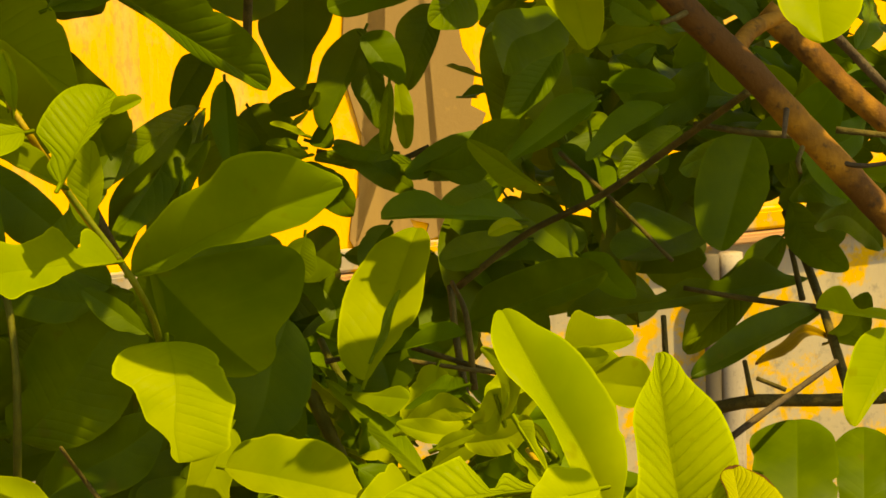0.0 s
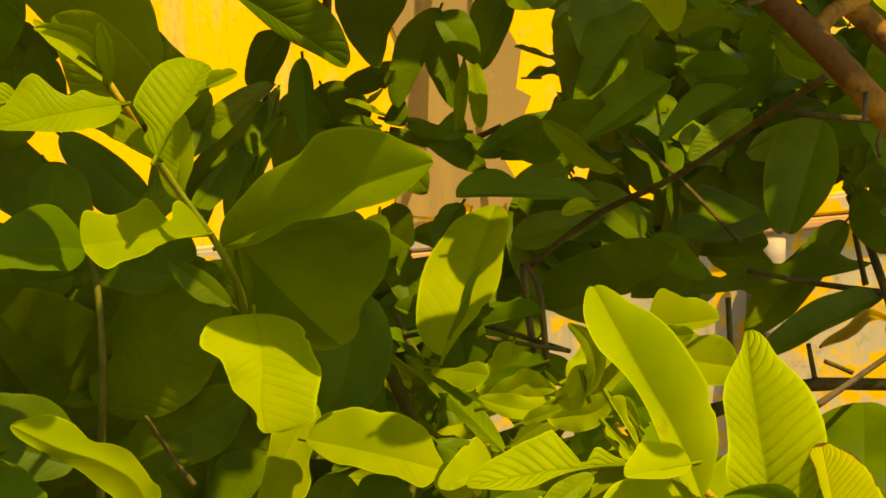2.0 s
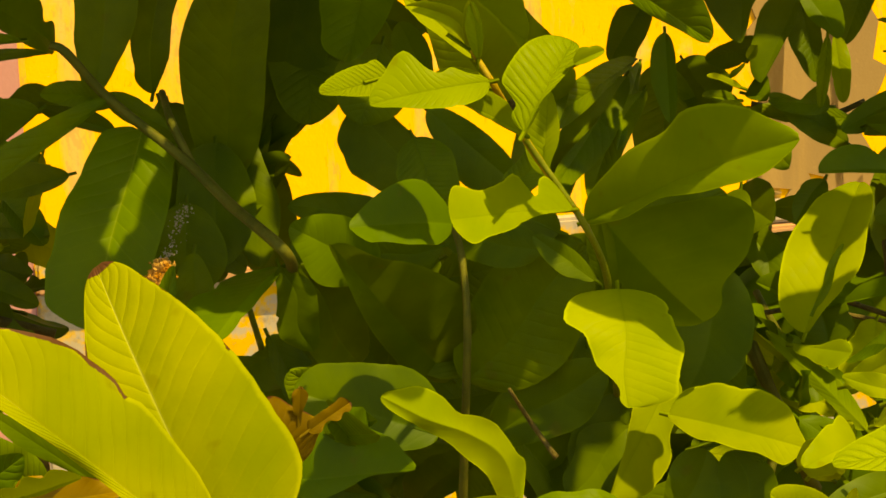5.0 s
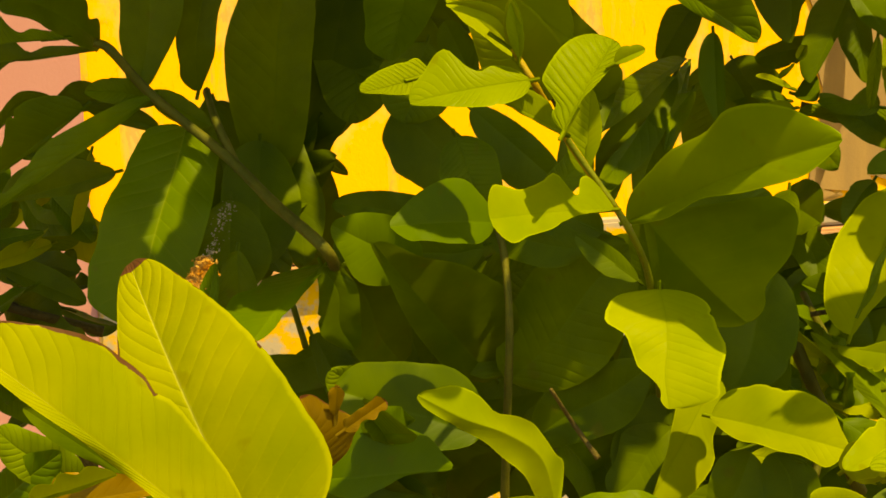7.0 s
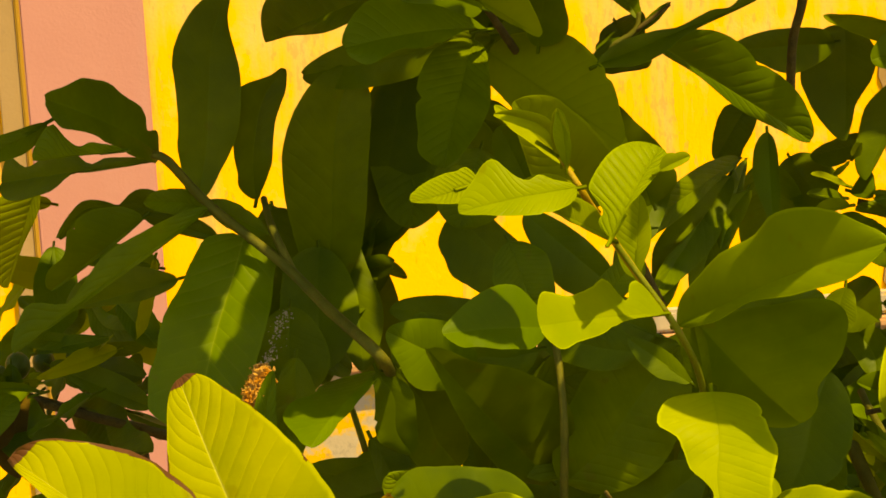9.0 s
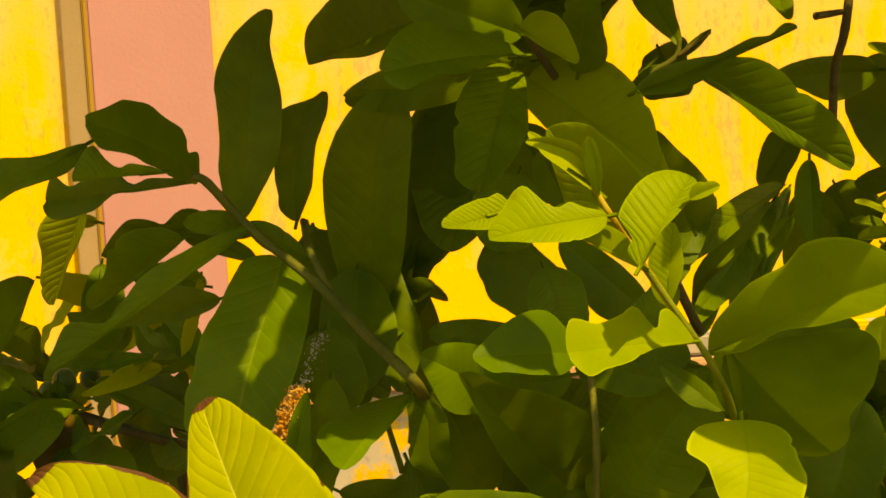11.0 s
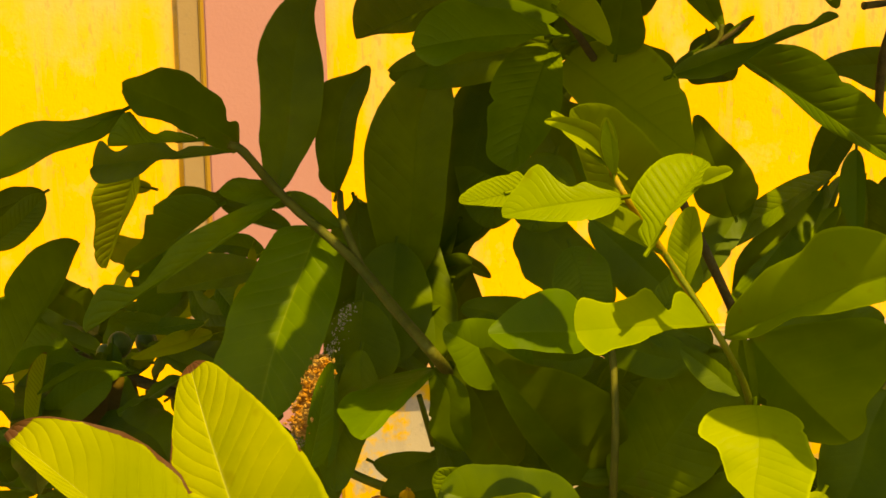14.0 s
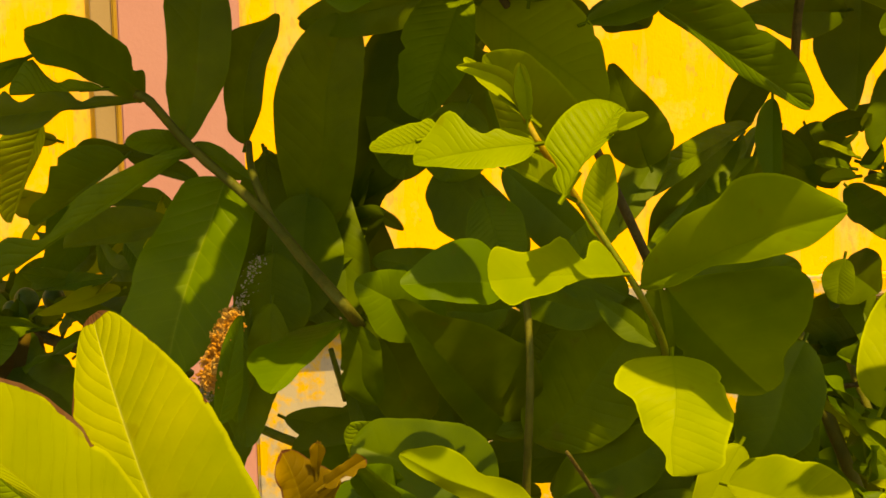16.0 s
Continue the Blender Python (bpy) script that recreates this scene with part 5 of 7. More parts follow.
leaf(branch_d2, "v", (-0.3371, 0.4383, 1.7717), (-0.3094, 0.4174, 1.7474), (-0.113, -0.814, 0.57), 0.0200, 0.02, 0, 19.6, 0.5, 0.012, rim=((0.0041, 0.0061, 0.0071, 0.0071, 0.0048), (0.0082, 0.0126, 0.0129, 0.0109, 0.0068)))
thicket(branch_d1, (-0.4888, 0.4117, 1.7258), (0.1811, 0.0356, -0.0023), (0.002, -0.0163, -0.0966), (-0.0796, 0.2324, -0.0597), 18, 1600, "dgg", 0.052)
thicket(branch_d0, (-0.3966, 0.3903, 1.8234), (0.1024, 0.0197, -0.0046), (-0.0012, -0.0183, -0.1064), (-0.0595, 0.1885, -0.0376), 8, 8396, "ggy", 0.06)
thicket(branch_d0, (-0.442, 0.5234, 1.7595), (0.0873, 0.0143, -0.0043), (-0.0011, -0.0088, -0.0524), (-0.0458, 0.1414, -0.0298), 9, 7149, "gyd", 0.05)
thicket(branch_d1, (-0.5448, 0.5853, 1.7299), (0.0850, 0.0165, -0.0005), (0.002, -0.0126, -0.0743), (-0.0281, 0.1451, -0.0253), 18, 611, "d", 0.055)
thicket(branch_d1, (-0.4601, 0.3648, 1.6752), (0.0596, 0.0115, -0.0004), (0.001, -0.0062, -0.0366), (-0.0225, 0.1161, -0.0203), 8, 612, "dg", 0.055)
thicket(branch_d1, (-0.4425, 0.3183, 1.7519), (0.1144, 0.0224, -0.0031), (0.0005, -0.0128, -0.0744), (-0.05, 0.1391, -0.0348), 16, 9665, "dggy", 0.055)

thicket(branch_f1, (0.0275, 0.2397, 1.6865), (0.0824, -0.0087, -0.0008), (-0.0024, -0.0159, -0.0696), (0.0, 0.16, -0.03), 34, 5117, "d", 0.075)

near_shrub = plant("sunlit young guava shoots with yellow-green leaves", None)
stem(near_shrub, [(0.25, -0.10, 0), (0.26, -0.14, 0.8), (0.24, -0.17, 1.4), (0.20, -0.18, 1.66)], 0.011, 0.006, TWIG)
stem(near_shrub, [(0.24, -0.10, 0), (0.05, -0.20, 0.8), (-0.08, -0.29, 1.45), (-0.10, -0.29, 1.72)], 0.009, 0.004, TWIG)
leaf(branch_d1, "o", (-0.0921, -0.3174, 1.7991), (-0.1414, -0.2519, 1.8775), (-0.226, -0.813, 0.536), 0.0578, 0.05, 0, 12.6, 0.4, 0.006, rim=((0.0289, 0.0325, 0.0293, 0.0221, 0.0116), (0.0136, 0.0179, 0.0179, 0.0143, 0.0075)))
leaf(branch_d1, "o", (-0.0969, -0.3222, 1.8025), (-0.1729, -0.3364, 1.8749), (0.474, -0.813, 0.338), 0.0275, 0.05, 0, 9.8, 0.5, 0.012, rim=((0.012, 0.0188, 0.023, 0.023, 0.0139), (0.0041, 0.0032, 0.0022, 0.0037, 0.0032)))
leaf(branch_d1, "d", (-0.1539, -0.1364, 1.7594), (-0.1953, -0.19, 1.8144), (0.75, -0.657, -0.076), 0.0111, 0, 0, 16.8, 0.5, 0.006, rim=((0.0042, 0.0064, 0.0067, 0.0061, 0.0053, 0.004, 0.0024), (0.002, 0.0029, 0.0018, 0.0021, 0.0035, 0.0044, 0.0031)))
leaf(branch_d1, "y", (-0.1983, -0.1777, 1.7766), (-0.1657, -0.1827, 1.7879), (0.035, -0.875, -0.484), 0.0116, 0, 0, 16.8, 0.5, 0.006, rim=((0.0008, 0.0012, 0.0014, 0.0015, 0.0014, 0.0012, 0.0008), (0.0051, 0.0081, 0.0062, 0.0101, 0.0062, 0.0088, 0.0063)))
leaf(branch_d1, "x", (-0.1973, -0.1589, 1.7684), (-0.1534, -0.1633, 1.7771), (-0.179, -0.876, 0.449), 0.0150, 0.03, 0, 14, 0.5, 0.03, rim=((0.0009, 0.0017, 0.0029, 0.004, 0.0041, 0.0035, 0.0022), (0.008, 0.0109, 0.0102, 0.0092, 0.0073, 0.0052, 0.0033)))
leaf(branch_d1, "y", (-0.0182, -0.097, 1.7424), (-0.0647, -0.1398, 1.8026), (0.693, -0.72, 0.023), 0.0223, 0.04, 0, -28, 0.5, 0.012, rim=((0.0131, 0.0096, 0.0083, 0.0088, 0.0081, 0.0065, 0.0109, 0.0105, 0.0046), (0.0043, 0.0076, 0.0093, 0.0092, 0.0075, 0.0052, 0.0037, 0.0034, 0.0027)), mid=(0.0121, 0.0106, 0.004))
leaf(branch_d1, "x", (-0.1009, -0.1415, 1.7745), (-0.1054, -0.1517, 1.8065), (0.841, -0.539, -0.053), 0.0274, 0.1, 0, 33.6, 0.5, 0.02, rim=((0.0073, 0.012, 0.0145, 0.0154, 0.0146, 0.0122, 0.0094, 0.007, 0.0042), (0.0048, 0.0079, 0.0094, 0.0103, 0.0106, 0.0105, 0.0098, 0.012, 0.0099)))
leaf(branch_d1, "x", (-0.0938, -0.1464, 1.7973), (-0.0922, -0.149, 1.809), (0.19, -0.951, -0.245), 0.0060, 0.03, 0, 25, 0.5, 0.012, rim=((0.0008, 0.0013, 0.0016, 0.0021, 0.0026, 0.0028, 0.002), (0.0013, 0.0021, 0.0025, 0.0026, 0.0029, 0.0032, 0.0023)))
leaf(branch_d1, "x", (-0.0898, -0.1515, 1.7936), (-0.0743, -0.1521, 1.8041), (-0.191, -0.955, 0.228), 0.0064, 0.03, 0, 30, 0.5, 0.012, rim=((0.0019, 0.003, 0.0013, 0.0016, 0.0034, 0.0019, 0.0025), (0.003, 0.003, 0.003, 0.003, 0.003, 0.003, 0.003)))
leaf(branch_d1, "g", (-0.0737, -0.1012, 1.7729), (-0.0867, -0.1213, 1.7872), (0.84, -0.542, 0.001), 0.0150, 0, 0.15, 16.8, 0.5, 0.02)
leaf(branch_d1, "g", (-0.089, -0.1031, 1.7781), (-0.0671, -0.1293, 1.7853), (-0.567, -0.623, -0.539), 0.0263, 0, 0, 10, 0.5, 0.006, rim=((0.0027, 0.0043, 0.005, 0.0052, 0.005, 0.0043, 0.0027), (0.0045, 0.0072, 0.0089, 0.0113, 0.0166, 0.0211, 0.0175)))
leaf(branch_d1, "g", (-0.1058, -0.1013, 1.7592), (-0.0544, -0.1251, 1.7705), (-0.45, -0.724, 0.522), 0.0298, 0, 0, 16.8, 0.5, 0.012, rim=((0.0045, 0.0074, 0.0082, 0.0071, 0.0048, 0.0019, 0.0011, 0.0006, 0.0006), (0.0216, 0.0193, 0.0204, 0.0198, 0.0192, 0.0176, 0.0153, 0.0117, 0.0047)))
leaf(branch_d1, "d", (-0.057, 0.0467, 1.7335), (-0.1199, 0.0427, 1.7562), (0.2, -0.896, 0.397), 0.0408, 0, 0, 16.8, 0.5, 0.012, rim=((0.0147, 0.0223, 0.0239, 0.0222, 0.02, 0.0169, 0.0121), (0.0074, 0.0122, 0.015, 0.0168, 0.0169, 0.015, 0.0094)))
leaf(branch_d1, "d", (-0.1102, 0.0633, 1.7329), (-0.1219, 0.0484, 1.7634), (0.521, -0.829, -0.205), 0.0228, 0, 0.1, 16.8, 0.5, 0.02)
leaf(branch_d1, "o", (-0.0459, -0.2248, 1.769), (0.0032, -0.2268, 1.7812), (-0.177, -0.797, 0.578), 0.0239, 0, -0.08, 14, 0.5, 0.008)
leaf(branch_d1, "g", (-0.0921, -0.0869, 1.773), (-0.07, -0.1032, 1.7835), (-0.601, -0.798, 0.028), 0.0109, 0.02, 0, 19.6, 0.5, 0.012, rim=((0.0015, 0.0024, 0.0026, 0.0024, 0.0015), (0.0051, 0.0077, 0.0083, 0.0077, 0.0049)))
leaf(branch_d1, "d", (-0.1957, -0.1094, 1.7591), (-0.2238, -0.1262, 1.7889), (0.528, -0.849, 0.021), 0.0190, 0, 0, 16.8, 0.5, 0.02)
leaf(branch_d1, "v", (-0.2364, -0.1149, 1.7503), (-0.199, -0.1259, 1.7797), (-0.228, -0.971, -0.074), 0.0169, 0, 0, 16.8, 0.5, 0.02)
branch_g0 = stem(near_shrub, [(0.2066, -0.1934, 1.7433), (0.19, -0.1875, 1.7624), (0.1761, -0.1825, 1.7786), (0.1674, -0.1703, 1.7835)], 0.0015, 0.0012, TAN_STALK)
branch_g1 = stem(near_shrub, [(0.1671, -0.1608, 1.7797), (0.157, -0.1484, 1.7849), (0.1508, -0.1358, 1.7921)], 0.0014, 0.0010, TAN_STALK)
leaf(branch_g0, "y", (0.1707, -0.1962, 1.7822), (0.143, -0.1354, 1.8434), (-0.079, -0.725, 0.684), 0.0271, 0.04, 0, 44, 0.5, 0.0048, rim=((0.0056, 0.0107, 0.0133, 0.0157, 0.0165, 0.0165, 0.0161, 0.0147, 0.0122, 0.0079, 0.0043), (0.0037, 0.0061, 0.0067, 0.0061, 0.005, 0.0053, 0.0072, 0.0103, 0.0106, 0.009, 0.0049)), mid=(0.0013, -0.0001, -0.0005))
leaf(branch_g0, "s", (0.1991, -0.1809, 1.764), (0.1976, -0.1395, 1.8259), (0.13, -0.823, 0.553), 0.0386, 0.05, 0, 50, 0.5, 0.0048, rim=((0.008, 0.0135, 0.0169, 0.0189, 0.0196, 0.0193, 0.0181, 0.0158, 0.012, 0.0081, 0.0049), (0.0101, 0.0163, 0.0189, 0.0167, 0.0153, 0.0149, 0.0152, 0.0131, 0.0089, 0.0046, 0.0018)), mid=(-0.0011, -0.0021, -0.0018))
leaf(branch_g0, "o", (0.2221, -0.2223, 1.7587), (0.2159, -0.1777, 1.7941), (-0.139, -0.627, 0.767), 0.0223, 0.03, 0, 24, 0.5, 0.006, rim=((0.0083, 0.0134, 0.0157, 0.0166, 0.0165, 0.0151, 0.0129, 0.01, 0.004), (0.0036, 0.0057, 0.0045, 0.0023, 0.002, 0.0027, 0.0033, 0.004, 0.0046)), mid=(-0.0031, -0.0037, -0.002))
leaf(branch_g0, "y", (0.1728, -0.1921, 1.7797), (0.1244, -0.2128, 1.7716), (0.154, -0.652, 0.742), 0.0214, 0.03, 0, 19.6, 0.5, 0.006, rim=((0.0056, 0.0111, 0.0137, 0.0152, 0.0156, 0.0139, 0.0103, 0.0065, 0.0036), (0.0007, 0.0011, 0.0013, 0.0032, 0.0049, 0.0059, 0.0058, 0.0044, 0.0027)))
leaf(branch_g1, "r", (0.1475, -0.1817, 1.7911), (0.0911, -0.1949, 1.7894), (0.136, -0.675, 0.726), 0.0199, 0.04, 0, 16.8, 0.5, 0.0036, rim=((0.0021, 0.0064, 0.0013, 0.0137, 0.0133, 0.0122, 0.0102, 0.0081, 0.0049), (0.0006, 0.0006, 0.001, 0.0018, 0.0032, 0.0054, 0.0062, 0.0047, 0.0026)))
leaf(branch_g0, "y", (0.1663, -0.2011, 1.796), (0.1425, -0.2092, 1.7948), (0.192, -0.665, 0.722), 0.0149, 0, 0, 19.6, 0.5, 0.006, rim=((0.0056, 0.0083, 0.0089, 0.0106, 0.0098, 0.0066, 0.0041), (0.0025, 0.0039, 0.0043, 0.0042, 0.0035, 0.0024, 0.0013)))
leaf(branch_g1, "y", (0.156, -0.1483, 1.7849), (0.1443, -0.1553, 1.7943), (0.426, -0.894, -0.138), 0.0036, 0, 0.1, 42, 0.5, 0.002)
leaf(branch_g1, "y", (0.1588, -0.1369, 1.791), (0.1478, -0.143, 1.8049), (0.248, -0.944, -0.217), 0.0032, 0, 0.1, 42, 0.5, 0.002)
leaf(branch_g0, "y", (0.199, -0.2297, 1.7614), (0.2032, -0.2052, 1.7808), (0.064, -0.627, 0.777), 0.0234, 0, 0, 16.8, 0.5, 0.006, rim=((0.006, 0.0096, 0.0113, 0.0118, 0.0113, 0.0106, 0.0075), (0.0058, 0.0093, 0.0109, 0.0116, 0.0114, 0.0098, 0.0061)))
leaf(branch_g0, "g", (0.2004, -0.1959, 1.7533), (0.1806, -0.1789, 1.7733), (-0.418, -0.854, 0.312), 0.0148, 0.03, 0, 14, 0.5, 0.012, rim=((0.0037, 0.0059, 0.0076, 0.0087, 0.0093, 0.0127, 0.0106), (0.0012, 0.0019, 0.0021, 0.0021, 0.0016, 0.001, 0.0006)))
leaf(branch_g1, "m", (0.1463, -0.1052, 1.7647), (0.1233, -0.1161, 1.752), (0.083, -0.825, 0.559), 0.0100, 0.03, 0, 14, 0.5, 0.012, rim=((0.0024, 0.0039, 0.0049, 0.0055, 0.005, 0.0037, 0.0022), (0.0026, 0.0042, 0.0045, 0.0043, 0.0036, 0.0025, 0.0014)))
leaf(branch_g1, "y", (0.124, -0.0694, 1.7757), (0.138, -0.0793, 1.7834), (-0.659, -0.68, 0.32), 0.0057, 0.03, 0, 14, 0.5, 0.012, rim=((0.0011, 0.0018, 0.0021, 0.0022, 0.0022, 0.0018, 0.0012), (0.0018, 0.0029, 0.0034, 0.0035, 0.0033, 0.0028, 0.0018)))
leaf(branch_g1, "y", (0.1324, -0.1094, 1.7404), (0.0978, -0.1162, 1.7402), (0.162, -0.84, 0.518), 0.0221, 0.03, 0, 14, 0.5, 0.012, rim=((0.0152, 0.0164, 0.0101, 0.0103, 0.0099, 0.009, 0.008, 0.0064, 0.0038), (0.0023, 0.0038, 0.0047, 0.0053, 0.0056, 0.0053, 0.0047, 0.0037, 0.0022)))
leaf(branch_g1, "m", (0.1644, -0.105, 1.7291), (0.1785, -0.1162, 1.7318), (-0.585, -0.614, 0.53), 0.0097, 0.03, 0, 14, 0.5, 0.012, rim=((0.0012, 0.0019, 0.0023, 0.0028, 0.003, 0.0026, 0.0017), (0.004, 0.0061, 0.0068, 0.0066, 0.006, 0.0049, 0.0031)))
leaf(branch_g0, "y", (0.1439, -0.1665, 1.8104), (0.1515, -0.1807, 1.797), (-0.096, -0.709, 0.699), 0.0044, 0.03, 0, 40, 0.5, 0.012, rim=((0.0006, 0.0007, 0.0006, 0.0006, 0.0006, 0.0006, 0.0006), (0.0033, 0.0038, 0.0027, 0.0018, 0.0018, 0.0016, 0.001)))
leaf(branch_g0, "y", (0.1426, -0.1686, 1.801), (0.1504, -0.1819, 1.7915), (-0.166, -0.636, 0.754), 0.0046, 0.03, 0, 40, 0.5, 0.012, rim=((0.0015, 0.0024, 0.0017, 0.0006, 0.0024, 0.0032, 0.002), (0.0006, 0.0006, 0.0008, 0.0011, 0.0014, 0.0014, 0.0009)))
leaf(branch_g0, "g", (0.2033, -0.1897, 1.7585), (0.1791, -0.1924, 1.7815), (-0.02, -0.99, -0.141), 0.0138, 0, 0.3, 22.4, 0.5, 0.01)
leaf(branch_g0, "g", (0.188, -0.1777, 1.7594), (0.1594, -0.1827, 1.7704), (0.327, -0.817, 0.475), 0.0083, 0, 0.2, 22.4, 0.5, 0.01)
leaf(branch_g1, "y", (0.1797, -0.0334, 1.8027), (0.2039, -0.0547, 1.8107), (-0.659, -0.553, 0.509), 0.0185, 0, 0, 16.8, 0.5, 0.01, rim=((0.0024, 0.0037, 0.004, 0.004, 0.0026), (0.0135, 0.0138, 0.0104, 0.0095, 0.0054)))
leaf(branch_g1, "y", (0.1877, -0.0466, 1.793), (0.2085, -0.069, 1.7943), (-0.598, -0.518, 0.612), 0.0209, 0, 0, 16.8, 0.5, 0.01, rim=((0.0033, 0.0058, 0.0083, 0.0093, 0.0071), (0.0066, 0.0104, 0.0115, 0.0104, 0.0068)))
leaf(branch_g1, "y", (0.1778, -0.0449, 1.7964), (0.1923, -0.0644, 1.8073), (-0.84, -0.474, 0.265), 0.0086, 0, -0.1, 16.8, 0.5, 0.01)
leaf(branch_g1, "y", (0.1515, -0.0558, 1.7819), (0.1424, -0.0683, 1.8144), (0.275, -0.922, -0.274), 0.0090, 0, 0.2, 28, 0.5, 0.01)
leaf(branch_g1, "g", (0.1564, -0.0977, 1.7351), (0.1806, -0.1193, 1.7409), (-0.622, -0.545, 0.562), 0.0180, 0, 0.1, 19.6, 0.5, 0.02)
leaf(branch_g1, "d", (0.1672, -0.1485, 1.7425), (0.1496, -0.1437, 1.7565), (0.043, -0.926, 0.374), 0.0185, 0, 0.1, 19.6, 0.5, 0.02)
leaf(branch_g1, "y", (0.1405, -0.0178, 1.763), (0.1653, -0.0378, 1.7767), (-0.696, -0.624, 0.355), 0.0145, 0, 0.1, 19.6, 0.5, 0.02)
leaf(branch_g1, "g", (0.1482, 0.008, 1.7436), (0.1672, -0.0404, 1.7657), (-0.942, -0.296, 0.161), 0.0172, 0, 0.1, 19.6, 0.5, 0.02)
leaf(branch_g1, "y", (0.141, -0.0414, 1.7768), (0.1533, -0.0593, 1.7942), (-0.816, -0.578, -0.015), 0.0133, 0, 0.1, 19.6, 0.5, 0.01)
leaf(branch_g1, "y", (0.154, -0.1557, 1.7953), (0.1437, -0.1616, 1.8106), (0.208, -0.952, -0.226), 0.0078, 0.02, 0, 36.4, 0.5, 0.012, rim=((0.0008, 0.0012, 0.0012, 0.001, 0.0006), (0.0008, 0.0016, 0.0019, 0.0018, 0.0012)))
leaf(branch_g1, "y", (0.1522, -0.1574, 1.7865), (0.1415, -0.1639, 1.799), (0.318, -0.924, -0.212), 0.0078, 0.02, 0, 36.4, 0.5, 0.012, rim=((0.0006, 0.0008, 0.001, 0.0008, 0.0006), (0.001, 0.0016, 0.0018, 0.0016, 0.001)))
thicket(branch_g1, (0.1279, -0.0243, 1.7285), (0.1118, -0.0112, -0.0014), (-0.001, -0.0064, -0.0292), (0.0282, 0.17, -0.0559), 16, 4546, "gyd")
thicket(branch_g1, (0.1529, -0.0065, 1.7924), (0.0388, -0.0041, -0.0004), (-0.0017, -0.0114, -0.0499), (0.0185, 0.1244, -0.0335), 9, 6781, "ygg", 0.05)

tree = plant("guava tree with peeling reddish-brown bark trunk", None)
stem(tree, [(0.95, 0.45, 0), (0.86, 0.40, 0.6), (0.72, 0.34, 1.2), (0.48, 0.24, 1.66)], 0.05, 0.011, BARK, 0.06, 14)
stem(tree, [(0.72, 0.34, 1.2), (0.62, 0.42, 1.5), (0.50, 0.36, 1.72)], 0.016, 0.008, BARK, 0.06, 12)
branch_h0 = stem(tree, [(0.2952, 0.1532, 1.8764), (0.2816, 0.23, 1.8456), (0.2476, 0.2963, 1.8054), (0.214, 0.3449, 1.7778), (0.178, 0.3718, 1.7444)], 0.0018, 0.0019, TWIG)
branch_h1 = stem(tree, [(0.2516, 0.476, 1.8008), (0.2803, 0.4474, 1.7734), (0.308, 0.4184, 1.743)], 0.0013, 0.0013, TWIG)
branch_h2 = stem(tree, [(0.1738, 0.2612, 1.7131), (0.1714, 0.2688, 1.7506), (0.1697, 0.3216, 1.7577)], 0.0018, 0.0012, TWIG)
branch_h3 = stem(tree, [(0.1452, 0.2977, 1.7288), (0.1801, 0.2626, 1.723), (0.1859, 0.2617, 1.7213)], 0.0015, 0.0012, TWIG)
branch_h4 = stem(tree, [(0.1052, 0.4409, 1.8134), (0.1471, 0.4357, 1.8071), (0.1702, 0.435, 1.8143)], 0.0020, 0.0016, TWIG)
leaf(branch_h2, "y", (0.1098, 0.14, 1.7512), (0.1414, 0.1914, 1.813), (-0.126, -0.73, 0.672), 0.0367, 0.03, 0, 19.6, 0.5, 0.0072, rim=((0.0026, 0.0054, 0.0099, 0.0148, 0.0155, 0.014, 0.0121, 0.011, 0.0074), (0.0119, 0.0176, 0.0196, 0.0208, 0.0212, 0.0207, 0.0187, 0.0156, 0.0081)))
leaf(branch_h2, "g", (0.1167, 0.1727, 1.7568), (0.0893, 0.1674, 1.7704), (0.283, -0.935, 0.211), 0.0116, 0, 0, 22.4, 0.5, 0.006, rim=((0.0029, 0.0027, 0.0013, 0.0093, 0.0098, 0.0083, 0.0044), (0.0009, 0.0015, 0.0017, 0.0018, 0.0017, 0.0015, 0.0009)))
leaf(branch_h2, "g", (0.1188, 0.1719, 1.756), (0.158, 0.1508, 1.7684), (-0.53, -0.718, 0.452), 0.0089, 0, 0, 22.4, 0.5, 0.006, rim=((0.0006, 0.0006, 0.0006, 0.0006, 0.0006, 0.0006, 0.0006), (0.0029, 0.004, 0.0029, 0.0063, 0.0079, 0.0083, 0.006)))
leaf(branch_h2, "d", (0.113, 0.1232, 1.7675), (0.1277, 0.1336, 1.7953), (0.029, -0.941, 0.337), 0.0056, 0.03, 0, 25, 0.5, 0.012, rim=((0.0017, 0.0027, 0.0029, 0.0021, 0.0012, 0.0009, 0.0006), (0.0006, 0.0009, 0.0011, 0.0023, 0.0027, 0.0024, 0.0015)))
leaf(branch_h2, "d", (0.1233, 0.1682, 1.7366), (0.1167, 0.1741, 1.7634), (-0.055, -0.978, 0.202), 0.0297, 0, 0.05, 22.4, 0.5, 0.01)
leaf(branch_h0, "m", (0.2222, 0.3327, 1.8033), (0.1807, 0.3231, 1.8344), (0.014, -0.961, -0.275), 0.0147, 0.03, 0, 20, 0.5, 0.0036, rim=((0.001, 0.0017, 0.0026, 0.0037, 0.005, 0.004, 0.0024), (0.0043, 0.0068, 0.0094, 0.0097, 0.0078, 0.0063, 0.0038)))
leaf(branch_h0, "g", (0.2113, 0.3404, 1.7865), (0.1318, 0.3098, 1.7971), (0.355, -0.709, 0.61), 0.0181, 0.05, 0, 22.4, 0.5, 0.008, rim=((0.0068, 0.0092, 0.0052, 0.0135, 0.0108), (0.002, 0.0028, 0.0032, 0.0028, 0.002)))
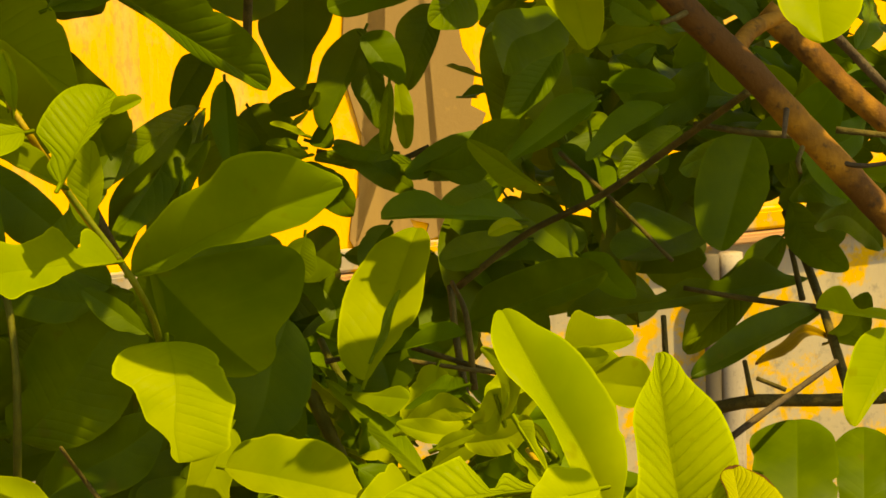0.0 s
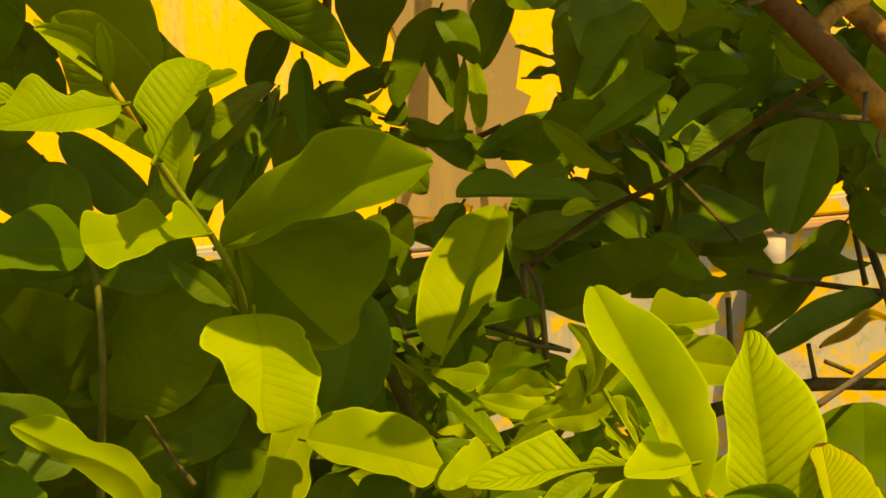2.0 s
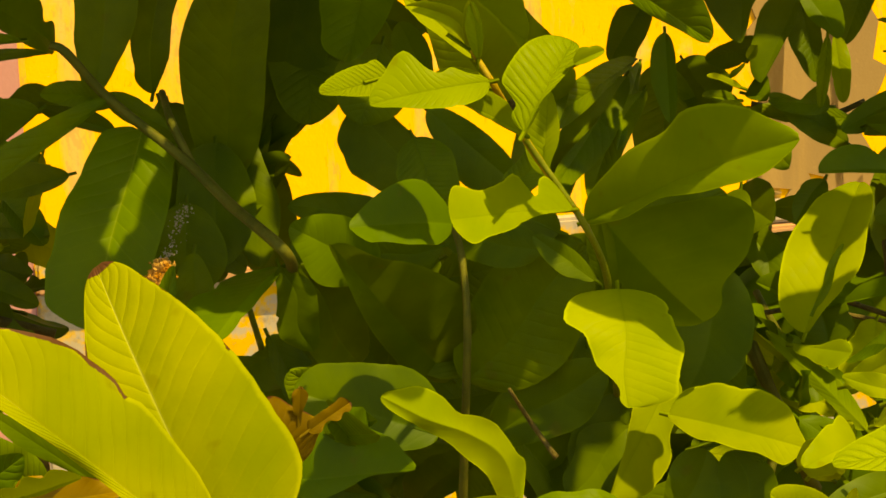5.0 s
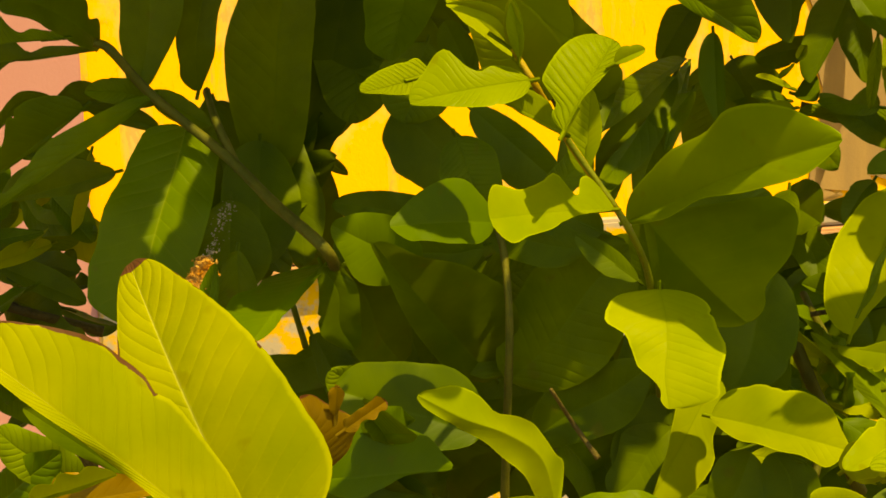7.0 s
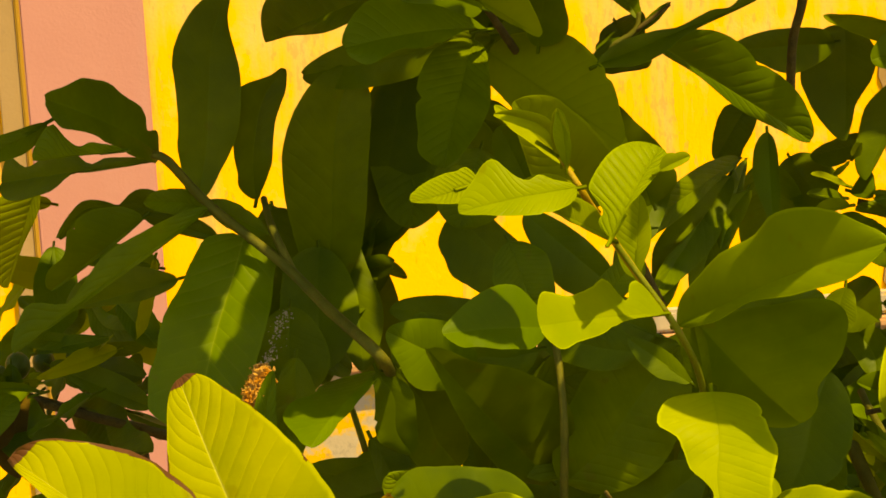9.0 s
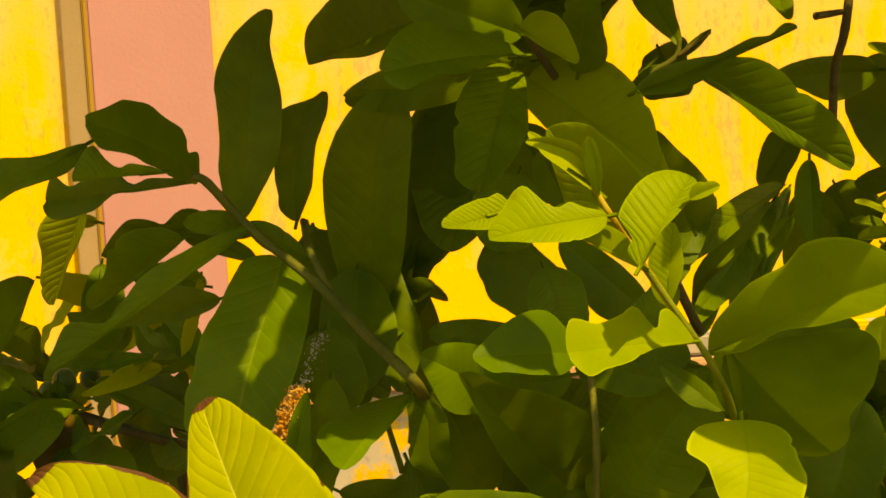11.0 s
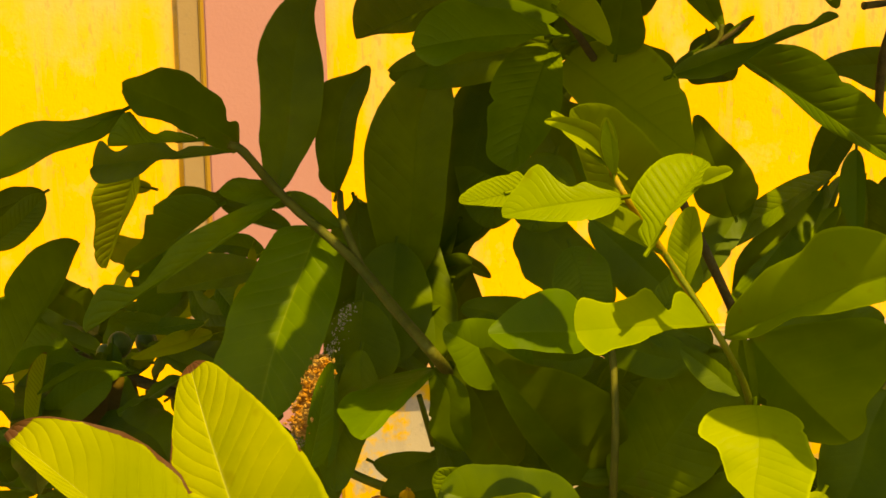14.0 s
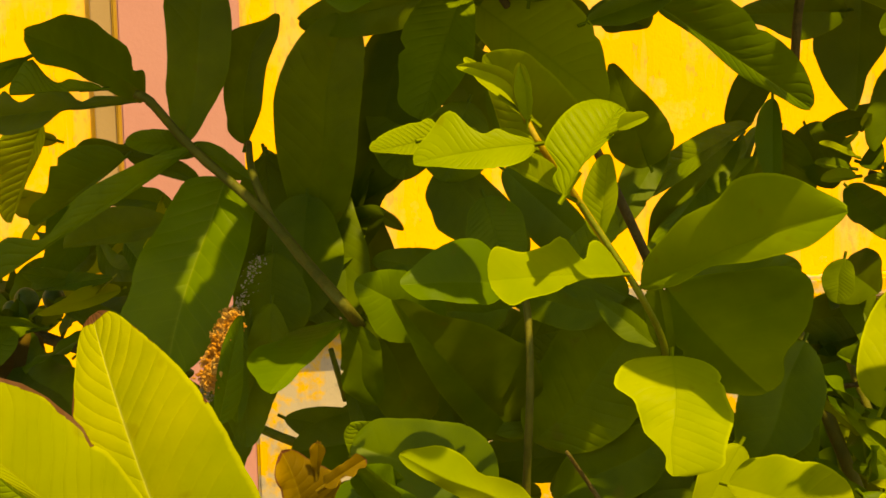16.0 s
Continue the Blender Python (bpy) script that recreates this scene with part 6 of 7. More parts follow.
leaf(branch_h0, "y", (0.2102, 0.3332, 1.7838), (0.1893, 0.3147, 1.7839), (0.542, -0.608, 0.58), 0.0090, 0, 0.1, 22.4, 0.5, 0.006)
leaf(branch_h1, "g", (0.2509, 0.3951, 1.7539), (0.2771, 0.3682, 1.7332), (-0.302, -0.747, 0.592), 0.0176, 0.03, 0, 22.4, 0.5, 0.01)
leaf(branch_h0, "d", (0.1861, 0.3901, 1.719), (0.2585, 0.3491, 1.754), (-0.512, -0.857, 0.055), 0.0274, 0.02, 0, 16.8, 0.5, 0.02, rim=((0.0079, 0.0094, 0.0088, 0.0085, 0.0066), (0.0135, 0.0179, 0.0176, 0.0167, 0.0113)))
leaf(branch_h0, "g", (0.2583, 0.373, 1.8466), (0.206, 0.3506, 1.8169), (-0.049, -0.754, 0.655), 0.0206, 0, 0, 22.4, 0.5, 0.0072, rim=((0.0058, 0.0108, 0.0132, 0.0127, 0.0108, 0.0097, 0.0085, 0.0069, 0.0042), (0.0045, 0.0064, 0.007, 0.0074, 0.0073, 0.0068, 0.0058, 0.0035, 0.0016)))
leaf(branch_h4, "d", (0.2022, 0.4282, 1.7949), (0.1635, 0.3824, 1.8038), (0.77, -0.632, 0.091), 0.0212, 0, 0, 19.6, 0.5, 0.012, rim=((0.0134, 0.0203, 0.0085, 0.0183, 0.0069, 0.0124, 0.0061), (0.0006, 0.0008, 0.0009, 0.0009, 0.0009, 0.0008, 0.0006)))
leaf(branch_h4, "d", (0.1652, 0.3834, 1.8096), (0.2142, 0.3638, 1.837), (-0.377, -0.926, 0.011), 0.0219, 0, 0.1, 19.6, 0.5, 0.02)
leaf(branch_h4, "d", (0.1006, 0.4197, 1.9188), (0.0975, 0.3964, 1.8554), (0.131, -0.932, 0.336), 0.0438, 0.03, 0, 14, 0.5, 0.012, rim=((0.0123, 0.0199, 0.024, 0.026, 0.0262, 0.0232, 0.0192, 0.0141, 0.0075), (0.0093, 0.0151, 0.0177, 0.0162, 0.0136, 0.0089, 0.0049, 0.0036, 0.002)))
leaf(branch_h4, "d", (0.1153, 0.447, 1.8481), (0.0788, 0.4335, 1.8421), (0.227, -0.835, 0.502), 0.0170, 0.03, 0, 14, 0.5, 0.012, rim=((0.0042, 0.0066, 0.0071, 0.0065, 0.0054, 0.0046, 0.0029), (0.0049, 0.0078, 0.0091, 0.0095, 0.0098, 0.0091, 0.0059)))
leaf(branch_h4, "d", (0.1353, 0.4249, 1.8847), (0.1081, 0.4024, 1.8317), (0.071, -0.931, 0.359), 0.0208, 0.03, 0, 14, 0.5, 0.012, rim=((0.0069, 0.0114, 0.0145, 0.0164, 0.0159, 0.0145, 0.0132, 0.011, 0.0067), (0.0023, 0.0037, 0.0044, 0.0045, 0.0038, 0.0031, 0.0027, 0.0022, 0.0013)))
leaf(branch_h4, "g", (0.1319, 0.4041, 1.8839), (0.1517, 0.3896, 1.8572), (-0.006, -0.88, 0.474), 0.0204, 0.03, 0, 8, 0.5, 0.012, rim=((0.0036, 0.0058, 0.0067, 0.007, 0.0061, 0.0043, 0.0026), (0.0082, 0.0128, 0.0134, 0.0123, 0.0109, 0.0086, 0.0052)))
leaf(branch_h4, "d", (0.1341, 0.4325, 1.872), (0.1409, 0.4139, 1.8293), (0.149, -0.898, 0.414), 0.0208, 0.03, 0, 14, 0.5, 0.012, rim=((0.0071, 0.0113, 0.0127, 0.0118, 0.01, 0.0078, 0.0045), (0.0048, 0.0077, 0.0081, 0.0074, 0.0065, 0.0056, 0.0035)))
leaf(branch_h4, "d", (0.175, 0.4591, 1.8909), (0.1563, 0.4391, 1.848), (0.094, -0.917, 0.387), 0.0190, 0.03, 0, 14, 0.5, 0.012, rim=((0.0062, 0.0099, 0.0116, 0.0104, 0.0081, 0.0056, 0.0035), (0.0041, 0.0065, 0.0074, 0.0075, 0.0064, 0.0046, 0.0029)))
leaf(branch_h4, "q", (0.1461, 0.3995, 1.8574), (0.1395, 0.3812, 1.8195), (0.125, -0.902, 0.414), 0.0082, 0.03, 0, 30, 0.5, 0.012, rim=((0.0021, 0.0033, 0.0042, 0.0046, 0.0041, 0.0032, 0.002), (0.0018, 0.0028, 0.0033, 0.0036, 0.0035, 0.003, 0.0019)))
leaf(branch_h4, "m", (0.1509, 0.4097, 1.8559), (0.1535, 0.3924, 1.8203), (0.141, -0.886, 0.442), 0.0117, 0.03, 0, 25, 0.5, 0.012, rim=((0.002, 0.0032, 0.0038, 0.0047, 0.0052, 0.0046, 0.0029), (0.0038, 0.006, 0.0066, 0.0064, 0.0058, 0.005, 0.0031)))
leaf(branch_h4, "d", (0.1468, 0.4016, 1.8173), (0.1115, 0.3906, 1.823), (0.332, -0.821, 0.464), 0.0177, 0.03, 0, 14, 0.5, 0.012, rim=((0.0066, 0.0103, 0.0067, 0.0015, 0.0021, 0.0032, 0.0021), (0.0038, 0.006, 0.0071, 0.0075, 0.0074, 0.0065, 0.0041)))
leaf(branch_h4, "d", (0.1623, 0.4207, 1.8061), (0.1021, 0.4088, 1.8147), (0.235, -0.849, 0.474), 0.0157, 0.03, 0, 14, 0.5, 0.012, rim=((0.0037, 0.006, 0.0062, 0.0058, 0.0062, 0.0058, 0.0037), (0.0051, 0.0081, 0.0095, 0.0085, 0.0065, 0.0041, 0.0024)))
leaf(branch_h4, "d", (0.1002, 0.4108, 1.8249), (0.1122, 0.4007, 1.8224), (-0.363, -0.61, 0.704), 0.0201, 0.03, 0, 8, 0.5, 0.012, rim=((0.0017, 0.0027, 0.0031, 0.0033, 0.0031, 0.0027, 0.0017), (0.0169, 0.014, 0.0147, 0.0135, 0.0112, 0.0081, 0.005)))
leaf(branch_h4, "y", (0.0978, 0.4014, 1.8296), (0.0778, 0.3918, 1.8383), (0.527, -0.766, 0.369), 0.0045, 0.03, 0, 14, 0.5, 0.012, rim=((0.0014, 0.0023, 0.0028, 0.0031, 0.0032, 0.0028, 0.0018), (0.0009, 0.0013, 0.0012, 0.0008, 0.0007, 0.0006, 0.0006)))
leaf(branch_h4, "m", (0.0904, 0.402, 1.835), (0.0993, 0.3942, 1.8444), (-0.626, -0.778, -0.051), 0.0038, 0.03, 0, 14, 0.5, 0.012, rim=((0.0011, 0.0017, 0.002, 0.0021, 0.002, 0.0017, 0.0011), (0.001, 0.0016, 0.0018, 0.0014, 0.0009, 0.0006, 0.0006)))
leaf(branch_h4, "m", (0.0984, 0.3892, 1.8199), (0.0791, 0.3778, 1.8193), (0.424, -0.742, 0.519), 0.0080, 0.03, 0, 14, 0.5, 0.012, rim=((0.0032, 0.0051, 0.0058, 0.0058, 0.0053, 0.0045, 0.0028), (0.0011, 0.0018, 0.0021, 0.0022, 0.0021, 0.0018, 0.0011)))
leaf(branch_h4, "d", (0.0959, 0.4098, 1.8213), (0.0753, 0.3994, 1.826), (0.484, -0.755, 0.443), 0.0072, 0.03, 0, 14, 0.5, 0.012, rim=((0.0023, 0.0037, 0.0042, 0.0043, 0.004, 0.0034, 0.0021), (0.0016, 0.0025, 0.0029, 0.0029, 0.0027, 0.0022, 0.0014)))
leaf(branch_h4, "m", (0.1019, 0.4047, 1.8451), (0.1063, 0.3965, 1.8537), (-0.532, -0.731, -0.427), 0.0064, 0.03, 0, 14, 0.5, 0.012, rim=((0.0017, 0.0027, 0.0031, 0.0032, 0.0031, 0.0027, 0.0017), (0.0016, 0.0025, 0.0029, 0.0031, 0.0032, 0.003, 0.002)))
leaf(branch_h4, "g", (0.1947, 0.3622, 1.9273), (0.1098, 0.3367, 1.9061), (0.139, -0.865, 0.482), 0.0325, 0.03, 0, 14, 0.5, 0.012, rim=((0.0096, 0.0157, 0.0191, 0.0212, 0.0214, 0.0197, 0.017, 0.0126, 0.0071), (0.0055, 0.009, 0.0103, 0.0106, 0.0107, 0.011, 0.0107, 0.0102, 0.007)))
leaf(branch_h4, "m", (0.1282, 0.3903, 1.9195), (0.087, 0.381, 1.9274), (0.278, -0.85, 0.447), 0.0144, 0.03, 0, 14, 0.5, 0.012, rim=((0.0011, 0.0017, 0.002, 0.0023, 0.0024, 0.0022, 0.0014), (0.008, 0.012, 0.012, 0.0109, 0.0092, 0.0073, 0.0046)))
leaf(branch_h4, "d", (0.2228, 0.4521, 1.8058), (0.2113, 0.455, 1.8778), (0.184, -0.98, 0.069), 0.0246, 0.03, 0, 14, 0.5, 0.012, rim=((0.0049, 0.0078, 0.0091, 0.0107, 0.0116, 0.011, 0.0071), (0.0065, 0.0104, 0.0123, 0.013, 0.013, 0.0117, 0.0075)))
leaf(branch_h4, "d", (0.2547, 0.474, 1.8115), (0.2338, 0.4773, 1.8863), (0.224, -0.969, 0.105), 0.0368, 0.03, 0, 14, 0.5, 0.012, rim=((0.0065, 0.0104, 0.0123, 0.014, 0.0146, 0.0135, 0.0084), (0.0117, 0.0186, 0.0219, 0.0223, 0.0206, 0.0171, 0.0107)))
leaf(branch_h4, "g", (0.1984, 0.4046, 1.8257), (0.1519, 0.3901, 1.8056), (0.077, -0.884, 0.462), 0.0173, 0.03, 0, 14, 0.5, 0.012, rim=((0.0035, 0.0057, 0.0072, 0.0078, 0.0073, 0.0061, 0.0038), (0.0048, 0.0076, 0.0089, 0.0095, 0.0095, 0.0084, 0.0053)))
leaf(branch_h4, "d", (0.1575, 0.4084, 1.7945), (0.1131, 0.4032, 1.825), (0.333, -0.882, 0.334), 0.0187, 0.03, 0, 14, 0.5, 0.012, rim=((0.0046, 0.0073, 0.0082, 0.008, 0.0069, 0.0054, 0.0034), (0.0057, 0.009, 0.0105, 0.01, 0.0084, 0.0063, 0.004)))
leaf(branch_h4, "d", (0.1758, 0.4375, 1.8957), (0.1568, 0.4186, 1.8496), (0.054, -0.931, 0.36), 0.0246, 0.03, 0, 14, 0.5, 0.012, rim=((0.0089, 0.0141, 0.0165, 0.0156, 0.0125, 0.0089, 0.0056), (0.0046, 0.0073, 0.0082, 0.008, 0.0072, 0.0061, 0.0038)))
leaf(branch_h4, "d", (0.1016, 0.3806, 1.7654), (0.1095, 0.3522, 1.7293), (-0.129, -0.794, 0.595), 0.0219, 0, 0.05, 19.6, 0.5, 0.01)
leaf(branch_h2, "d", (0.0925, 0.3339, 1.7842), (0.0882, 0.3297, 1.7605), (-0.037, -0.982, 0.184), 0.0182, 0, 0.05, 19.6, 0.5, 0.01)
leaf(branch_h0, "d", (0.1416, 0.3796, 1.7795), (0.1235, 0.3569, 1.7593), (0.263, -0.749, 0.608), 0.0156, 0, 0.05, 19.6, 0.5, 0.01)
leaf(branch_h4, "g", (0.2009, 0.3877, 1.7958), (0.168, 0.3677, 1.7859), (0.401, -0.84, 0.365), 0.0198, 0, 0, 19.6, 0.5, 0.0072, rim=((0.0065, 0.0095, 0.0103, 0.0105, 0.01, 0.0085, 0.0053), (0.0081, 0.0093, 0.0067, 0.006, 0.0049, 0.0034, 0.0021)))
leaf(branch_h4, "g", (0.2498, 0.4492, 1.8658), (0.213, 0.4228, 1.8225), (0.074, -0.878, 0.473), 0.0242, 0.02, 0, 36.4, 0.5, 0.0072, rim=((0.0089, 0.0139, 0.0156, 0.0155, 0.0133, 0.0101, 0.0063), (0.0047, 0.0075, 0.0086, 0.0086, 0.0055, 0.0032, 0.0015)))
leaf(branch_h0, "g", (0.2957, 0.3688, 1.8402), (0.2477, 0.3471, 1.816), (0.026, -0.771, 0.636), 0.0163, 0.03, 0, 14, 0.5, 0.012, rim=((0.0078, 0.0124, 0.0138, 0.0132, 0.0108, 0.0078, 0.0043), (0.0025, 0.0024, 0.0009, 0.0007, 0.001, 0.0017, 0.0015)))
leaf(branch_h0, "g", (0.2683, 0.3938, 1.8522), (0.3023, 0.3702, 1.85), (-0.329, -0.547, 0.77), 0.0194, 0.03, 0, 14, 0.5, 0.012, rim=((0.0038, 0.0061, 0.0078, 0.0089, 0.0074, 0.0055, 0.0035), (0.0052, 0.0086, 0.0104, 0.0104, 0.0096, 0.008, 0.0051)))
leaf(branch_h0, "d", (0.3232, 0.4634, 1.8129), (0.2816, 0.4413, 1.7889), (0.121, -0.826, 0.551), 0.0181, 0.03, 0, 14, 0.5, 0.012, rim=((0.0057, 0.0091, 0.0106, 0.0108, 0.0099, 0.0082, 0.0052), (0.0039, 0.0061, 0.0071, 0.0074, 0.0061, 0.0041, 0.0021)))
leaf(branch_h0, "d", (0.2189, 0.3804, 1.7672), (0.167, 0.3628, 1.7612), (0.22, -0.823, 0.523), 0.0205, 0.03, 0, 14, 0.5, 0.012, rim=((0.005, 0.0079, 0.0097, 0.0109, 0.011, 0.0097, 0.0062), (0.0036, 0.0057, 0.0075, 0.0089, 0.0095, 0.0092, 0.0065)))
leaf(branch_h1, "d", (0.2596, 0.4736, 1.7376), (0.2207, 0.4632, 1.7721), (0.419, -0.884, 0.206), 0.0237, 0.03, 0, 14, 0.5, 0.012, rim=((0.0079, 0.012, 0.0131, 0.013, 0.0124, 0.0105, 0.0066), (0.0058, 0.0091, 0.0104, 0.0106, 0.0098, 0.0081, 0.0051)))
thicket(branch_h0, (0.0665, 0.3535, 1.7156), (0.14, -0.0139, -0.0048), (-0.0045, -0.0164, -0.0854), (0.0145, 0.2124, -0.0582), 26, 7574, "dg")
thicket(branch_h1, (0.1344, 0.5754, 1.7308), (0.0913, -0.0091, -0.0031), (-0.0024, -0.0086, -0.045), (0.0169, 0.195, -0.0411), 10, 2014, "dg")
thicket(branch_h1, (0.2131, 0.5216, 1.7544), (0.0554, -0.0055, -0.0019), (-0.0017, -0.0063, -0.0328), (0.0254, 0.1947, -0.0385), 9, 2854, "d")
thicket(branch_h4, (0.0838, 0.4027, 1.7469), (0.0405, -0.0043, -0.0004), (-0.0021, -0.0144, -0.0629), (0.0097, 0.1755, -0.0399), 8, 7734, "d")
branch_i0 = stem(tree, [(0.0661, 0.3139, 1.8916), (0.0686, 0.309, 1.9218), (0.0741, 0.3031, 1.9427), (0.0791, 0.3097, 1.9771)], 0.0024, 0.0023, TWIG)
branch_i1 = stem(tree, [(0.074, 0.3045, 1.9514), (0.0665, 0.3031, 1.9506), (0.059, 0.2966, 1.9502)], 0.0015, 0.0020, TWIG)
leaf(branch_i0, "d", (0.0382, 0.4146, 1.8451), (-0.0225, 0.2878, 1.8242), (0.705, -0.431, 0.563), 0.0173, 0.02, 0, 19.6, 0.5, 0.0072, rim=((0.0053, 0.0083, 0.0094, 0.0093, 0.0085, 0.0094, 0.0071), (0.0019, 0.0034, 0.0046, 0.0063, 0.0078, 0.0079, 0.0056)))
leaf(branch_i0, "d", (0.0351, 0.4133, 1.8402), (-0.0122, 0.2836, 1.7897), (0.596, -0.47, 0.651), 0.0184, 0.02, 0, 19.6, 0.5, 0.0072, rim=((0.0006, 0.0006, 0.0006, 0.0014, 0.004, 0.0056, 0.0033), (0.0062, 0.0051, 0.0104, 0.0128, 0.0113, 0.0077, 0.0043)))
leaf(branch_i0, "v", (0.042, 0.4413, 1.8404), (0.0262, 0.3363, 1.8069), (0.343, -0.332, 0.879), 0.0081, 0, 0, 30, 0.5, 0.0036, rim=((0.0031, 0.0049, 0.0044, 0.0033, 0.0026, 0.0022, 0.0015), (0.0016, 0.0026, 0.0032, 0.0031, 0.0027, 0.003, 0.0024)), mid=(0.0003, 0.0003, 0.0001))
leaf(branch_i0, "g", (0.054, 0.3465, 1.8689), (0.0546, 0.3196, 1.824), (0.013, -0.858, 0.513), 0.0143, 0.03, 0, 22, 0.5, 0.0036, rim=((0.0048, 0.0077, 0.009, 0.0094, 0.0081, 0.0061, 0.0032), (0.0029, 0.0045, 0.0048, 0.0047, 0.0049, 0.0045, 0.0029)))
leaf(branch_i0, "d", (0.0684, 0.4994, 1.8335), (0.0855, 0.4508, 1.8028), (-0.328, -0.584, 0.742), 0.0333, 0.03, -0.04, 19.6, 0.5, 0.012)
leaf(branch_i0, "d", (0.0547, 0.4802, 1.8334), (0.0511, 0.4479, 1.7717), (0.01, -0.886, 0.463), 0.0397, 0.03, -0.04, 19.6, 0.5, 0.012)
leaf(branch_i0, "d", (0.0458, 0.4899, 1.8681), (0.0243, 0.4516, 1.8402), (0.034, -0.601, 0.799), 0.0245, 0.03, 0, 19.6, 0.5, 0.0072, rim=((0.0072, 0.0111, 0.0114, 0.0104, 0.0089, 0.0067, 0.0039), (0.0062, 0.0098, 0.0115, 0.0126, 0.013, 0.0127, 0.0118)))
leaf(branch_i1, "v", (-0.0016, 0.2432, 1.9305), (0.0754, 0.2845, 1.8715), (0.381, -0.914, -0.143), 0.0284, 0.03, 0, 22.4, 0.5, 0.0072, rim=((0.0026, 0.0027, 0.0028, 0.0043, 0.0058, 0.0061, 0.005, 0.0039, 0.0031), (0.0106, 0.0189, 0.0223, 0.0223, 0.0199, 0.0196, 0.0181, 0.0146, 0.008)))
leaf(branch_i1, "d", (-0.0262, 0.1578, 1.9289), (0.0502, 0.2083, 1.952), (0.417, -0.816, 0.401), 0.0140, 0, 0, 42, 0.5, 0.0036, rim=((0.004, 0.0079, 0.0084, 0.0066, 0.0035, 0.0022, 0.0018, 0.0015, 0.0009), (0.0037, 0.0056, 0.0052, 0.004, 0.0021, 0.0027, 0.0033, 0.0016, 0.0038)))
leaf(branch_i1, "d", (-0.0315, 0.2103, 1.9264), (0.0013, 0.2366, 1.9269), (0.594, -0.748, 0.297), 0.0125, 0, -0.06, 42, 0.5, 0.012)
leaf(branch_i1, "g", (-0.0074, 0.2268, 1.9385), (0.0077, 0.2314, 1.951), (0.163, -0.973, 0.165), 0.0050, 0, 0, 42, 0.4, 0.004)
leaf(branch_i1, "d", (0.0468, 0.3039, 1.9758), (0.0448, 0.2788, 1.9504), (0.086, -0.713, 0.696), 0.0151, 0, 0.1, 28, 0.5, 0.012)
leaf(branch_i1, "d", (-0.0309, 0.2502, 1.9805), (-0.0081, 0.2274, 1.9435), (-0.139, -0.88, 0.454), 0.0188, 0, 0, 28, 0.5, 0.012, rim=((0.0056, 0.0084, 0.0082, 0.0056, 0.0022), (0.0067, 0.0104, 0.0098, 0.0062, 0.0039)))
leaf(branch_i0, "d", (0.0931, 0.384, 1.9124), (0.0348, 0.343, 1.9142), (0.576, -0.818, 0.004), 0.0247, 0, 0, 28, 0.5, 0.0072, rim=((0.0056, 0.0089, 0.01, 0.0101, 0.0096, 0.0078, 0.0048), (0.0073, 0.0118, 0.0146, 0.0144, 0.0115, 0.0065, 0.0036)))
leaf(branch_i1, "d", (-0.0242, 0.3234, 1.9353), (-0.006, 0.2666, 1.9151), (-0.448, -0.422, 0.788), 0.0315, 0, 0.06, 28, 0.5, 0.012)
leaf(branch_i0, "d", (0.0906, 0.3894, 1.7697), (0.1105, 0.35, 1.7619), (-0.657, -0.45, 0.605), 0.0341, 0, 0, 19.6, 0.5, 0.02)
leaf(branch_i0, "d", (0.0935, 0.3981, 1.8129), (0.1209, 0.3573, 1.7917), (-0.484, -0.638, 0.599), 0.0217, 0, 0, 19.6, 0.5, 0.02)
leaf(branch_i0, "d", (0.0335, 0.3893, 1.8398), (-0.0083, 0.2989, 1.782), (0.355, -0.615, 0.704), 0.0214, 0, 0.05, 19.6, 0.5, 0.012)
leaf(branch_i0, "d", (0.0426, 0.387, 1.8319), (0.0109, 0.3179, 1.7822), (0.302, -0.644, 0.702), 0.0185, 0, 0.05, 19.6, 0.5, 0.012)
branch_j0 = stem(tree, [(0.2383, 0.1163, 1.943), (0.2616, 0.1194, 1.9178), (0.2902, 0.1214, 1.8894), (0.3093, 0.1257, 1.8684), (0.3361, 0.1277, 1.8392), (0.3711, 0.1374, 1.8009)], 0.0064, 0.0066, BARK, 0.09, 18)
branch_j1 = stem(tree, [(0.2872, 0.1437, 1.8973), (0.3012, 0.1644, 1.905), (0.3207, 0.1838, 1.9089)], 0.0047, 0.0032, BARK)
branch_j2 = stem(tree, [(0.3323, 0.2834, 1.9002), (0.3545, 0.2772, 1.8793), (0.3738, 0.2713, 1.8586), (0.4071, 0.2623, 1.8287)], 0.0067, 0.0058, BARK, 0.09, 18)
branch_j3 = stem(tree, [(0.2856, -0.0138, 1.9285), (0.3013, 0.0028, 1.9159), (0.3333, 0.0244, 1.8848)], 0.0020, 0.0019, GREY_TWIG)
branch_j4 = stem(tree, [(0.3493, 0.2692, 1.8364), (0.3232, 0.2721, 1.8387), (0.2982, 0.2954, 1.8411)], 0.0020, 0.0015, TWIG)
branch_j5 = stem(tree, [(0.3544, 0.2195, 1.8463), (0.3789, 0.2165, 1.8427)], 0.0017, 0.0014, TWIG)
branch_j6 = stem(tree, [(0.4481, 0.5439, 1.6148), (0.444, 0.5709, 1.6462), (0.4411, 0.6191, 1.6817), (0.4339, 0.6685, 1.7213)], 0.0036, 0.0027, TWIG)
branch_j7 = stem(tree, [(0.3169, 0.5541, 1.605), (0.3574, 0.5526, 1.6161), (0.3846, 0.5412, 1.623), (0.4326, 0.5268, 1.6246), (0.49, 0.5216, 1.6255)], 0.0047, 0.0040, TWIG)
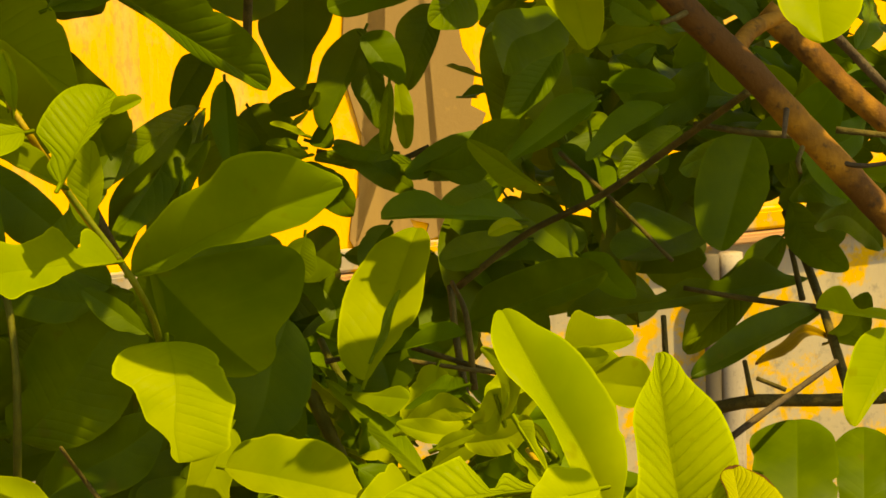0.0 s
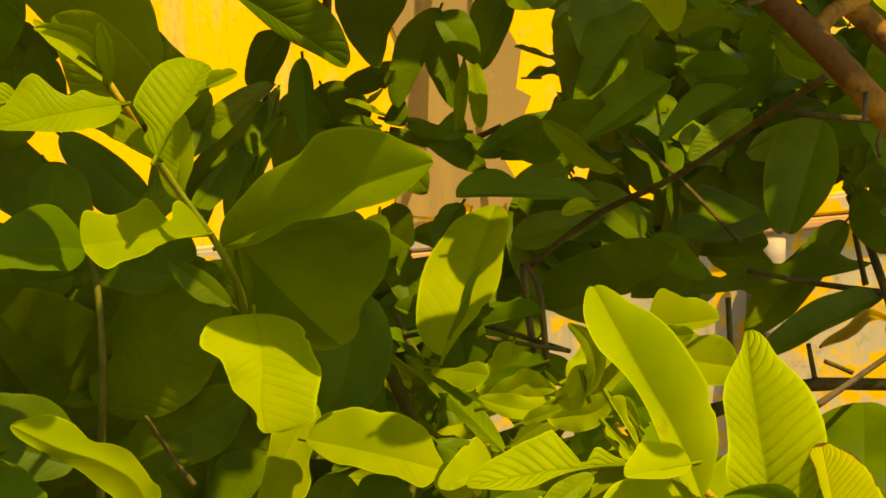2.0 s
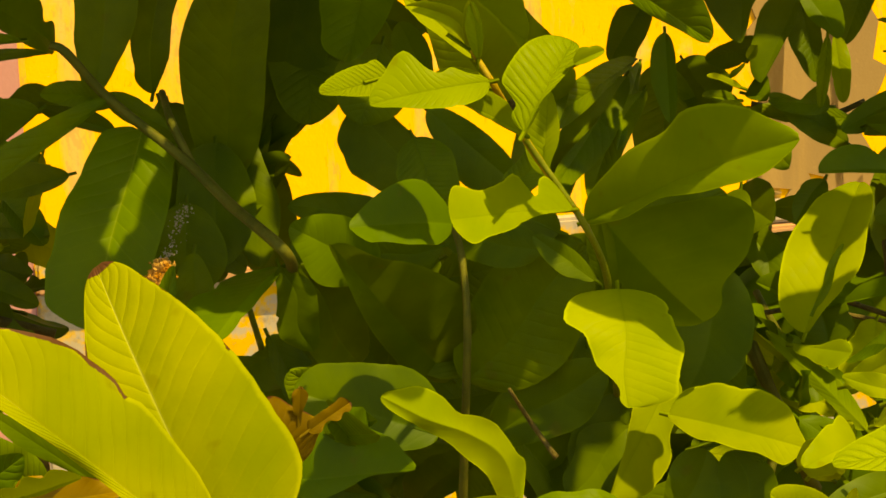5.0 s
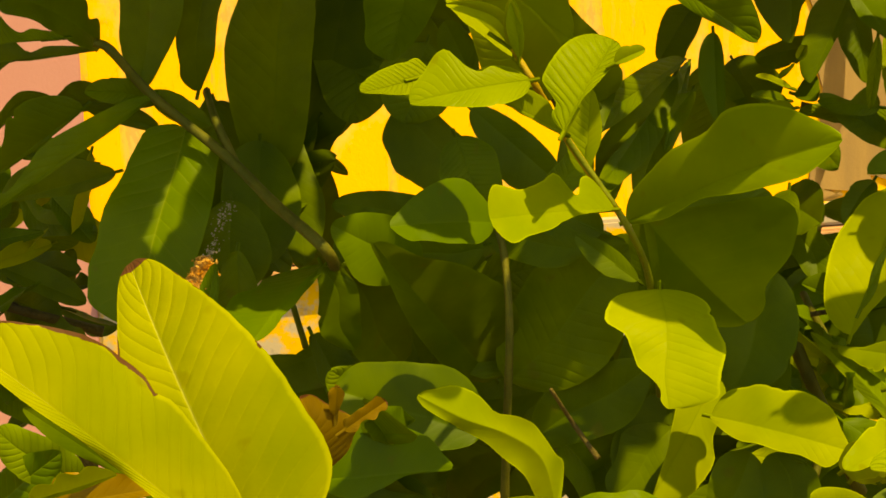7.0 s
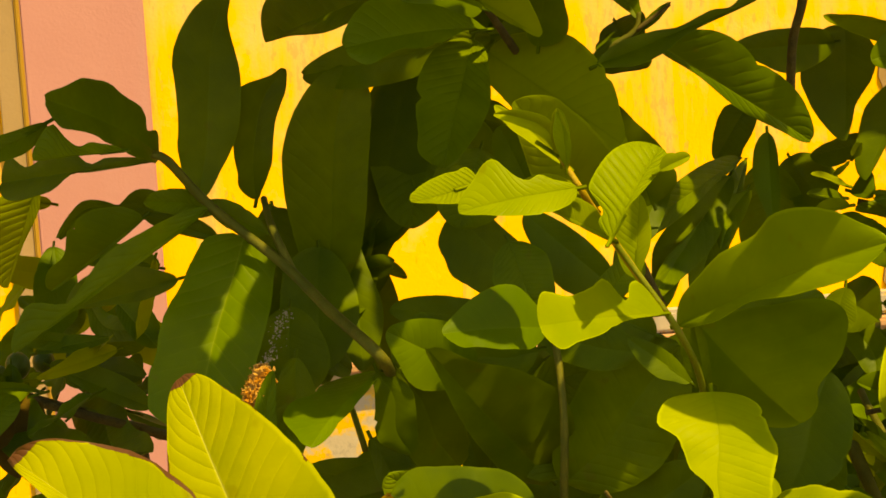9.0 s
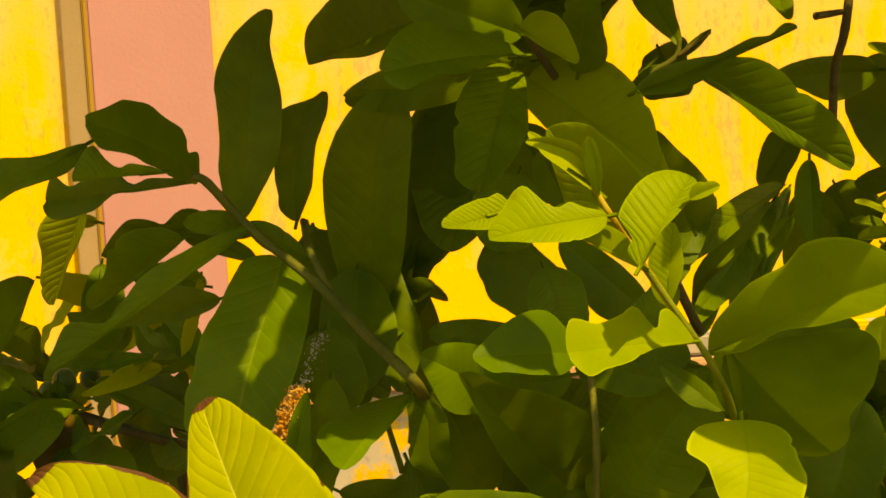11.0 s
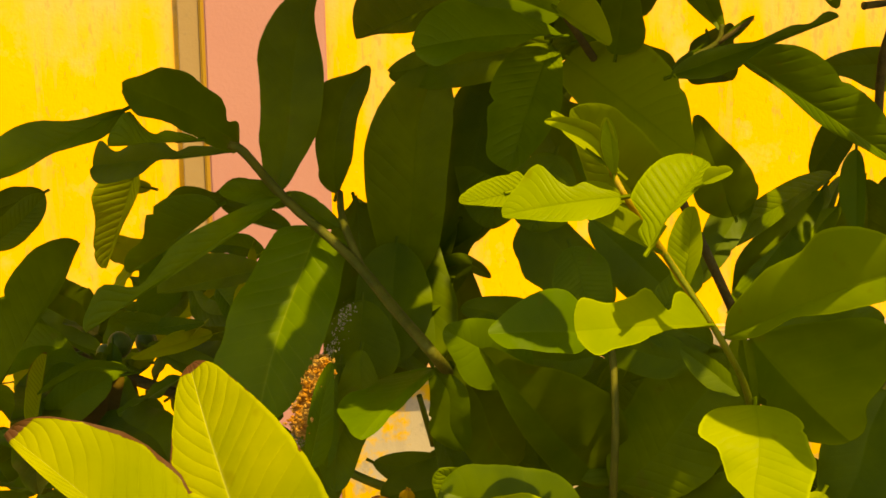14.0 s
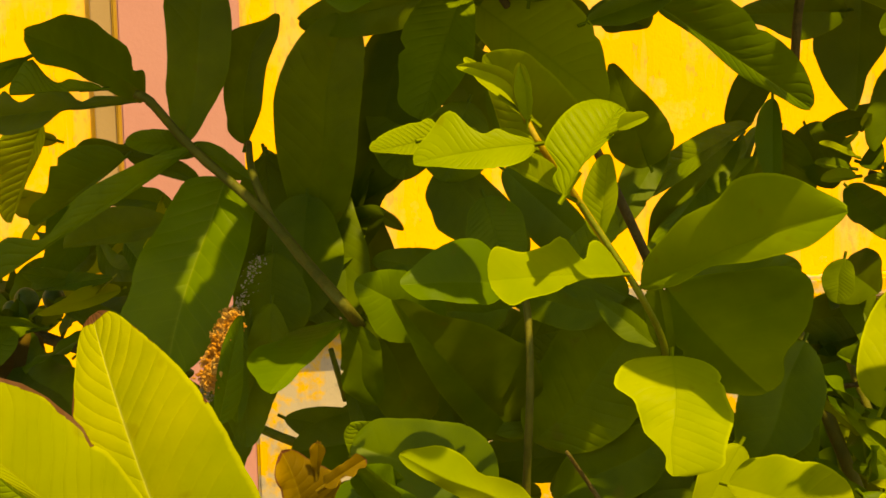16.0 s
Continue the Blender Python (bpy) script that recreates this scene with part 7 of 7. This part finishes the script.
branch_j8 = stem(tree, [(0.3135, 0.3381, 1.6499), (0.3396, 0.3392, 1.6676), (0.3669, 0.359, 1.6772), (0.3972, 0.3884, 1.6849)], 0.0022, 0.0016, GREY_TWIG)
branch_j9 = stem(tree, [(0.379, 0.5327, 1.6293), (0.38, 0.5563, 1.6458)], 0.0018, 0.0015, TWIG)
branch_j10 = stem(tree, [(0.3605, 0.3597, 1.6774), (0.3471, 0.372, 1.6818)], 0.0013, 0.0013, TWIG)
branch_j11 = stem(tree, [(0.3261, 0.5407, 1.6452), (0.3294, 0.567, 1.6761)], 0.0022, 0.0018, TWIG)
branch_j12 = stem(tree, [(0.3582, 0.6463, 1.6767), (0.4034, 0.6403, 1.6676), (0.444, 0.6155, 1.6649)], 0.0015, 0.0023, TWIG)
branch_j13 = stem(tree, [(0.4376, 0.6369, 1.6665), (0.4364, 0.6634, 1.6965)], 0.0023, 0.0019, TWIG)
branch_j14 = stem(tree, [(0.2594, 0.1148, 1.9191), (0.2514, 0.1, 1.9183), (0.2438, 0.0903, 1.9176)], 0.0015, 0.0012, TWIG)
branch_j15 = stem(tree, [(0.3288, 0.1247, 1.8467), (0.3403, 0.1182, 1.8448), (0.3545, 0.1171, 1.8461)], 0.0013, 0.0008, GREY_TWIG)
branch_j16 = stem(tree, [(0.3051, 0.1167, 1.8725), (0.3017, 0.1057, 1.8672), (0.3009, 0.1047, 1.8615)], 0.0013, 0.0010, GREY_TWIG)
branch_j17 = stem(tree, [(0.3113, 0.1127, 1.8554), (0.3067, 0.1021, 1.8513), (0.3051, 0.0914, 1.848)], 0.0013, 0.0010, TWIG)
leaf(branch_j0, "y", (0.2139, 0.1681, 1.9343), (0.2169, 0.1307, 1.902), (0.005, -0.654, 0.756), 0.0279, 0.03, 0, 19.6, 0.5, 0.006, rim=((0.0083, 0.0135, 0.016, 0.0152, 0.0134, 0.0111, 0.0085, 0.0058, 0.0032), (0.0058, 0.0094, 0.0113, 0.012, 0.0118, 0.011, 0.0099, 0.0082, 0.0051)))
leaf(branch_j3, "y", (0.287, -0.0087, 1.955), (0.2817, -0.0454, 1.9217), (-0.023, -0.669, 0.743), 0.0362, 0.04, 0, 19.6, 0.5, 0.01)
leaf(branch_j8, "d", (0.3684, 0.4723, 1.8054), (0.3412, 0.4409, 1.7425), (-0.143, -0.859, 0.491), 0.0430, 0.03, 0, 16.8, 0.5, 0.0072, rim=((0.0166, 0.0236, 0.0251, 0.0249, 0.0236, 0.0199, 0.0136), (0.008, 0.0136, 0.0176, 0.018, 0.0158, 0.0117, 0.0063)))
leaf(branch_j13, "d", (0.4514, 0.6774, 1.6717), (0.278, 0.6506, 1.6612), (0.133, -0.959, 0.25), 0.0262, 0.02, 0, 19.6, 0.5, 0.0072, rim=((0.0042, 0.0201, 0.0082, 0.0127, 0.0049, 0.019, 0.0119), (0.0031, 0.005, 0.0058, 0.0061, 0.0058, 0.005, 0.0031)))
leaf(branch_j13, "d", (0.4415, 0.7084, 1.696), (0.3647, 0.68, 1.623), (-0.04, -0.916, 0.399), 0.0316, 0.02, 0, 22.4, 0.5, 0.0072, rim=((0.0075, 0.0123, 0.0133, 0.0128, 0.0148, 0.0166, 0.0171, 0.0145, 0.0074), (0.0068, 0.0111, 0.013, 0.0139, 0.0141, 0.0145, 0.014, 0.0108, 0.0063)))
leaf(branch_j12, "d", (0.4459, 0.6185, 1.6628), (0.3456, 0.5614, 1.6363), (0.275, -0.758, 0.592), 0.0226, 0.02, 0, 25.2, 0.5, 0.012, rim=((0.0094, 0.0144, 0.0162, 0.013, 0.0079), (0.0039, 0.0051, 0.0043, 0.0059, 0.0043)))
leaf(branch_j6, "x", (0.4477, 0.5913, 1.6473), (0.3822, 0.5361, 1.6482), (0.554, -0.649, 0.522), 0.0089, 0.05, 0.1, 42, 0.5, 0.006)
leaf(branch_j6, "d", (0.4431, 0.5822, 1.6512), (0.4576, 0.5374, 1.6902), (-0.679, -0.594, -0.431), 0.0219, 0, 0.1, 22.4, 0.5, 0.012)
leaf(branch_j0, "y", (0.3666, 0.1548, 1.7631), (0.3241, 0.1411, 1.7746), (0.379, -0.827, 0.416), 0.0134, 0.03, 0, 19.6, 0.5, 0.01, rim=((0.0035, 0.004, 0.0019, 0.0109, 0.0085), (0.0009, 0.0018, 0.0018, 0.0018, 0.0012)))
leaf(branch_j0, "y", (0.3663, 0.1534, 1.7565), (0.3363, 0.118, 1.7215), (0.178, -0.764, 0.62), 0.0219, 0.03, 0, 19.6, 0.5, 0.01, rim=((0.0109, 0.016, 0.0154, 0.0137, 0.0087), (0.0031, 0.0052, 0.0063, 0.0034, 0.0021)))
# dark kind on this pair stands in for the shade on their lower parts
leaf(branch_j8, "d", (0.354, 0.3051, 1.6051), (0.3683, 0.3654, 1.6583), (-0.153, -0.633, 0.759), 0.0483, 0.03, 0, 7, 0.62, 0.02, rim=((0.0139, 0.0212, 0.0234, 0.0221, 0.0167), (0.0145, 0.0221, 0.025, 0.0243, 0.024)))
leaf(branch_j8, "d", (0.3955, 0.3202, 1.5976), (0.4109, 0.3798, 1.6476), (-0.167, -0.608, 0.776), 0.0337, 0.03, 0, 7, 0.62, 0.02, rim=((0.0099, 0.0154, 0.0176, 0.0176, 0.0115), (0.0087, 0.0131, 0.0157, 0.016, 0.0154)))
leaf(branch_j6, "d", (0.4334, 0.6499, 1.7305), (0.459, 0.5991, 1.6924), (-0.5, -0.666, 0.554), 0.0264, 0, 0.1, 19.6, 0.5, 0.012)
leaf(branch_j11, "d", (0.3498, 0.5555, 1.7349), (0.2916, 0.5096, 1.7267), (0.029, -0.212, 0.977), 0.0723, 0, 0, 19.6, 0.5, 0.0072, rim=((0.0361, 0.0428, 0.0362, 0.0239, 0.0229, 0.0196, 0.0123), (0.0152, 0.0242, 0.0283, 0.0295, 0.0292, 0.026, 0.0207)))
leaf(branch_j6, "d", (0.4927, 0.6381, 1.6984), (0.424, 0.5491, 1.7338), (0.73, -0.649, -0.216), 0.0223, 0, 0.1, 19.6, 0.5, 0.012)
leaf(branch_j6, "d", (0.4112, 0.6543, 1.7425), (0.34, 0.5644, 1.772), (0.758, -0.641, -0.125), 0.0297, 0, 0.1, 19.6, 0.5, 0.012)
leaf(branch_j4, "g", (0.275, 0.288, 1.8963), (0.2549, 0.2921, 1.9083), (-0.131, -0.985, 0.114), 0.0158, 0, 0, 19.6, 0.5, 0.0072, rim=((0.0031, 0.0049, 0.0058, 0.0063, 0.0065, 0.006, 0.0039), (0.0035, 0.0056, 0.0071, 0.0083, 0.0093, 0.0084, 0.0053)))
leaf(branch_j4, "d", (0.2447, 0.3919, 1.8904), (0.2028, 0.34, 1.867), (0.497, -0.658, 0.566), 0.0340, 0, 0.1, 19.6, 0.5, 0.012)
leaf(branch_j4, "d", (0.1983, 0.3511, 1.9235), (0.1599, 0.2988, 1.8993), (0.639, -0.656, 0.401), 0.0256, 0, 0, 19.6, 0.5, 0.0072, rim=((0.0049, 0.0078, 0.0092, 0.0096, 0.0095, 0.0091, 0.0062), (0.0072, 0.0115, 0.0142, 0.0159, 0.016, 0.0123, 0.0069)))
thicket(branch_j6, (0.2148, 0.6045, 1.9165), (0.2295, -0.0228, -0.0078), (-0.0087, -0.0314, -0.1634), (0.1057, 0.5891, -0.0767), 120, 2184, "dggm", 0.065)
thicket(branch_j6, (0.291, 0.7662, 1.7343), (0.1029, -0.0102, -0.0035), (-0.0045, -0.0161, -0.0838), (0.066, 0.3882, -0.0766), 14, 5654, "dg")
thicket(branch_j6, (0.4139, 0.5837, 1.9047), (0.0886, -0.0088, -0.003), (-0.0076, -0.0275, -0.1429), (0.1027, 0.3898, -0.0509), 26, 5554, "dgm", 0.065)
thicket(branch_j6, (0.3307, 0.713, 1.7426), (0.0579, -0.0058, -0.002), (-0.0035, -0.0125, -0.0653), (0.036, 0.194, -0.0373), 8, 5614, "d")
thicket(branch_j6, (0.4347, 0.7087, 1.7696), (0.049, -0.0049, -0.0017), (-0.0034, -0.0124, -0.0644), (0.0355, 0.1452, -0.0256), 6, 7434, "d")
thicket(branch_j8, (0.2864, 0.3502, 1.6106), (0.1409, -0.0148, -0.0014), (-0.0018, -0.0121, -0.0526), (0.0372, 0.1496, -0.0503), 12, 8538, "gd")
thicket(branch_j6, (0.3429, 0.6838, 1.8278), (0.1785, -0.0188, -0.0017), (-0.0023, -0.0153, -0.0666), (0.0953, 0.39, -0.0556), 36, 2511, "dgm", 0.065)
thicket(branch_j6, (0.3043, 0.688, 1.8286), (0.0579, -0.0061, -0.0006), (-0.0033, -0.0223, -0.0973), (0.0539, 0.2937, -0.0442), 16, 8764, "d", 0.065)
thicket(branch_j6, (0.2411, 0.7529, 1.9027), (0.3125, -0.0311, -0.0106), (-0.0093, -0.0335, -0.1742), (0.1098, 0.5388, -0.0708), 150, 4254, "dgd", 0.045)

# ---- fruit and litter on the shrubs ----
def ball(centre, r, seed, squash=1.0, cuts=3, rough=0.0):
    rng = random.Random(seed)
    bm = bmesh.new()
    bmesh.ops.create_icosphere(bm, subdivisions=cuts, radius=r)
    for v in bm.verts:
        v.co *= 1 + rough * rng.uniform(-1, 1)
        v.co.z *= squash
        v.co += Vector(centre)
    return bm


def guava_fruit(branch, centre, r, seed):
    c = Vector(centre)
    bm = ball(c, r, seed, 1.12, 3, 0.01)
    fruit = part("fruit", bm, FRUIT, branch, "small unripe green guava", smooth=True)
    return fruit


guava_fruit(branch_d0, (-0.4093, 0.4625, 1.7298), 0.0078, 3)
guava_fruit(branch_d0, (-0.4017, 0.4939, 1.725), 0.0072, 4)
guava_fruit(branch_d0, (-0.3986, 0.4817, 1.7281), 0.0065, 5)
guava_fruit(branch_d0, (-0.4349, 0.507, 1.7143), 0.0058, 6)


def crumbs(name, branch, pts, count, spread, size, mat, seed, label, core=0.0):
    """A clinging heap of small irregular grains along a line."""
    rng = random.Random(seed)
    line = smooth_line(pts, 8)
    bm = tube(pts, spread * core, spread * core * 0.8, 9, 0.9, seed, 8) if core else bmesh.new()
    for _ in range(count):
        c = line[rng.randrange(len(line))] + Vector([rng.gauss(0, spread) for _ in range(3)])
        r = size * rng.uniform(0.5, 1.3)
        got = bmesh.ops.create_icosphere(bm, subdivisions=1, radius=r)
        k = Vector([rng.uniform(0.6, 1.4) for _ in range(3)])
        for v in got["verts"]:
            v.co = Vector((v.co.x * k.x, v.co.y * k.y, v.co.z * k.z)) * rng.uniform(0.8, 1.2) + c
    return part(name, bm, mat, branch, label)


crumbs("frass", branch_c0, [(-0.1776, 0.0686, 1.8069), (-0.1826, 0.0654, 1.7943), (-0.1876, 0.0618, 1.7792)], 3000, 0.0021, 0.0008, FRASS, 5, "crumbly orange-brown insect frass on a leaf", 1.4)
crumbs("web", branch_c0, [(-0.1694, 0.0899, 1.8298), (-0.1731, 0.0878, 1.8222), (-0.1767, 0.0853, 1.8119), (-0.1792, 0.0787, 1.8066)], 170, 0.0016, 0.0004, WEB, 6, "wispy grey web with dust")
crumbs("web", branch_c0, [(-0.1889, 0.067, 1.7797), (-0.1913, 0.0654, 1.7734), (-0.1874, 0.0655, 1.7695)], 120, 0.0016, 0.0004, WEB, 8, "wispy grey web with dust")

# ---- the crown above: out of view, added to shade the leaves below ----
stem(tree, [(0.30, 0.05, 2.02), (0.16, 0.10, 2.10), (-0.12, 0.14, 2.14), (-0.42, 0.17, 2.16), (-0.72, 0.20, 2.2)], 0.009, 0.003, BARK)
shade_twig = stem(tree, [(0.16, 0.10, 2.10), (0.10, 0.30, 2.18), (-0.15, 0.55, 2.26), (-0.5, 0.75, 2.3)], 0.008, 0.003, BARK)
stem(tree, [(0.42, 0.25, 2.06), (0.44, 0.40, 2.14), (0.60, 0.60, 2.26), (0.80, 0.75, 2.34)], 0.009, 0.003, BARK)
foliage("crown", tree, (-0.60, -0.068, 2.06), (-0.075, 0.03, 2.22), 150, 40, 0.1, 6.0)
foliage("crown", tree, (-0.72, -0.018, 2.05), (0.19, 0.34, 2.34), 400, 41, 0.085, 6.0)
foliage("crown", tree, (0.02, -0.035, 2.06), (0.19, 0.06, 2.2), 50, 45)
foliage("crown", tree, (0.28, 0.02, 2.05), (0.41, 0.30, 2.25), 70, 44)
foliage("crown", tree, (-0.85, 0.22, 2.08), (1.0, 1.12, 2.75), 1050, 43, 0.1, 2.2)
foliage("crown", tree, (-1.05, 0.35, 2.15), (-0.3, 1.0, 2.5), 260, 46, 0.1, 2.0)
# two small unseen clumps, added to darken single leaves beside the sun strip
foliage("crown", tree, (-0.115, 0.03, 2.09), (-0.02, 0.10, 2.16), 26, 47, 0.085)
foliage("crown", tree, (-0.17, -0.05, 2.06), (-0.055, 0.03, 2.15), 150, 48, 0.042, 6.0)
# unseen blades added on the sun's line to throw chosen shadows below
leaf(shade_twig, "d", (-0.0295, -0.0613, 2.0068), (0.0055, -0.0586, 2.0045), (0.31, -0.33, 0.891), 0.0220, 0.02, 0.03, 8, 0.5, 0.015)
leaf(shade_twig, "d", (-0.0831, -0.0346, 2.0051), (-0.0475, -0.0292, 2.0156), (0.31, -0.33, 0.891), 0.0232, 0.02, 0.03, 8, 0.5, 0.015)
leaf(shade_twig, "d", (0.1547, -0.0361, 1.9741), (0.1863, -0.0339, 1.9714), (0.31, -0.33, 0.891), 0.0161, 0.02, 0.03, 8, 0.5, 0.015)
leaf(shade_twig, "d", (0.1748, 0.1084, 1.9633), (0.2005, 0.1088, 1.9637), (0.31, -0.33, 0.891), 0.0256, 0.02, 0.03, 8, 0.5, 0.015)
leaf(shade_twig, "d", (0.2063, -0.2591, 1.9735), (0.2303, -0.2599, 1.9807), (0.31, -0.33, 0.891), 0.0163, 0.02, 0.03, 8, 0.5, 0.015)
leaf(shade_twig, "d", (-0.0168, -0.2053, 2.0117), (0.0239, -0.2018, 2.0111), (0.31, -0.33, 0.891), 0.0167, 0.02, 0.03, 8, 0.5, 0.015)
leaf(shade_twig, "d", (0.1292, 0.3276, 1.9621), (0.2126, 0.3326, 1.9832), (0.31, -0.33, 0.891), 0.0428, 0.02, 0.03, 8, 0.5, 0.015)
leaf(shade_twig, "d", (0.2557, 0.4077, 2.0103), (0.2664, 0.3943, 1.9367), (0.31, -0.33, 0.891), 0.0364, 0.02, 0.03, 8, 0.5, 0.015)
leaf(shade_twig, "d", (0.2129, 0.3018, 1.9812), (0.1804, 0.2956, 1.95), (0.31, -0.33, 0.891), 0.0359, 0.02, 0.03, 8, 0.5, 0.015)
leaf(shade_twig, "d", (0.2808, 0.4341, 2.0003), (0.2918, 0.4214, 1.9306), (0.31, -0.33, 0.891), 0.0402, 0.02, 0.03, 8, 0.5, 0.015)
leaf(shade_twig, "d", (0.4266, 0.4054, 1.979), (0.4059, 0.3922, 1.9134), (0.31, -0.33, 0.891), 0.0472, 0.02, 0.03, 8, 0.5, 0.015)
leaf(shade_twig, "d", (0.2028, 0.3371, 1.9479), (0.2467, 0.3418, 1.9699), (0.31, -0.33, 0.891), 0.0256, 0.02, 0.03, 8, 0.5, 0.015)
leaf(shade_twig, "d", (0.0641, -0.0555, 1.9991), (0.1199, -0.0546, 1.9795), (0.31, -0.33, 0.891), 0.0188, 0.02, 0.03, 8, 0.5, 0.015)
leaf(shade_twig, "d", (0.0444, -0.3146, 2.0168), (0.0861, -0.318, 2.0207), (0.31, -0.33, 0.891), 0.0338, 0.02, 0.03, 8, 0.5, 0.015)
